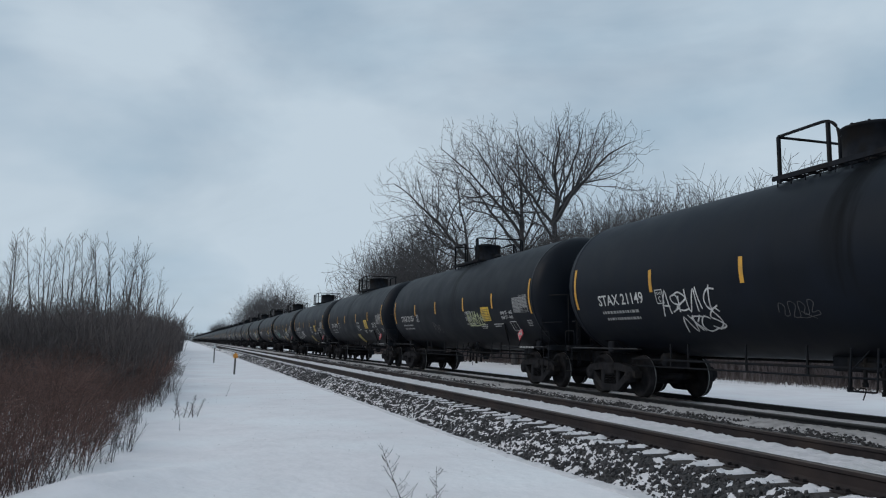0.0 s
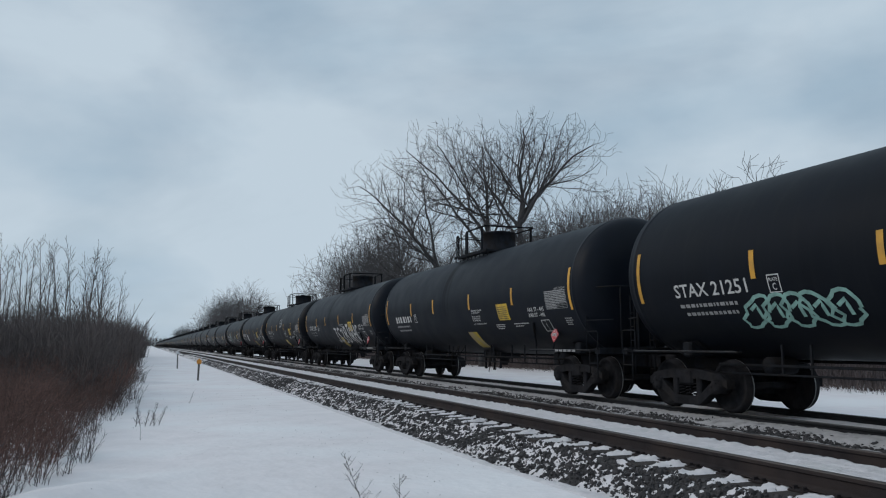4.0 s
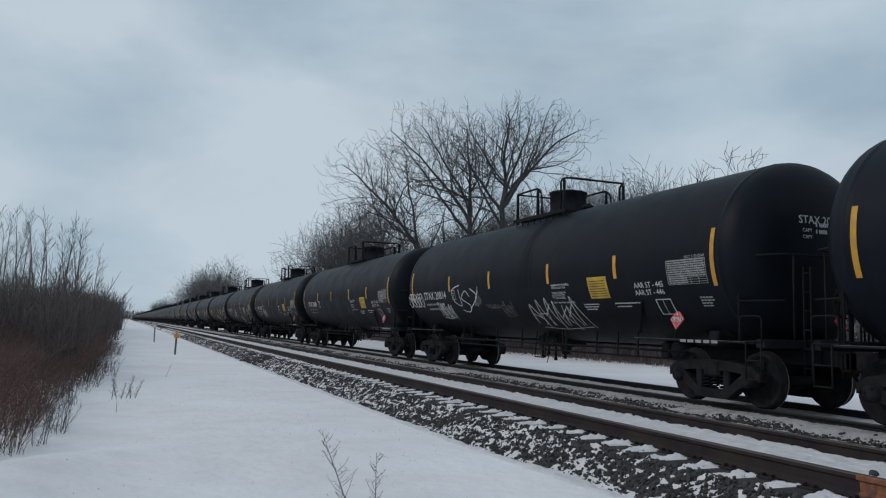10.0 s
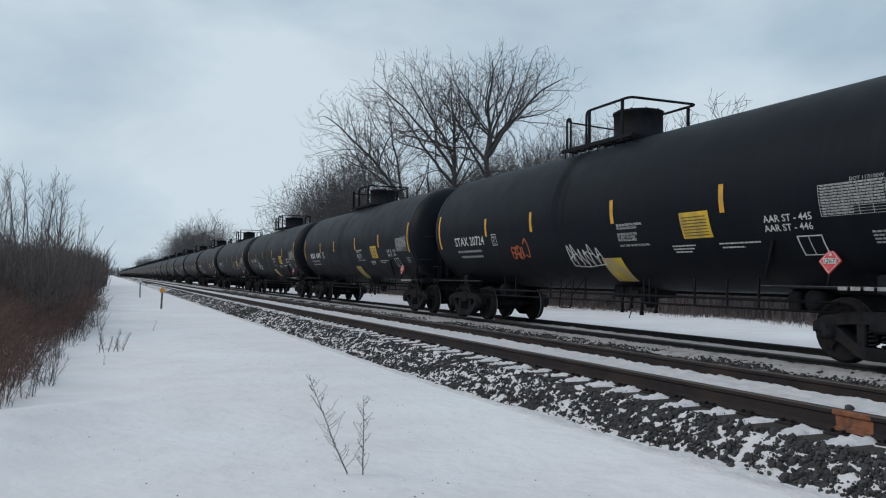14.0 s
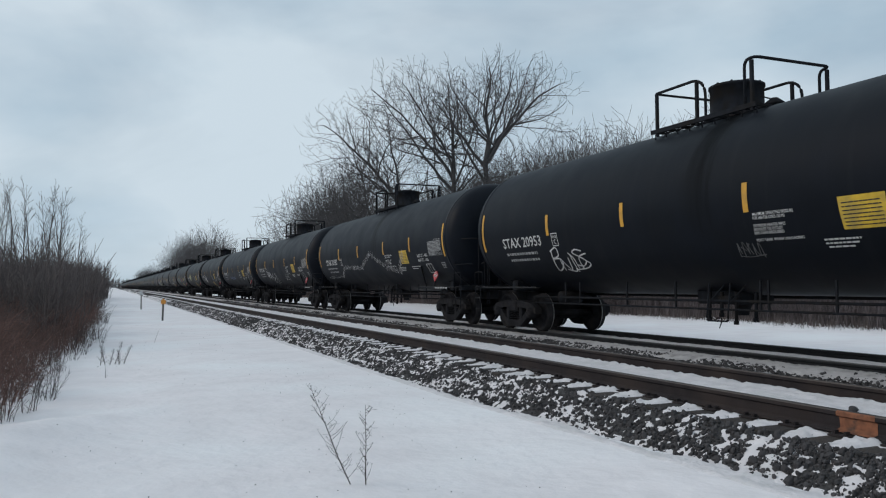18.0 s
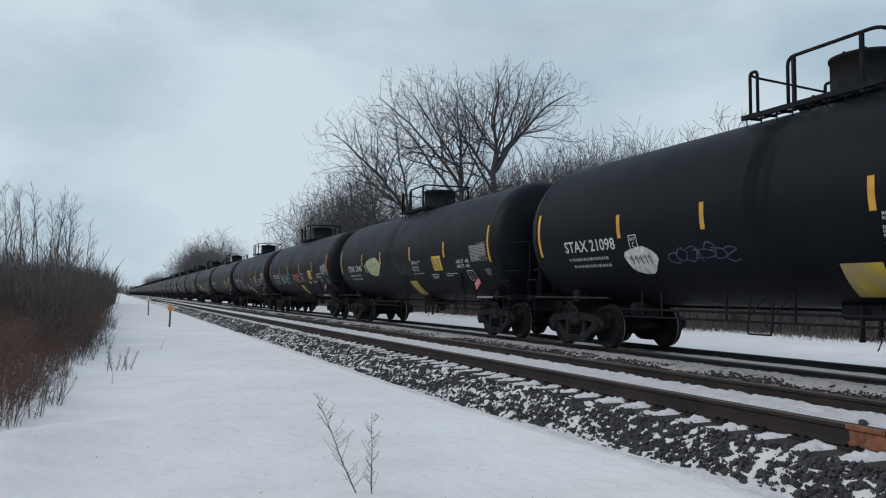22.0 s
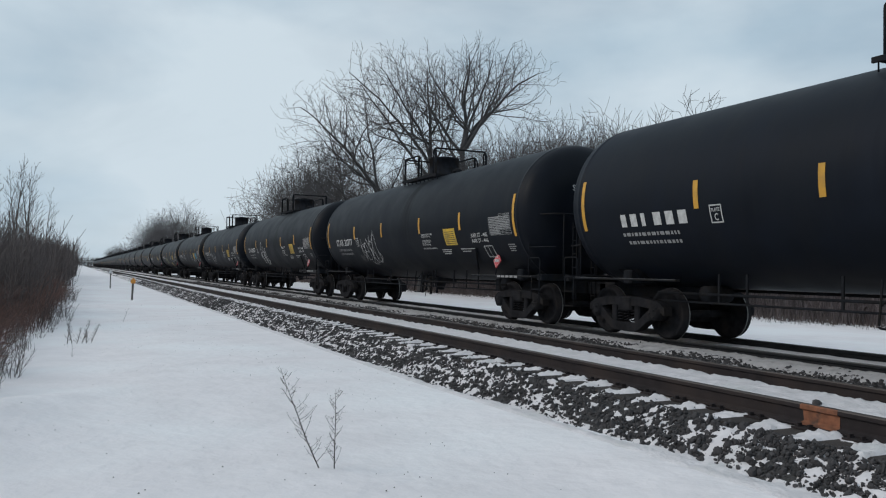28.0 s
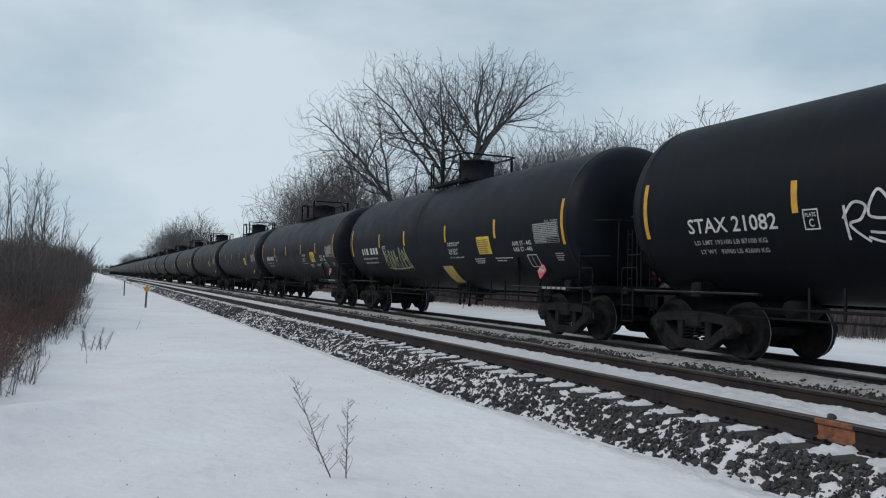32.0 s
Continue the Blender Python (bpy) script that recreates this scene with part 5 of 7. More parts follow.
def scribble(style, r):
    """Strokes of an unreadable sprayed tag in a unit box."""
    out = []
    if style == "loops":
        n = r.randint(4, 6)
        knots = [(-0.02, 0.35)]
        for i in range(n):
            x = (i + 0.5) / n
            knots += [(x - 0.22 / n, r.uniform(0.8, 1.0)), (x + r.uniform(0.1, 0.45) / n, r.uniform(0.45, 0.8)), (x - r.uniform(0.0, 0.3) / n, r.uniform(0.0, 0.3)), (x + 0.45 / n, r.uniform(0.05, 0.35))]
        knots.append((1.0, 0.12))
        pts = []
        for a, b, c, d in zip([knots[0]] + knots, knots, knots[1:], knots[2:] + [knots[-1]]):
            for k in range(6):
                t = k / 6
                pts.append(tuple(0.5 * (2 * b[m] + (c[m] - a[m]) * t + (2 * a[m] - 5 * b[m] + 4 * c[m] - d[m]) * t * t + (3 * b[m] - a[m] - 3 * c[m] + d[m]) * t ** 3) for m in (0, 1)))
        out.append(pts)
        out.append([(0.30, 0.06), (0.6, -0.02), (0.98, 0.14)])
        out.append([(0.55, 0.35), (0.72, 0.12), (0.86, -0.08)])
    elif style == "wild":
        n = r.randint(5, 8)
        for i in range(n):
            x = i / n
            out.append([(x + r.uniform(0, 0.05), r.uniform(0, 0.25)), (x + r.uniform(0.0, 0.12), r.uniform(0.75, 1)), (x + r.uniform(0.05, 0.2), r.uniform(0.3, 0.6)), (x + r.uniform(0.1, 0.24), r.uniform(0.0, 0.3))])
            if r.random() < 0.6:
                out.append([(x, r.uniform(0.35, 0.65)), (x + 0.16, r.uniform(0.35, 0.8))])
        out.append([(0.02, 0.12), (0.45, 0.05), (1.0, 0.16)])
    elif style == "bubble":
        n = r.randint(3, 5)
        for i in range(n):
            cx, rx = (i + 0.5) / n, 0.62 / n
            sk = r.uniform(-0.12, 0.12)
            out.append([(cx + rx * math.cos(a * math.pi / 8) * (1 + 0.2 * math.sin(3 * a)) + sk * math.sin(a * math.pi / 8), 0.52 + 0.45 * math.sin(a * math.pi / 8)) for a in range(17)])
            out.append([(cx - rx * 0.4, 0.6), (cx + rx * 0.2, 0.75), (cx + rx * 0.3, 0.35)])
    elif style == "scallop":
        for i in range(4):
            out.append([(i / 4 + a / 32, 0.85 - 0.7 * math.sin(math.pi * a / 8)) for a in range(9)])
    elif style in ("disc", "blob", "panel"):
        pass
    elif style[0] in "~=":
        # unreadable hurried strokes that run into one another, with a tail or without
        n = len(style) - 1
        for i, c in enumerate(style[1:]):
            tall, low, flip, slant = r.uniform(0.62, 1.05), r.uniform(-0.1, 0.2), r.random() < 0.5, r.uniform(-0.15, 0.4)
            for line in SCRIPT[c]:
                out.append(curve([((i + 1.45 * ((1 - x) if flip else x) - 0.2 + slant * y + r.uniform(-0.09, 0.09)) / n, low + tall * (y + r.uniform(-0.08, 0.08))) for x, y in line]))
            if r.random() < 0.45:
                out.append(curve([((i + r.uniform(0, 1)) / n, r.uniform(-0.1, 0.3)), ((i + r.uniform(0, 1.4)) / n, r.uniform(0.3, 0.7)), ((i + r.uniform(0.3, 1.6)) / n, r.uniform(0.7, 1.1))]))
        if style[0] == "~":
            out.append(curve([(0.62, -0.02), (0.95, 0.05), (1.12, 0.25), (1.02, 0.42)]))
            out.append(curve([(0.30, 0.02), (0.52, -0.12), (0.60, 0.06)]))
    else:
        n = len(style)
        for i, c in enumerate(style):
            for line in GLYPHS[c]:
                out.append([((i + 0.06 + 0.84 * x) / n, y + 0.08 * math.sin(i * 2.3)) for x, y in line])
    return out


def tag(k, y, th0, width, th1, style, mat, spray):
    """One sprayed tag on car k: from y over its width, between two angles of the jacket."""
    r = random.Random(k * 37 + int(y * 100))
    g = Geo()

    def at(p):
        return (y - width * p[0], th0 + (th1 - th0) * p[1])
    for line in scribble(style, r):
        if style in ("loops", "bubble", "scallop") or style[0] in "~=" or len(line) < 3:
            fine = line
        else:
            fine = [(p.x, p.y) for p in smooth_path([(a, b, 0) for a, b in line], 0.12, 3)]
        stroke(g, [at(p) for p in fine], spray, 0, 0.008 + r.uniform(0, 0.004))
    label, mats = "sprayed graffiti tag", [mat]
    if style in ("disc", "blob"):
        ring = []
        for a in range(20):
            w = 1 + (0.07 * math.sin(0.94 * a) + 0.05 * math.sin(1.57 * a + 1) if style == "blob" else 0)
            ring.append(at((0.5 + 0.5 * w * math.cos(a * math.pi / 10), 0.5 + 0.5 * w * math.sin(a * math.pi / 10))))
        c = at((0.5, 0.5))
        inner = [(c[0] + (a - c[0]) * 0.5, c[1] + (b - c[1]) * 0.5) for a, b in ring]
        v = [wrap(a, 0, 0.009, b) for a, b in ring + inner] + [wrap(c[0], 0, 0.009, c[1])]
        g.add(v, [(i, (i + 1) % 20, 20 + (i + 1) % 20, 20 + i) for i in range(20)] + [(20 + i, 20 + (i + 1) % 20, 40) for i in range(20)])
        if style == "blob":
            mats.append(TANK_PAINT if k == 23 else SPRAY_FAINT)
            for line in scribble("bubble", r)[1::2]:
                stroke(g, [at((0.15 + 0.7 * p[0], 0.1 + 0.8 * p[1])) for p in line], 0.03, 1, 0.014)
        else:
            mats.append(SPRAY_FAINT)
            for q in range(5):
                stroke(g, [at((0.5 + 0.3 * math.cos(q * 1.3 + a), 0.5 + (0.1 + 0.06 * q) * math.sin(q + a * 1.4))) for a in range(4)], 0.012, 1, 0.014)
    elif style == "panel":
        patch(g, y - 0.05, y - width + 0.05, th0, th1, 0.008, 1, 8)
        mats.append(MURAL)
        for a, b in (((0, 0), (1, 0)), ((1, 0), (1, 1)), ((1, 1), (0, 1)), ((0, 1), (0, 0))):
            stroke(g, [at((a[0] + (b[0] - a[0]) * t / 6, a[1] + (b[1] - a[1]) * t / 6)) for t in range(7)], spray, 0, 0.012)
        for q in range(3):
            stroke(g, [at((0.3 + 0.25 * q / 2 + 0.2 * math.cos(a * 0.6), 0.35 + 0.12 * q + 0.2 * math.sin(a * 0.6))) for a in range(9)], 0.03, 0, 0.013)
        label = "grey-green sprayed mural panel with a white border"
    part("graffiti", g, mats, CARS[k], label)


def spray_all():
    tag(0, 3.92, -36, 1.70, -13, "=arsnic", SPRAY_WHITE, 0.035)
    tag(0, 3.40, -51, 1.15, -32, "=nycs", SPRAY_WHITE, 0.035)
    tag(0, 0.67, -42, 0.85, -28, "loops", SPRAY_FAINT, 0.015)
    tag(1, -2.17, -38, 1.43, -15, "wild", SPRAY_CREAM, 0.05)
    tag(1, 2.06, -45, 0.84, -29, "=adno", SPRAY_FAINT, 0.03)
    tag(2, 2.66, -41, 0.89, -17, "wild", SPRAY_FAINT, 0.012)
    tag(3, 6.71, -59, 1.44, -39, "wild", SPRAY_WHITE, 0.03)
    tag(3, 5.05, -59, 1.20, -37, "=team", SPRAY_WHITE, 0.03)
    tag(3, 3.72, -50, 1.13, -27, "bubble", SPRAY_WHITE, 0.045)
    tag(3, 2.57, -45, 0.90, -27, "loops", SPRAY_FAINT, 0.03)
    tag(4, 4.71, -52, 2.19, -25, "bubble", SPRAY_TEAL, 0.07)
    tag(4, 1.73, -56, 1.34, -35, "wild", SPRAY_WHITE, 0.05)
    tag(4, -0.76, -57, 1.12, -39, "loops", SPRAY_WHITE, 0.04)
    tag(4, -2.30, -45, 1.72, -20, "wild", SPRAY_WHITE, 0.045)
    tag(8, 7.50, -24, 0.95, -12, "=nxi", SPRAY_WHITE, 0.035)
    tag(8, 7.42, -34, 0.85, -23, "=reico", SPRAY_WHITE, 0.028)
    tag(8, 3.83, -45, 0.87, -16, "disc", SPRAY_WHITE, 0.1)
    tag(8, -6.95, -50, 0.60, -25, "disc", SPRAY_WHITE, 0.1)
    tag(8, -3.85, -37, 0.85, -18, "wild", SPRAY_WHITE, 0.032)
    tag(8, 0.20, -48, 0.55, -30, "wild", SPRAY_RED, 0.04)
    tag(8, -0.73, -39, 0.45, -27, "loops", SPRAY_FAINT, 0.02)
    tag(8, -2.16, -49, 0.48, -25, "wild", SPRAY_FAINT, 0.02)
    tag(9, 5.06, -40, 0.82, -25, "wild", SPRAY_WHITE, 0.035)
    tag(9, 3.89, -47, 1.67, -6, "panel", SPRAY_WHITE, 0.035)
    tag(9, 1.97, -39, 1.24, -25, "wild", SPRAY_WHITE, 0.018)
    tag(9, 2.13, -57, 2.43, -38, "=acnyxe", SPRAY_WHITE, 0.018)
    tag(9, -0.76, -34, 0.84, -19, "=xse", SPRAY_WHITE, 0.03)
    tag(9, 2.10, -23, 2.56, -12, "scallop", SPRAY_FAINT, 0.018)
    tag(9, -1.95, -15, 1.20, -2, "=lolo", SPRAY_FAINT, 0.06)
    tag(9, -4.57, -19, 0.85, -5, "=axb", SPRAY_WHITE, 0.035)
    tag(9, -3.75, -47, 1.00, -33, "=dase", SPRAY_WHITE, 0.04)
    tag(10, 3.74, -58, 1.70, -12, "=xabn", SPRAY_WHITE, 0.022)
    tag(10, 1.33, -54, 1.30, -27, "=rsbc", SPRAY_WHITE, 0.025)
    tag(10, -0.70, -66, 1.28, -27, "=rsk", SPRAY_WHITE, 0.025)
    tag(10, -2.24, -42, 1.37, -11, "bubble", SPRAY_WHITE, 0.035)
    tag(10, -4.10, -61, 1.30, -36, "wild", SPRAY_WHITE, 0.035)
    tag(11, 7.85, -34, 1.29, -14, "bubble", SPRAY_WHITE, 0.04)
    tag(11, 5.35, -53, 1.04, -25, "wild", SPRAY_WHITE, 0.03)
    tag(11, 3.92, -38, 1.57, -14, "=dsk", SPRAY_WHITE, 0.035)
    tag(11, 2.38, -32, 0.38, -21, "disc", SPRAY_FAINT, 0.05)
    tag(11, 1.79, -37, 0.82, -32, "loops", SPRAY_FAINT, 0.03)
    tag(11, 0.90, -50, 0.66, -27, "wild", SPRAY_FAINT, 0.03)
    tag(11, -0.62, -70, 2.33, -24, "wild", SPRAY_WHITE, 0.03)
    tag(13, 4.27, -49, 1.33, -24, "bubble", SPRAY_WHITE, 0.035)
    tag(13, 2.31, -45, 1.80, -24, "=ladce", SPRAY_FAINT, 0.016)
    tag(14, 3.53, -50, 1.41, -29, "=sxea", SPRAY_WHITE, 0.03)
    tag(14, 2.31, -45, 1.01, -18, "bubble", SPRAY_WHITE, 0.03)
    tag(15, 3.18, -41, 0.87, -25, "=baric", SPRAY_ORANGE, 0.045)
    tag(15, 0.65, -55, 1.24, -26, "wild", SPRAY_WHITE, 0.035)
    tag(17, 4.24, -40, 0.21, -32, "loops", SPRAY_FAINT, 0.015)
    tag(17, 3.99, -44, 1.02, -26, "=nacs", SPRAY_WHITE, 0.05)
    tag(18, -1.05, -44, 0.62, -29, "=tosk", SPRAY_FAINT, 0.03)
    tag(19, 4.27, -50, 1.25, -28, "~bnis", SPRAY_WHITE, 0.035)
    tag(19, -1.44, -46, 0.56, -31, "wild", SPRAY_FAINT, 0.02)
    tag(21, 4.02, -43, 1.05, -24, "=bmxb", SPRAY_WHITE, 0.024)
    tag(21, 3.06, -60, 1.55, -29, "~seeo", SPRAY_WHITE, 0.028)
    tag(21, -0.90, -50, 1.15, -35, "=ntco", SPRAY_WHITE, 0.02)
    tag(22, 3.12, -40, 2.30, -29, "=tmnmntr", SPRAY_BLUE, 0.028)
    tag(22, 0.63, -52, 0.72, -42, "wild", SPRAY_FAINT, 0.015)
    tag(22, -1.14, -59, 0.92, -40, "loops", SPRAY_FAINT, 0.015)
    tag(23, 4.29, -46, 0.98, -22, "blob", SPRAY_WHITE, 0.1)
    tag(23, 2.99, -38, 1.70, -26, "=docteds", SPRAY_DIMBLUE, 0.03)
    tag(24, 3.77, -32, 1.78, -4, "blob", SPRAY_CREAM, 0.04)
    tag(24, 0.24, -34, 1.20, -19, "=toxcs", SPRAY_FAINT, 0.02)
    tag(25, 3.89, -37, 2.47, -15, "MANZ NEMSE", SPRAY_TEAL, 0.04)
    tag(25, -2.27, -38, 0.84, -17, "loops", SPRAY_FAINT, 0.014)
    tag(26, 3.99, -50, 1.85, -9, "~rekso", SPRAY_WHITE, 0.022)
    tag(26, 0.70, -53, 1.12, -32, "bubble", SPRAY_WHITE, 0.035)
    tag(28, 7.48, -32, 0.95, 20, "wild", SPRAY_FAINT, 0.05)
    tag(28, 4.03, -51, 1.36, -18, "wild", SPRAY_WHITE, 0.05)
    tag(28, 2.82, -54, 1.31, -16, "wild", SPRAY_WHITE, 0.05)
    tag(28, 1.31, -56, 1.21, -20, "wild", SPRAY_WHITE, 0.04)
    tag(28, -0.61, -59, 1.29, -20, "bubble", SPRAY_GREEN, 0.035)
    tag(28, -1.86, -61, 1.62, -39, "wild", SPRAY_GREEN, 0.04)
    tag(28, -3.86, -60, 2.30, -37, "wild", SPRAY_CREAM, 0.03)
    tag(30, 3.65, -52, 1.55, -10, "~rekso", SPRAY_WHITE, 0.022)
    tag(30, 4.08, -52, 0.38, -37, "wild", SPRAY_FAINT, 0.02)
    tag(31, 3.22, -52, 1.25, -12, "~rekso", SPRAY_WHITE, 0.035)
    tag(32, 3.75, -43, 1.75, -19, "=sedln", SPRAY_WHITE, 0.019)
    tag(32, 3.72, -57, 0.42, -45, "=xs", SPRAY_WHITE, 0.022)
    tag(33, -4.64, -33, 0.86, -9, "wild", SPRAY_SKY, 0.05)
    tag(33, 3.37, -31, 1.00, -8, "~rek", SPRAY_WHITE, 0.04)
    tag(34, 4.04, -50, 2.25, -13, "wild", SPRAY_CREAM, 0.045)
    tag(6, 0.18, -58, 2.10, -24, "JS3", SPRAY_WHITE, 0.12)
    tag(6, -2.09, -58, 2.86, -21, "BTRHC", SPRAY_WHITE, 0.13)
    tag(7, 0.35, -7, 0.95, 14, "BW", SPRAY_WHITE, 0.05)
    tag(25, 0.57, -34, 1.75, -18, "FAIR1", SPRAY_PINK, 0.06)
    # a long jagged spine along one car
    r = random.Random(9)
    for (y0, a0), (y1, a1), n, amp in (((7.0, -49), (4.5, -47), 34, 3), ((4.5, -46), (3.7, -30), 18, 4), ((3.7, -29), (1.1, -32), 52, 4.5), ((1.1, -30), (-0.26, -11), 20, 4.5), ((-0.26, -11), (-1.7, -31), 12, 6), ((-1.7, -33), (-2.96, -41), 10, 8), ((-2.96, -42), (-3.9, -14), 12, 7)):
        g, pts = Geo(), []
        for i in range(n + 1):
            t = i / n
            pts.append((y0 + (y1 - y0) * t + r.uniform(-0.04, 0.04), a0 + (a1 - a0) * t + (amp if i % 2 else -amp) * r.uniform(0.6, 1.0)))
        stroke(g, pts, 0.020, 0, 0.009)
        part("graffiti", g, SPRAY_WHITE, CARS[20], "white sprayed zigzag line")


def head_lettering(g, body, x, z, height, width, lift=0.008):
    """Letters on the head that faces down the track (low y), laid on its curve."""
    v, f = TEXTS[body]
    k = width / v[:, 0].max()
    out = []
    for a, b in v:
        px, pz = x + a * k, z + b * height
        rr = min(0.97, math.hypot(px, pz - TANK_Z) / TANK_R)
        c = math.cos(math.asin(rr ** (1 / 0.62))) ** 0.9
        out.append((px, -SHELL - HEAD * c - lift, pz))
    g.add(out, f)


def build_train():
    prepare_texts(["1267", "PLATE", "C", "DOT 117J100W", "AAR ST - 445", "AAR ST - 446", "MAXIMUM OPERATING PRESSURE", "FOR HEATER COILS 150 PSI", "EXTERIOR HEATER PIPES",
                   "NO INLET OR OUTLET", "PIPE CAPS REQUIRED", "VENT TANK WHEN UNLOADING", "CAPY", "- ----- -- --"] + sorted(set(NUMBERS.values())) + sorted({w for p in WEIGHTS.values() for w in p}))
    keep = build_far_car()
    base, far = {}, {}
    for k in range(-1, 68):
        m = pose(FAR_X, car_y(k, 0), FAR_Z)
        second = k not in FIRST_BUILD
        if second not in base:
            car = base[second] = build_car_base(second)
            car.matrix_basis = m
        elif k < 36:
            car = copy_thing(base[second], m)
        elif second not in far:
            car = far[second] = copy_thing(base[second], m)
            for o in list(car.children_recursive):
                if o.name.split(".")[0] not in keep:
                    bpy.data.objects.remove(o)
        else:
            car = copy_thing(far[second], m)
        CARS[k] = car
        if k == 18:
            for o in car.children:
                if o.name.startswith("warning_decal"):
                    o.location.y -= 0.33
    for k, car in CARS.items():
        if k > 35:
            continue
        r = random.Random(100 + k)
        g = Geo()
        body = NUMBERS.get(k)
        if body:
            lettering(g, body, 6.38, -23.0, 0.255, 1.88)
        else:
            bars(g, 6.30, -23.8, 0.75, 0.24, 0.55, r=r)
            bars(g, 5.40, -23.8, 1.0, 0.24, 0.55, r=r)
        part("car_number", g, WHITE, car, "white stencilled car number")
        g = Geo()
        if k in WEIGHTS:
            lettering(g, WEIGHTS[k][0], 6.31, -31.1, 0.085, 1.55)
            lettering(g, WEIGHTS[k][1], 6.23, -37.8, 0.085, 1.45)
        else:
            bars(g, 6.33, -31.0, 1.52, 0.07, 1.1, r=r)
            bars(g, 6.24, -37.6, 1.40, 0.07, 1.1, r=r)
        part("weight_stencil", g, DIM_WHITE, car)
        g = Geo()
        for a, b, c, d in ((4.15, 3.89, -25, -24.2), (4.15, 3.89, -14.2, -13.4), (4.15, 4.13, -25, -13.4), (3.91, 3.89, -25, -13.4)):
            patch(g, a - 0.12, b - 0.12, c, d, n=2)
        lettering(g, "PLATE", 3.99, -17.6, 0.06, 0.18)
        lettering(g, "C", 3.94, -23.2, 0.12, 0.08)
        part("plate_panel", g, WHITE, car, "boxed white stencil panel")
        if body:
            g = Geo()
            head_lettering(g, body, -0.56, 3.04, 0.135, 0.95)
            head_lettering(g, "CAPY", -0.50, 2.90, 0.06, 0.2)
            head_lettering(g, "CAPY", -0.50, 2.79, 0.06, 0.2)
            head_lettering(g, "- ----- -- --", -0.22, 2.90, 0.4, 0.5)
            head_lettering(g, "- ----- -- --", -0.22, 2.79, 0.4, 0.45)
            part("head_stencil", g, WHITE, car, "white stencilled number on the tank head")
    spray_all()


def motions():
    """The train rolls past towards the camera's right; each wheelset turns with it."""
    for k, car in CARS.items():
        walk(car, [(t, pose(FAR_X, car_y(k, t), FAR_Z)) for t in range(0, 33)])
    first = {}
    for car in CARS.values():
        for ws in car.children_recursive:
            if not ws.name.startswith("wheelset"):
                continue
            side = ws.location.y > 0
            if side not in first:
                first[side] = ws
                y = AXLE_Y if side else -AXLE_Y
                walk(ws, [(i / 30, pose(0, y, WHEEL_R, math.degrees(travelled(i / 30) / WHEEL_R))) for i in range(961)])
            else:
                ws.rotation_mode = 'QUATERNION'
                anim = ws.animation_data_create()
                anim.action = first[side].animation_data.action
                anim.action_slot = first[side].animation_data.action_slot


# ---- plants ----
def prisms(segs, sides=3):
    """Tapered sticks from rows (x0, y0, z0, x1, y1, z1, r0, r1): vertices and faces."""
    s = np.asarray(segs, float)
    a, b, ra, rb = s[:, 0:3], s[:, 3:6], s[:, 6:7], s[:, 7:8]
    d = b - a
    d /= np.maximum(np.linalg.norm(d, axis=1, keepdims=True), 1e-6)
    ref = np.where(np.abs(d[:, 2:3]) < 0.9, np.array([[0, 0, 1.0]]), np.array([[0, 1.0, 0]]))
    u = np.cross(d, ref)
    u /= np.linalg.norm(u, axis=1, keepdims=True)
    w = np.cross(d, u)
    vs = []
    for p, r in ((a, ra), (b, rb)):
        for k in range(sides):
            t = 2 * math.pi * k / sides
            vs.append(p + r * (math.cos(t) * u + math.sin(t) * w))
    v = np.stack(vs, 1).reshape(-1, 3)
    base = np.arange(len(s))[:, None, None] * 2 * sides
    quad = np.array([[k, (k + 1) % sides, (k + 1) % sides + sides, k + sides] for k in range(sides)])[None]
    return v, (base + quad).reshape(-1, 4)


def stick_mesh(name, segs, mat, sides=3):
    v, f = prisms(segs, sides)
    me = bpy.data.meshes.new(name)
    me.vertices.add(len(v))
    me.vertices.foreach_set("co", v.ravel())
    me.loops.add(f.size)
    me.loops.foreach_set("vertex_index", f.ravel())
    me.polygons.add(len(f))
    me.polygons.foreach_set("loop_start", np.arange(len(f)) * 4)
    me.materials.append(mat)
    me.update(calc_edges=True)
    me.validate()
    return me


def branch(r, p, d, ln, rad, level, segs, angle=0.7, up=0.05, wob=0.09, step=0.65, tip=0.25, bare=0.22, dens=0.85):
    """A limb with side branches set alternately along it, each with its own, finer towards the tip."""
    n = max(3, int(ln / step))
    start, side_sign = rad, r.choice((-1, 1))
    flat = d.cross(Vector((r.gauss(0, 1), r.gauss(0, 1), r.gauss(0, 1)))).normalized()
    for i in range(n):
        t = (i + 1) / n
        d = (d + Vector((r.gauss(0, wob), r.gauss(0, wob), r.gauss(0, wob) + up))).normalized()
        q = p + d * ln / n
        r2 = start * (1 - (1 - tip) * t)
        segs.append((*p, *q, rad, r2))
        if level > 0 and t > bare and r.random() < dens:
            flat = (flat + 0.5 * Vector((r.gauss(0, 1), r.gauss(0, 1), r.gauss(0, 1)))).normalized()
            side = d.cross(flat).normalized() * side_sign
            side_sign = -side_sign
            a = angle * r.uniform(0.7, 1.25)
            nd = (d * math.cos(a) + side * math.sin(a)).normalized()
            rest = ln * (1.12 - t)
            branch(r, q, nd, rest * r.uniform(0.5, 0.85) + 0.25, max(r2 * 0.55, 0.005), level - 1, segs, angle, up, wob * 1.15, step * 0.75, tip, 0.15, dens)
        p, rad = q, r2


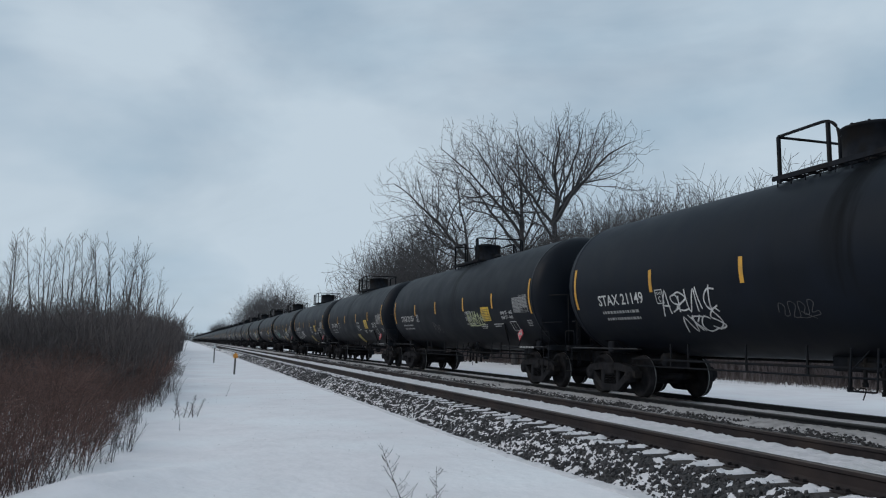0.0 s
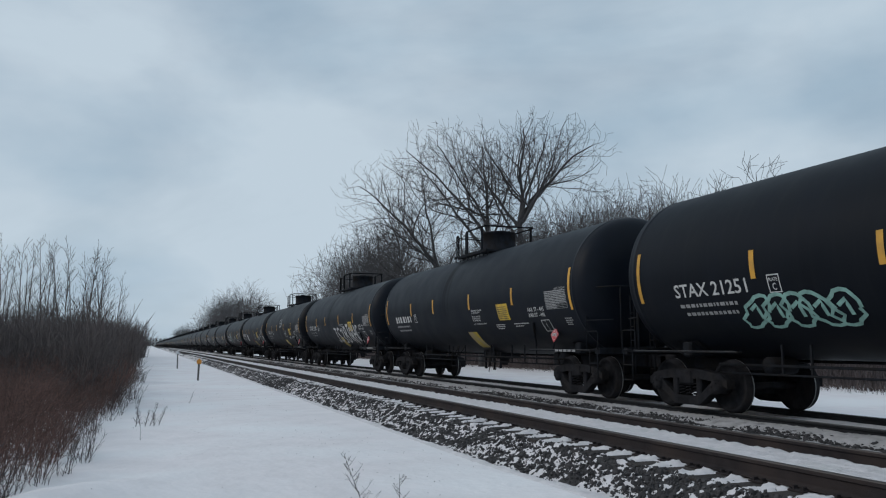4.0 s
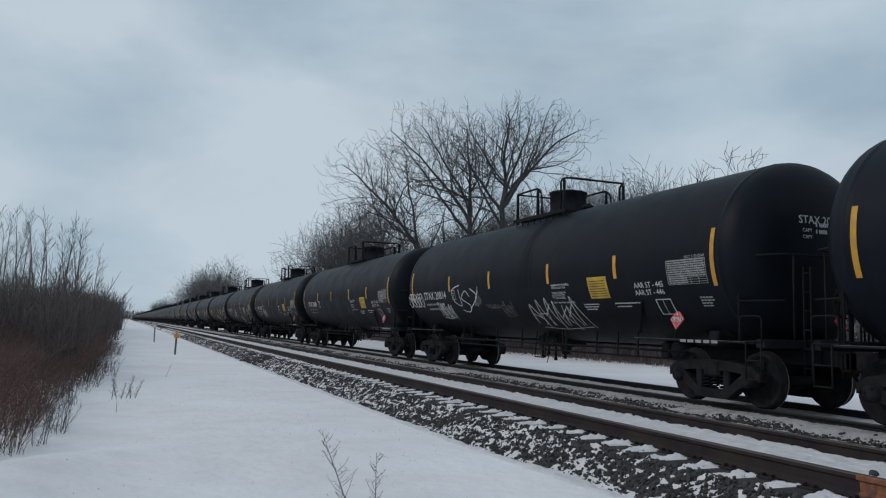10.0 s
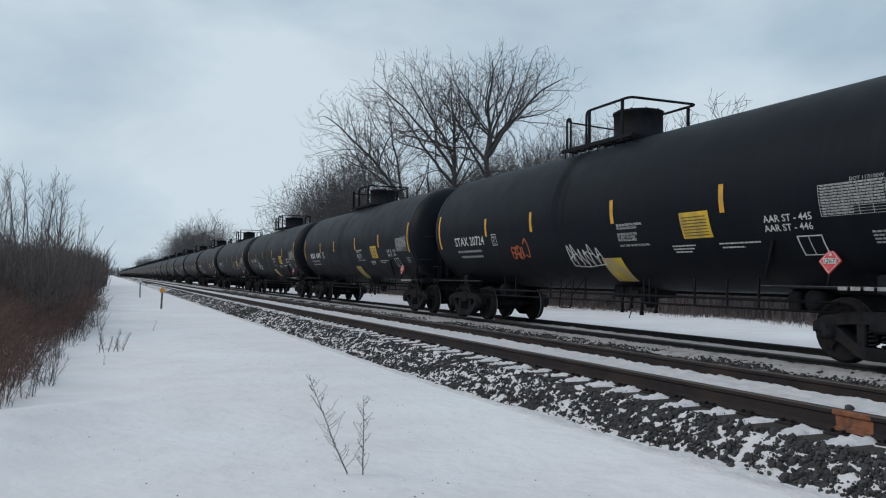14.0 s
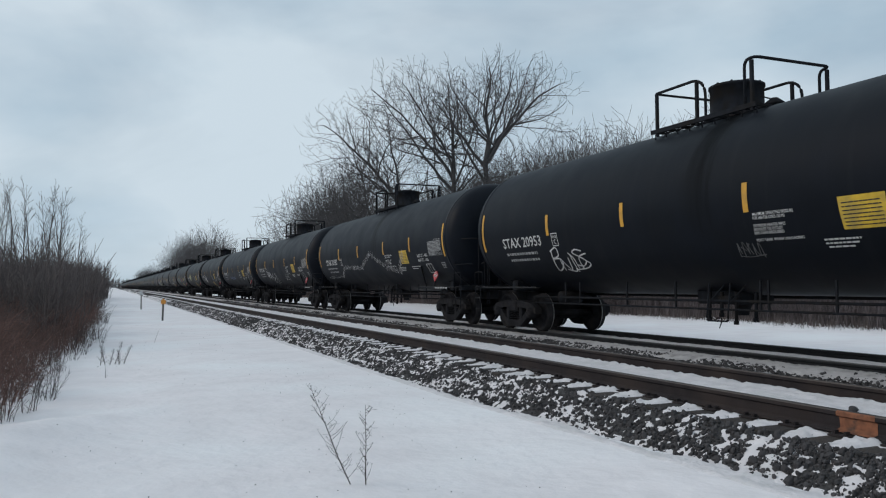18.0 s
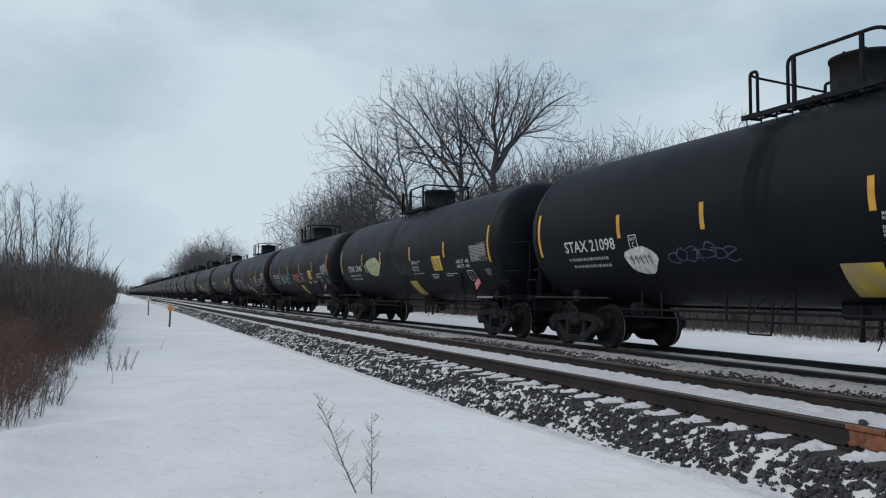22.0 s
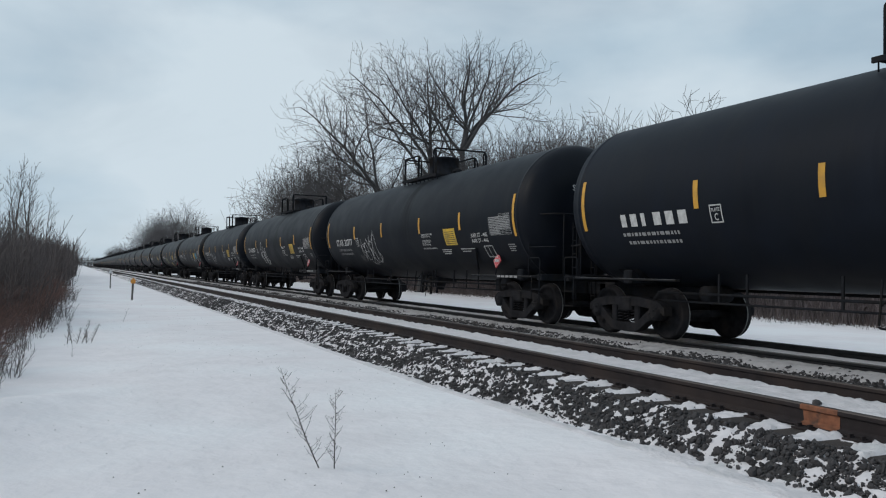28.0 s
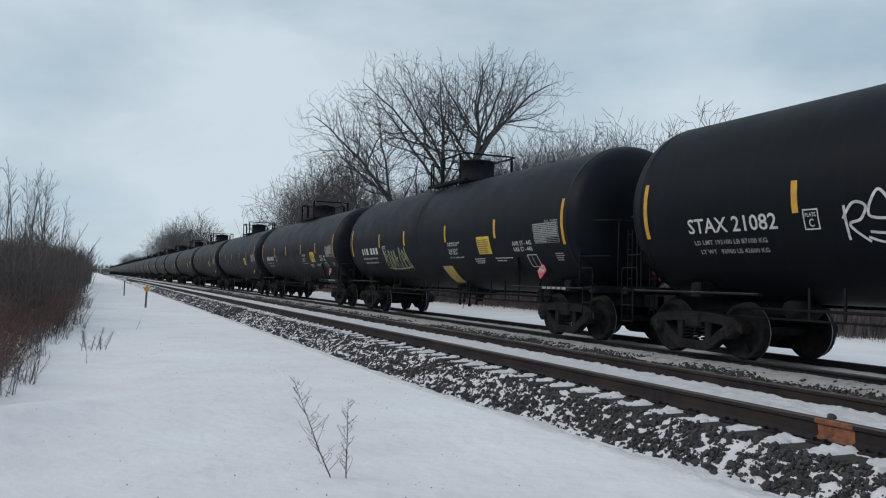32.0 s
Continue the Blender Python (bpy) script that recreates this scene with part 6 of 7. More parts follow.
VIEW_RIGHT = Vector((0.915, -0.405, 0))     # along the row of tall trees
VIEW_DEPTH = Vector((0.405, 0.915, 0))


def twigs(r, p, d, ln, rad, level, segs, wob=0.17, gap=0.52):
    """A crooked branch with side shoots set alternately at wide angles, the shoots crooked in turn."""
    n = max(2, int(ln / (0.55 if level else 0.34)))
    start, sign, since = rad, r.choice((-1, 1)), gap * 0.5
    for i in range(n):
        t = (i + 1) / n
        d = (d + Vector((r.gauss(0, wob), r.gauss(0, wob), r.gauss(0.02, wob)))).normalized()
        q = p + d * ln / n
        r2 = start * (1 - 0.72 * t)
        segs.append((*p, *q, rad, r2))
        since += ln / n
        if level > 0 and since > gap * r.uniform(0.6, 1.3):
            since = 0.0
            side = d.cross(Vector((r.gauss(0, 1), r.gauss(0, 1), r.gauss(0, 0.6)))).normalized() * sign
            sign = -sign
            a = r.uniform(0.55, 1.15)
            nd = (d * math.cos(a) + side * math.sin(a) + Vector((0, 0, 0.16))).normalized()
            twigs(r, q, nd, (ln * (1.05 - t) * r.uniform(0.4, 0.85) + 0.6) if level > 1 else r.uniform(0.4, 1.1), max(r2 * 0.62, 0.006), level - 1, segs, wob * 1.1, gap * 0.66)
        p, rad = q, r2


def spreading_tree(seed, height, trunk_r, limbs, first=0.33, lean=0.0, level=2, min_r=0.0125, gap=0.58, crook=0.15):
    """A tall bare tree. Each limb leaves the trunk at a height share; its tilt along the row goes from one angle to another as it arches."""
    r = random.Random(seed)
    segs = []
    pts = [Vector((0, 0, -0.3))]
    d = (Vector((0, 0, 1)) + VIEW_RIGHT * lean).normalized()
    for i in range(6):
        pts.append(pts[-1] + d * height * first / 6)
        d = (d + Vector((r.gauss(0, 0.03), r.gauss(0, 0.03), 0))).normalized()
        segs.append((*pts[-2], *pts[-1], trunk_r * (1.4 if i == 0 else 1 - 0.05 * i), trunk_r * (1 - 0.05 * (i + 1))))
    for at, tilt0, tilt1, depth, share, thick in limbs:
        k = min(at / first, 0.999) * 6
        p = pts[int(k)].lerp(pts[min(int(k) + 1, 6)], k - int(k))
        ln = height * share
        n = max(4, int(ln / 0.8))
        rad = start = trunk_r * thick
        sign, since, w1, w2 = 1, 0.0, 0.0, 0.0
        for i in range(n):
            t = (i + 1) / n
            w1, w2 = 0.6 * w1 + r.gauss(0, 43 * crook), 0.6 * w2 + r.gauss(0, 43 * crook)
            tilt = radians(tilt0 + (tilt1 - tilt0) * t + w1)
            d = (Vector((0, 0, math.cos(tilt))) + VIEW_RIGHT * math.sin(tilt) + VIEW_DEPTH * math.sin(radians(depth + w2))).normalized()
            q = p + d * ln / n
            r2 = start * (1 - 0.76 * t)
            segs.append((*p, *q, rad, r2))
            since += ln / n
            if t > 0.14 and since > gap * r.uniform(0.5, 1.1):
                since, sign = 0.0, -sign
                a = radians(r.uniform(28, 62)) * sign
                side = (VIEW_DEPTH * r.uniform(-0.8, 0.8) + d.cross(VIEW_DEPTH).normalized() * -1).normalized()
                nd = (d * math.cos(a) + side * math.sin(a) + Vector((0, 0, 0.1))).normalized()
                twigs(r, q, nd, (ln * (1.0 - t) * r.uniform(0.45, 0.95) + height * 0.055 * r.uniform(0.8, 1.6)), max(r2 * r.uniform(0.4, 0.65), 0.016), level, segs, crook)
            p, rad = q, r2
    k = height / max(s[5] for s in segs)
    segs = [tuple(c * k for c in s[:6]) + (max(s[6], min_r), max(s[7], min_r * 0.75)) for s in segs]
    return stick_mesh("trunk", [s for s in segs if s[6] > 0.05], BARK, 6), stick_mesh("crown", [s for s in segs if s[6] <= 0.05], TWIG, 3)


def leader_tree(seed, height, trunk_r, twig, reach=0.13, min_r=0.010, bare=0.25, stems=1, tilt=0.6):
    """A slender young tree: a straight leader with short side branches that rise at a sharp angle."""
    r = random.Random(seed)
    segs = []
    for s in range(stems):
        wide = 0.5 * (stems > 1)
        p = Vector((r.uniform(-wide, wide), r.uniform(-wide, wide), -0.2))
        d = Vector((r.gauss(0, 0.03 + 0.2 * wide), r.gauss(0, 0.03 + 0.2 * wide), 1)).normalized()
        tall, rad, n = height * (r.uniform(0.7, 1.0) if s else 1.0), trunk_r, 26
        for i in range(n):
            t = (i + 1) / n
            d = (d + Vector((r.gauss(0, 0.028), r.gauss(0, 0.028), 0.02))).normalized()
            q = p + d * tall / n
            r2 = trunk_r * (1 - 0.88 * t)
            segs.append((*p, *q, rad, r2))
            if t > bare and r.random() < 0.85:
                a = r.uniform(0, 6.28)
                tl = tilt * r.uniform(0.7, 1.3)
                nd = Vector((math.cos(a) * math.sin(tl), math.sin(a) * math.sin(tl), math.cos(tl)))
                branch(r, q, nd, tall * reach * (1.25 - t) * r.uniform(0.6, 1.3) + 0.3, max(r2 * 0.45, 0.006), 1, segs, 0.5, 0.06, 0.06, 0.35, 0.3, 0.2, 0.75)
            p, rad = q, r2
    k = height / max(s[5] for s in segs)
    segs = [tuple(c * k for c in s[:6]) + (max(s[6], min_r), max(s[7], min_r * 0.7)) for s in segs]
    return stick_mesh("trunk", [s for s in segs if s[6] > 0.03], twig, 5), stick_mesh("crown", [s for s in segs if s[6] <= 0.03], twig, 3)


def plant_tree(meshes, m, label, group=""):
    tree = tagged(new("tree"), label, "tree", group)
    part("trunk", meshes[0], None, tree)
    part("crown", meshes[1], None, tree)
    tree.matrix_basis = m
    return tree


def build_trees():
    # the tall broad-crowned trees over the train; limbs: height share, first and last tilt, depth, length share, thickness
    tall = (
        (11, 21.0, 0.30, 27.2, 55.2, 0.03, 0.64, ((0.64, 2, 4, 6, 0.42, 0.66), (0.62, 32, 50, -8, 0.45, 0.56), (0.635, 22, 32, 14, 0.42, 0.52), (0.63, 12, 22, -12, 0.40, 0.46), (0.60, -26, -30, 10, 0.38, 0.54), (0.53, -22, -20, -12, 0.42, 0.40), (0.55, 66, 74, 8, 0.15, 0.24), (0.50, -60, -50, 0, 0.14, 0.22))),
        (23, 20.6, 0.27, 26.0, 60.2, 0.0, 0.56, ((0.56, -4, -6, 8, 0.42, 0.62), (0.54, -30, -52, -8, 0.54, 0.60), (0.50, -40, -40, 8, 0.50, 0.54), (0.56, -16, -34, -14, 0.46, 0.50), (0.47, 40, 30, 0, 0.24, 0.34))),
        (29, 19.6, 0.23, 26.6, 59.6, 0.02, 0.60, ((0.60, 2, -8, 6, 0.38, 0.66), (0.56, 30, 10, -8, 0.32, 0.50), (0.52, 44, 30, 8, 0.26, 0.34), (0.50, -30, -20, 10, 0.24, 0.3))),
        (31, 20.7, 0.29, 26.8, 67.0, -0.20, 0.46, ((0.46, -22, -46, 0, 0.56, 0.66), (0.46, -6, -22, 10, 0.50, 0.52), (0.42, -40, -74, -8, 0.40, 0.48), (0.38, 16, 24, 0, 0.34, 0.36), (0.36, -56, -70, 8, 0.36, 0.32))),
        (33, 14.5, 0.13, 27.0, 66.5, 0.0, 0.78, ((0.78, -4, 6, 0, 0.22, 0.7), (0.70, -40, -30, 8, 0.12, 0.34), (0.62, 44, 36, -8, 0.12, 0.3))),
        (37, 19.0, 0.25, 27.0, 80.0, -0.12, 0.40, ((0.40, -6, -16, 0, 0.56, 0.62), (0.38, -30, -52, 10, 0.52, 0.52), (0.36, 20, 30, -10, 0.40, 0.46), (0.32, -50, -74, 0, 0.44, 0.42))),
        (41, 18.4, 0.24, 27.5, 93.0, -0.04, 0.30, ((0.30, -2, -8, 0, 0.64, 0.62), (0.28, -26, -44, 10, 0.54, 0.52), (0.28, 26, 38, -10, 0.48, 0.5), (0.22, -46, -64, 0, 0.42, 0.4))))
    for seed, h, tr, x, y, lean, first, limbs in tall:
        plant_tree(spreading_tree(seed, h, tr, limbs, first, lean), pose(x, y, -0.1), "tall bare deciduous tree with spreading grey limbs", "tall trees beyond the railway")
    # dense bare trees along the line, receding
    r = random.Random(21)
    kinds = []
    for i in range(6):
        limbs = []
        for q in range(12):
            a = r.uniform(-34, 34)
            limbs.append((r.uniform(0.05, 0.22), a, a * r.uniform(0.5, 1.5), r.uniform(-38, 38), r.uniform(0.5, 0.82), r.uniform(0.4, 0.6)))
        kinds.append(spreading_tree(50 + i, 10.0, 0.11, limbs, 0.22, 0.0, 2, 0.012, 0.42, 0.085))
    # more open ones for the far clumps
    for i in range(3):
        limbs = []
        for q in range(9):
            a = r.uniform(-38, 38)
            limbs.append((r.uniform(0.10, 0.36), a, a * r.uniform(0.6, 1.3), r.uniform(-30, 30), r.uniform(0.4, 0.66), r.uniform(0.4, 0.65)))
        kinds.append(spreading_tree(60 + i, 10.0, 0.12, limbs, 0.36, 0.0, 2, 0.013, 0.55, 0.10))
    spots = [(28.5 + r.uniform(-2.0, 4), 74 + i * 5.4, r.uniform(12.5, 15) if i < 4 else r.uniform(17.5, 20.5) - max(0, i - 9) * 0.9) for i in range(12)]
    spots += [(28 + r.uniform(-1.5, 2), 150 + i * 7, r.uniform(7, 9.5)) for i in range(9)]
    spots += [(27 + r.uniform(-1, 2), 222 + i * 11, r.uniform(17, 19) if i < 2 else r.uniform(21, 24)) for i in range(11)]
    spots += [(28 + r.uniform(-2, 4), 355 + i * 25, r.uniform(21, 25) if i < 5 else r.uniform(11, 14)) for i in range(14)]
    spots += [(29 + r.uniform(-2, 6), 740 + i * 35, r.uniform(21, 25)) for i in range(9)]
    spots += [(30 + r.uniform(-2, 3), 33.5 + i * 0.9, r.uniform(8.6, 9.8) if i < 4 else r.uniform(11.0, 12.3) if i < 10 else r.uniform(11.6, 13.2)) for i in range(46)]
    for x, y, h in spots:
        t = plant_tree(kinds[r.randrange(6) if y < 200 else 6 + r.randrange(3)], pose(x, y, -0.1, 0, 0, r.uniform(0, 360)), "bare grey-brown tree in a dense row", "trees beyond the railway")
        s = h / 10.0
        t.scale = (s * r.uniform(0.75, 0.95), s * r.uniform(0.75, 0.95), s)
    thin = [leader_tree(70 + i, 10.0, 0.07, TWIG, 0.16, 0.009, 0.3) for i in range(3)]
    for x, y, h in ((31, 43, 11.3), (33, 41.5, 11.8), (31, 39.5, 11.2), (32.5, 43.5, 12), (34, 46, 12.0), (30, 36, 9.6), (27.5, 25, 8.5), (30, 21, 9.0), (29, 16, 8.0)):
        t = plant_tree(thin[r.randrange(3)], pose(x, y, -0.1, 0, 0, r.uniform(0, 360)), "slender bare young tree", "young trees beyond the railway")
        t.scale = (h / 10 * 0.94,) * 3
    # one open-crowned tree past the end of the row
    lone = spreading_tree(88, 11.9, 0.10, ((0.72, -8, 4, 0, 0.28, 0.7), (0.70, 30, 52, 8, 0.26, 0.6), (0.66, -34, -50, -8, 0.24, 0.55), (0.60, 50, 40, 6, 0.14, 0.4), (0.62, -60, -40, 0, 0.12, 0.4)), 0.72, 0.02, 2, 0.013, 0.6)
    plant_tree(lone, pose(30.0, 32.2, -0.1), "slender bare tree with an open forked crown", "young trees beyond the railway")
    # saplings over the thicket
    sap = [leader_tree(90 + i, 10.5, 0.085, PALE_TWIG, 0.15 + 0.02 * i, 0.015, 0.30) for i in range(5)]
    xs = [-14.4, -13.6, -13.2, -12.3, -11.7, -11.2, -10.5, -10.1, -9.6, -7.6, -7.3, -7.0, -6.4, -5.7, -5.3, -5.0, -4.2, -3.6, -3.1, -2.6, -12.8, -10.8, -9.2, -6.7, -4.7, -15.2, -16, -16.7, -17.5, -19, -8.5]
    for i, x in enumerate(xs):
        y = 76 + r.uniform(-5, 8)
        t = plant_tree(sap[i % 5], pose(x, y, 0, 0, 0, r.uniform(0, 360)), "slender pale bare sapling above the thicket", "saplings beside the path")
        h = 1.65 + y * (0.125 + r.uniform(-0.022, 0.004) - (0.035 if x > -3.3 else 0.01 if x > -4.5 else 0))
        t.scale = (h / 10.5,) * 3
    # low broad saplings between them
    low = [leader_tree(120 + i, 6.0, 0.05, PALE_TWIG, 0.2, 0.013, 0.12, 3, 0.7) for i in range(3)]
    for i in range(36):
        y = r.uniform(60, 100)
        t = plant_tree(low[i % 3], pose(-3.4 - 17 * r.random(), y, 0, 0, 0, r.uniform(0, 360)), "low many-stemmed bare sapling in the thicket", "saplings beside the path")
        h = 1.65 + y * r.uniform(0.03, 0.062)
        t.scale = (h / 6,) * 3


def shrub_mesh(seed, mat, stems=34, h=1.0, w=0.5, name="bush"):
    """A thicket bush: many upright stems with side twigs, one metre tall."""
    r = random.Random(seed)
    segs = []
    for _ in range(stems):
        a, rr = r.uniform(0, 6.28), w * 0.45 * math.sqrt(r.random())
        p = Vector((rr * math.cos(a), rr * math.sin(a), -0.04))
        d = Vector((math.cos(a) * r.uniform(0, 0.4), math.sin(a) * r.uniform(0, 0.4), 1)).normalized()
        ln = h * r.uniform(0.6, 1.0)
        q = p
        for i in range(4):
            d = (d + Vector((r.gauss(0, 0.09), r.gauss(0, 0.09), 0))).normalized()
            q2 = q + d * ln / 4
            segs.append((*q, *q2, 0.008 * (1 - i / 5), 0.008 * (1 - (i + 1) / 5)))
            for _k in range(3):
                b = q.lerp(q2, r.random())
                e = b + (d + Vector((r.gauss(0, 0.6), r.gauss(0, 0.6), r.gauss(0.2, 0.2)))).normalized() * ln * r.uniform(0.10, 0.28)
                segs.append((*b, *e, 0.0045, 0.002))
            q = q2
    return stick_mesh(name, segs, mat)


def brush_edge(y):
    """Where the brush begins beside the path."""
    return -1.15 - 0.25 * math.sin(y * 0.45) + 0.012 * min(y, 45) - 0.32 * max(0.0, min(1.0, (16 - y) / 4)) - (0.35 if y < 11 else 0) - max(0, 9 - y) * 0.25


def build_brush():
    r = random.Random(12)
    # red-brown dead grass and weeds in front
    segs = []
    while len(segs) < 96000:
        y = 6.3 + 36 * r.random() ** 1.5
        x = brush_edge(y) - 0.05 - 9 * r.random() ** 1.5
        dense = noise.noise((x * 0.9, y * 0.6, 2.0))
        if dense < r.uniform(-0.8, 0.15):
            continue
        inner = brush_edge(y) - x
        if inner < 0.7 and r.random() > 0.25 + inner:
            continue
        h = r.uniform(0.5, 1.0) * (1.15 + 0.45 * dense) * min(1, 0.5 + inner * 0.5) * (1.0 + 0.25 * min(1, max(0, (y - 14) / 10)))
        lx, ly = r.gauss(0, 0.36) * h + (0.12 if inner < 0.6 else 0), r.gauss(0, 0.36) * h
        mx, my, mz = x + lx * 0.35 + r.gauss(0, 0.02), y + ly * 0.35, h * 0.55
        rad = 0.0042 + y * 0.00006
        segs.append((x, y, -0.05, mx, my, mz, rad, rad * 0.8))
        segs.append((mx, my, mz, x + lx, y + ly, h, rad * 0.8, rad * 0.35))
        for _ in range(5):
            t = r.uniform(0.3, 1.0)
            bx, by, bz = x + lx * t, y + ly * t, h * t
            segs.append((bx, by, bz, bx + r.gauss(0, 0.14), by + r.gauss(0, 0.14), bz + r.uniform(-0.05, 0.16), rad * 0.55, rad * 0.25))
    tagged(new("dead_grass", stick_mesh("dead_grass", segs, RED_GRASS)), "dense reddish-brown dead grass and weeds standing in snow", "dead grass", kind="stuff")
    # shrubs of the thicket, ragged at its edge
    kinds = [shrub_mesh(200 + i, SHRUB, 40, 1.0, 0.9) for i in range(5)]
    for i in range(240):
        y = 23 + 105 * r.random() ** 1.2
        x = min(brush_edge(y), -0.6) - 0.95 - (3 + y * 0.22) * r.random() ** 1.4
        s = tagged(new("shrub"), "dark bare shrub in a dense thicket", "shrub", "shrubs of the thicket")
        part("bush", kinds[i % 5], None, s)
        h = (r.uniform(0.9, 2.2) + min(y, 110) * 0.026) * (1 + 0.3 * noise.noise((x * 0.5, y * 0.2, 11.0)))
        s.matrix_basis = pose(x, y, 0.05, 0, 0, r.uniform(0, 360)) @ Matrix.Diagonal((h * r.uniform(0.6, 0.95), h * r.uniform(0.6, 0.95), h, 1))
    edge = [shrub_mesh(230 + i, SHRUB, 7, 1.0, 0.5) for i in range(3)]
    for i in range(34):
        y = 8 + 40 * (i / 34) ** 1.3 + r.uniform(-0.5, 0.5)
        s = tagged(new("shrub"), "thin leafless shrub at the snow's edge", "shrub", "shrubs at the path's edge")
        part("bush", edge[i % 3], None, s)
        h = r.uniform(0.45, 0.85)
        s.matrix_basis = pose(brush_edge(y) + r.uniform(-0.1, 0.35), y, 0.0, 0, 0, r.uniform(0, 360)) @ Matrix.Diagonal((h, h, h, 1))
    # inner thicket, too dense to count
    segs = []
    for _ in range(12000):
        y = 22 + 150 * r.random() ** 1.3
        x = min(brush_edge(y), -0.7) - 0.6 - (6 + y * 0.3) * r.random() ** 1.2
        h = (1.05 + min(y, 110) * 0.018) * r.uniform(0.7, 1.1) * (0.8 + 0.4 * noise.noise((x * 0.3, y * 0.12, 4.0)))
        lx, ly = r.gauss(0, 0.2), r.gauss(0, 0.2)
        rad = 0.007 + y * 0.00018
        segs.append((x, y, 0, x + lx, y + ly, h, rad, rad * 0.5))
        for _k in range(2):
            t = r.uniform(0.4, 0.95)
            segs.append((x + lx * t, y + ly * t, h * t, x + lx * t + r.gauss(0, 0.25), y + ly * t + r.gauss(0, 0.25), h * t + r.uniform(0.1, 0.5), rad * 0.8, rad * 0.4))
    tagged(new("thicket", stick_mesh("thicket", segs, SHRUB)), "dense dark brown leafless thicket", "thicket", kind="stuff")
    # straw and scrub beyond the railway
    segs = []
    for _ in range(13000):
        y = -10 + 150 * r.random() ** 1.2
        x = 24.6 + 4.5 * r.random() ** 0.8 + 0.9 * noise.noise((y * 0.2, 1.0, 0))
        if noise.noise((x * 0.7, y * 0.5, 7.0)) < r.uniform(-0.6, 0.25):
            continue
        h = r.uniform(0.12, 0.42) * (1 + 0.5 * noise.noise((x, y * 0.3, 1))) - 0.12
        segs.append((x, y, -0.25, x + r.gauss(0, 0.10), y + r.gauss(0, 0.10), h, 0.007, 0.003))
        segs.append((x, y, h * 0.4 - 0.1, x + r.gauss(0, 0.13), y + r.gauss(0, 0.13), h + r.uniform(-0.05, 0.08), 0.005, 0.002))
    tagged(new("straw_grass", stick_mesh("straw_grass", segs, STRAW)), "ragged strip of short brown dead grass beyond the snow", "dead grass", kind="stuff")
    segs = []
    for _ in range(30000):
        y = -12 + 260 * r.random() ** 1.3
        x = 26.0 + 8 * r.random()
        h = r.uniform(0.5, 1.7) * (1 + 0.6 * noise.noise((x * 0.3, y * 0.15, 2.0)))
        lx, ly = r.gauss(0, 0.2), r.gauss(0, 0.2)
        segs.append((x, y, -0.2, x + lx, y + ly, h, 0.018, 0.008))
        segs.append((x + lx * 0.5, y + ly * 0.5, h * 0.4, x + r.gauss(0, 0.3), y + r.gauss(0, 0.3), h * r.uniform(0.8, 1.2), 0.015, 0.006))
    for _ in range(26000):
        y = -12 + 330 * r.random() ** 1.4
        x = 27.0 + 8 * r.random()
        h = r.uniform(1.4, 3.0)
        lx, ly = r.gauss(0, 0.35), r.gauss(0, 0.35)
        segs.append((x, y, -0.2, x + lx, y + ly, h, 0.020, 0.010))
        segs.append((x + lx * 0.6, y + ly * 0.6, h * 0.6, x + lx + r.gauss(0, 0.4), y + ly + r.gauss(0, 0.4), h * r.uniform(0.8, 1.1), 0.014, 0.007))
    tagged(new("scrub", stick_mesh("scrub", segs, SCRUB)), "brown leafless scrub under the trees beyond the railway", "scrub", kind="stuff")
    # far woods closing the horizon
    segs = []
    for _ in range(15000):
        side = r.random()
        if side < 0.45:
            y = 130 + 1300 * r.random() ** 1.4
            x = -6 - y * 0.02 - (20 + 0.25 * y) * r.random()
            h = r.uniform(3, 7) + min(y, 500) * 0.006
        elif side < 0.8:
            y = 350 + 1100 * r.random()
            x = 30 + 60 * r.random()
            h = r.uniform(6, 13)
        else:
            y = 1450 + 200 * r.random()
            x = r.uniform(-300, 400)
            h = r.uniform(8, 16)
        rad = 0.03 + y * 0.00022
        lx, ly = r.gauss(0, 0.6), r.gauss(0, 0.6)
        segs.append((x, y, 0, x + lx, y + ly, h, rad, rad * 0.5))
        for _k in range(2):
            t = r.uniform(0.4, 0.9)
            segs.append((x + lx * t, y, h * t, x + lx * t + r.gauss(0, 1.1), y + r.gauss(0, 1.1), h * t + r.uniform(0.4, 2.0), rad * 0.7, rad * 0.4))
    tagged(new("far_woods", stick_mesh("far_woods", segs, FAR_WOOD)), "far hazy leafless woods along the horizon", "woods", kind="stuff")


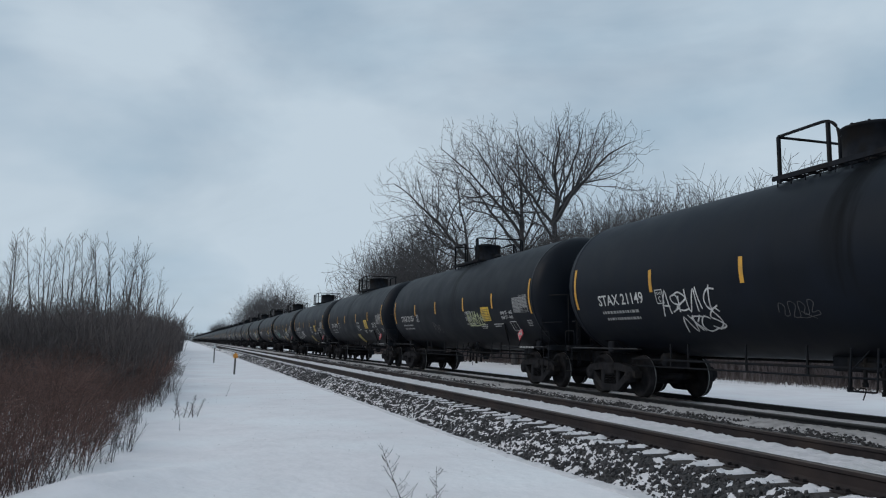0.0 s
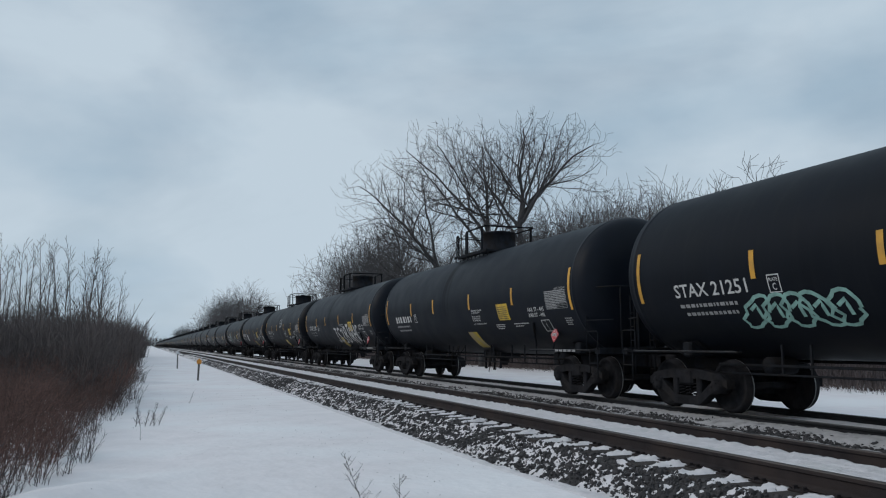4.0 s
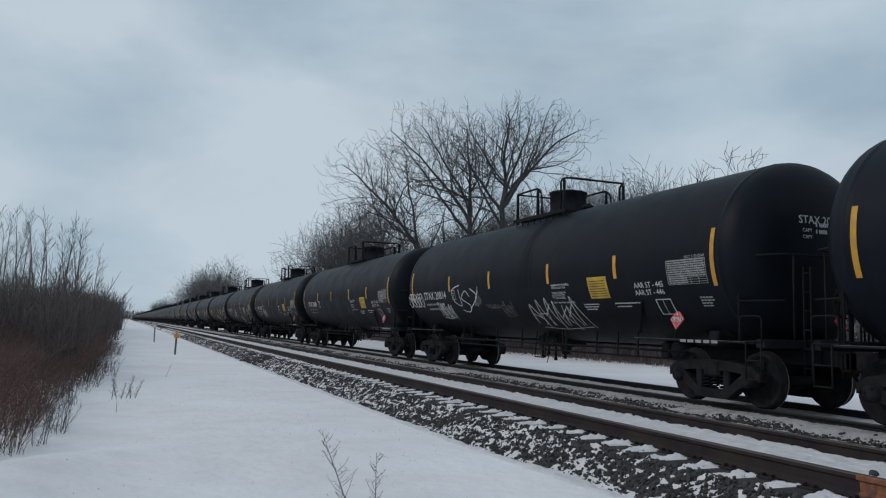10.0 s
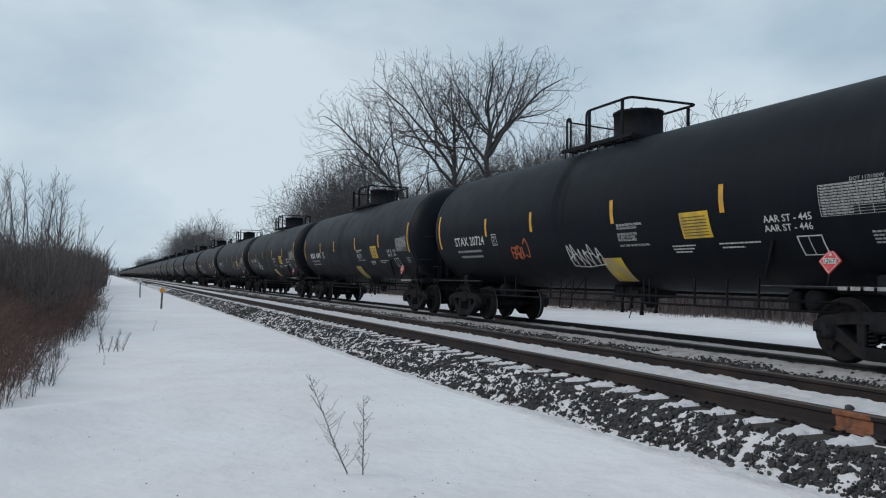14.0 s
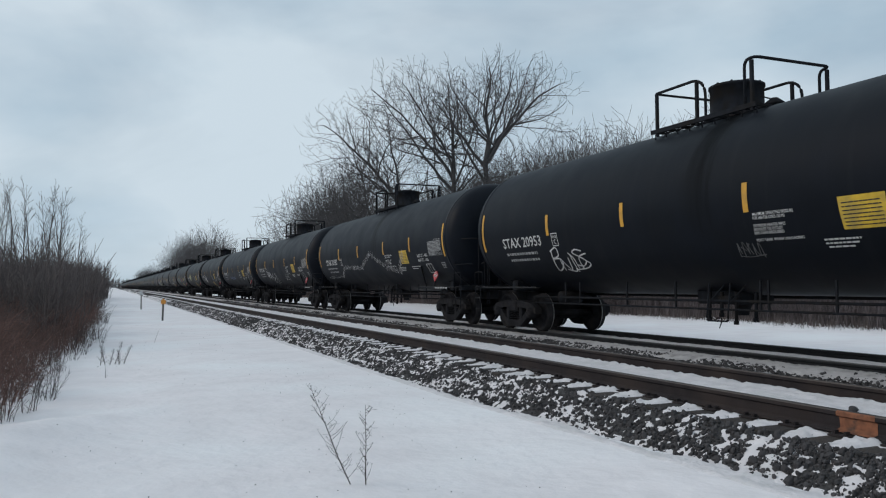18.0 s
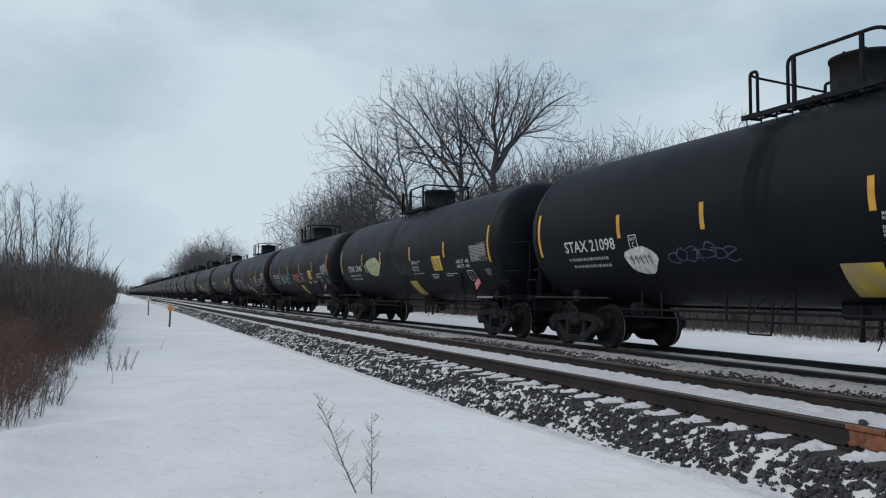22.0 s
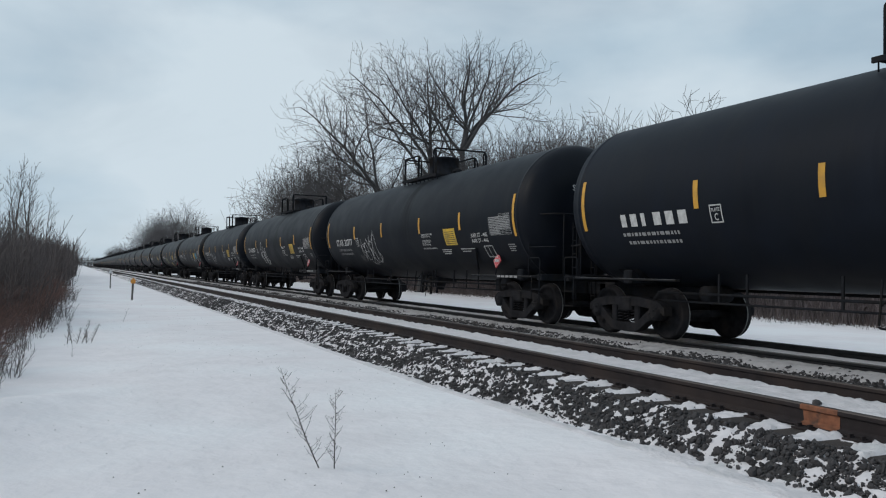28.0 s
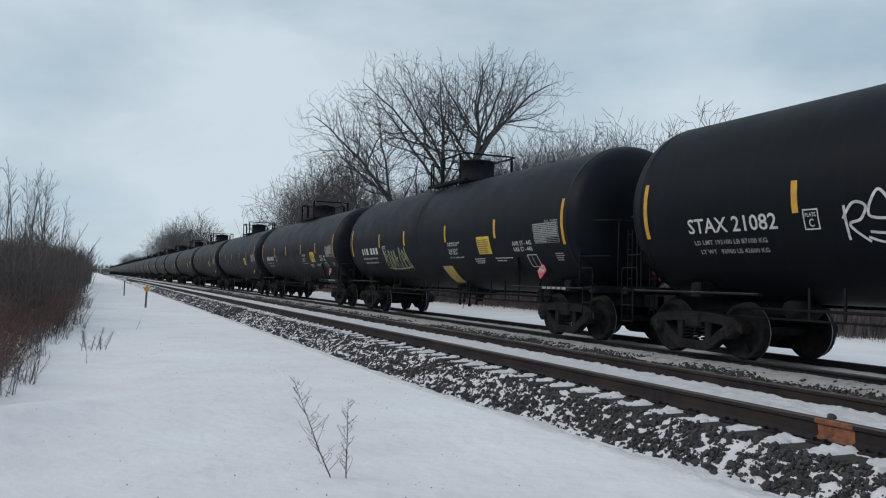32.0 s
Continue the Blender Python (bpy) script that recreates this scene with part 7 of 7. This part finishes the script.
def weed(x, y, h, lean, seed, branches, label, stout=1.0):
    r = random.Random(seed)
    p = Vector((0, 0, -0.03))
    n = 9
    d = Vector((lean[0], lean[1], 1)).normalized()
    pts = [p]
    for i in range(n):
        d = (d + Vector((r.gauss(0, 0.03), r.gauss(0, 0.03), 0))).normalized()
        pts.append(pts[-1] + d * (h / d.z) / n)
    stalk = Geo().tube(pts, [0.0056 * stout * (1 - 0.75 * i / n) for i in range(n + 1)], 5).mesh("stalk", WEED)
    segs = []
    for k in range(branches):
        t = 0.12 + 0.86 * k / branches
        i = min(int(t * n), n - 1)
        b = pts[i].lerp(pts[i + 1], t * n - i)
        side = Vector((r.choice((-1, 1)) * r.uniform(0.5, 1), r.uniform(-0.8, 0.8), r.uniform(0.45, 1.0))).normalized()
        ln = h * r.uniform(0.10, 0.30) * (1.1 - 0.7 * t)
        m = b + side * ln * 0.5
        e = m + (side + Vector((0, 0, 0.4))).normalized() * ln * 0.5
        segs += [(*b, *m, 0.0023 * stout, 0.0018 * stout), (*m, *e, 0.0018 * stout, 0.0011 * stout)]
        for _ in range(3):
            c = b.lerp(e, r.uniform(0.3, 1))
            f = c + Vector((r.gauss(0, 0.03), r.gauss(0, 0.03), r.uniform(-0.01, 0.04))) * h
            segs.append((*c, *f, 0.0014, 0.0008))
        if r.random() < 0.5:
            c = b + Vector((r.gauss(0, 0.01), 0, 0.01))
            segs.append((*c, *(c + Vector((r.gauss(0, 0.012), r.gauss(0, 0.012), -0.02))), 0.004, 0.002))
    w = tagged(new("weed"), label, "weed", "dry weeds in the snow")
    part("stalk", stalk, None, w)
    part("branch", stick_mesh("branch", segs, WEED, 3), None, w)
    w.matrix_basis = pose(x, y, 0)
    return w


def build_small_things():
    weed(1.83, 6.16, 0.87, (-0.45, 0.0), 4, 26, "dry leaning weed stalk with fine side branches in snow")
    weed(1.92, 6.11, 0.68, (-0.02, 0.0), 8, 22, "dry upright weed stalk with withered leaves in snow")
    for i in range(6):
        weed(0.0 + 0.09 * (i - 2), 17.9 + 0.1 * (i % 2), (0.52, 0.44, 0.36, 0.50, 0.30, 0.42)[i], ((0.02, -0.22, 0.10, 0.26, -0.08, 0.34)[i], 0.0), 20 + i, 20, "thin dry weed in a small clump on the snow", 1.5)
    weed(-0.07, 15.36, 0.26, (0.0, 0), 31, 2, "short bare weed stub in the snow")
    weed(1.15, 24.0, 0.45, (0.35, 0), 32, 3, "short leaning weed stub in the snow")
    weed(-0.25, 8.9, 0.12, (-0.3, 0), 33, 1, "short broken weed stub in the snow")
    # marker posts beside the track
    g = Geo().box(-0.045, 0.045, -0.02, 0.02, -0.3, 0.78, bevel=0.01)
    post = tagged(new("marker_post"), "short marker post with an orange head in snow", "marker post")
    part("post", g, POST_GREY, post)
    g = Geo().box(-0.11, 0.11, -0.015, 0.015, 0.74, 0.94, bevel=0.01)
    part("head", g, POST_ORANGE, post, "orange marker plate", at=pose(0, -0.03, 0.03))
    part("cap", Geo().box(-0.05, 0.05, -0.03, 0.03, 0.97, 1.03, bevel=0.012), POST_ORANGE, post)
    post.matrix_basis = pose(2.3, 40.05, 0, 0, 2, 0)
    post = tagged(new("sign_post"), "thin post with a small pale sign in snow", "sign post")
    part("post", Geo().box(-0.04, 0.04, -0.03, 0.03, -0.3, 1.15, bevel=0.01), POST_GREY, post)
    part("sign", Geo().add([(-0.17, 0, 1.05), (0.17, 0, 1.05), (0.0, 0, 1.36), (-0.17, 0.02, 1.05), (0.17, 0.02, 1.05), (0.0, 0.02, 1.36)], [(0, 1, 2), (5, 4, 3), (0, 3, 4, 1), (1, 4, 5, 2), (2, 5, 3, 0)]), SIGN_WHITE, post, "pale triangular sign", at=pose(0, -0.05, 0))
    post.matrix_basis = pose(1.95, 58.9, 0)
    # a dark lump on the snow between the rails
    g = Geo().lathe_z([(-0.02, 0.042), (0.012, 0.045), (0.028, 0.028), (0.034, 0.006)], 7)
    lump = tagged(part("stone", g, STONE), "dark stone lying on the snow between rails", "stone")
    lump.matrix_basis = pose(6.45, 5.30, 0.43, 8, 5, 0)
    # crumbs of bark and soil on the snow
    r = random.Random(77)
    g = Geo()
    for _ in range(650):
        x, y = -0.8 + 5.4 * r.random() ** 0.6, 3 + 32 * r.random() ** 1.5
        s = r.uniform(0.004, 0.010)
        z = snow_z(x, y)
        g.add([(x - s, y, z), (x + s * 0.6, y + s, z), (x + s * 0.5, y - s, z), (x, y, z + s)], [(0, 1, 3), (1, 2, 3), (2, 0, 3)])
    tagged(part("crumbs", g, TIE), "scattered dark crumbs of bark and soil on snow", "crumbs", kind="stuff")
    # a road bridge far down the line
    bridge = tagged(new("road_bridge"), "distant concrete road bridge over the railway", "bridge")
    part("deck", Geo().box(-22, 40, -3, 3, 6.2, 7.3, bevel=0.1), CONCRETE, bridge)
    for x in (-14, -1.5, 14, 26):
        part("pier", Geo().box(x - 0.6, x + 0.6, -2.5, 2.5, -0.2, 6.2, bevel=0.1), CONCRETE, bridge)
    bridge.matrix_basis = pose(-6, 1250, 0)


build_ground()
build_ballast()
build_track_snow()
build_stones()
build_tracks()
build_train()
build_trees()
build_brush()
build_small_things()
motions()
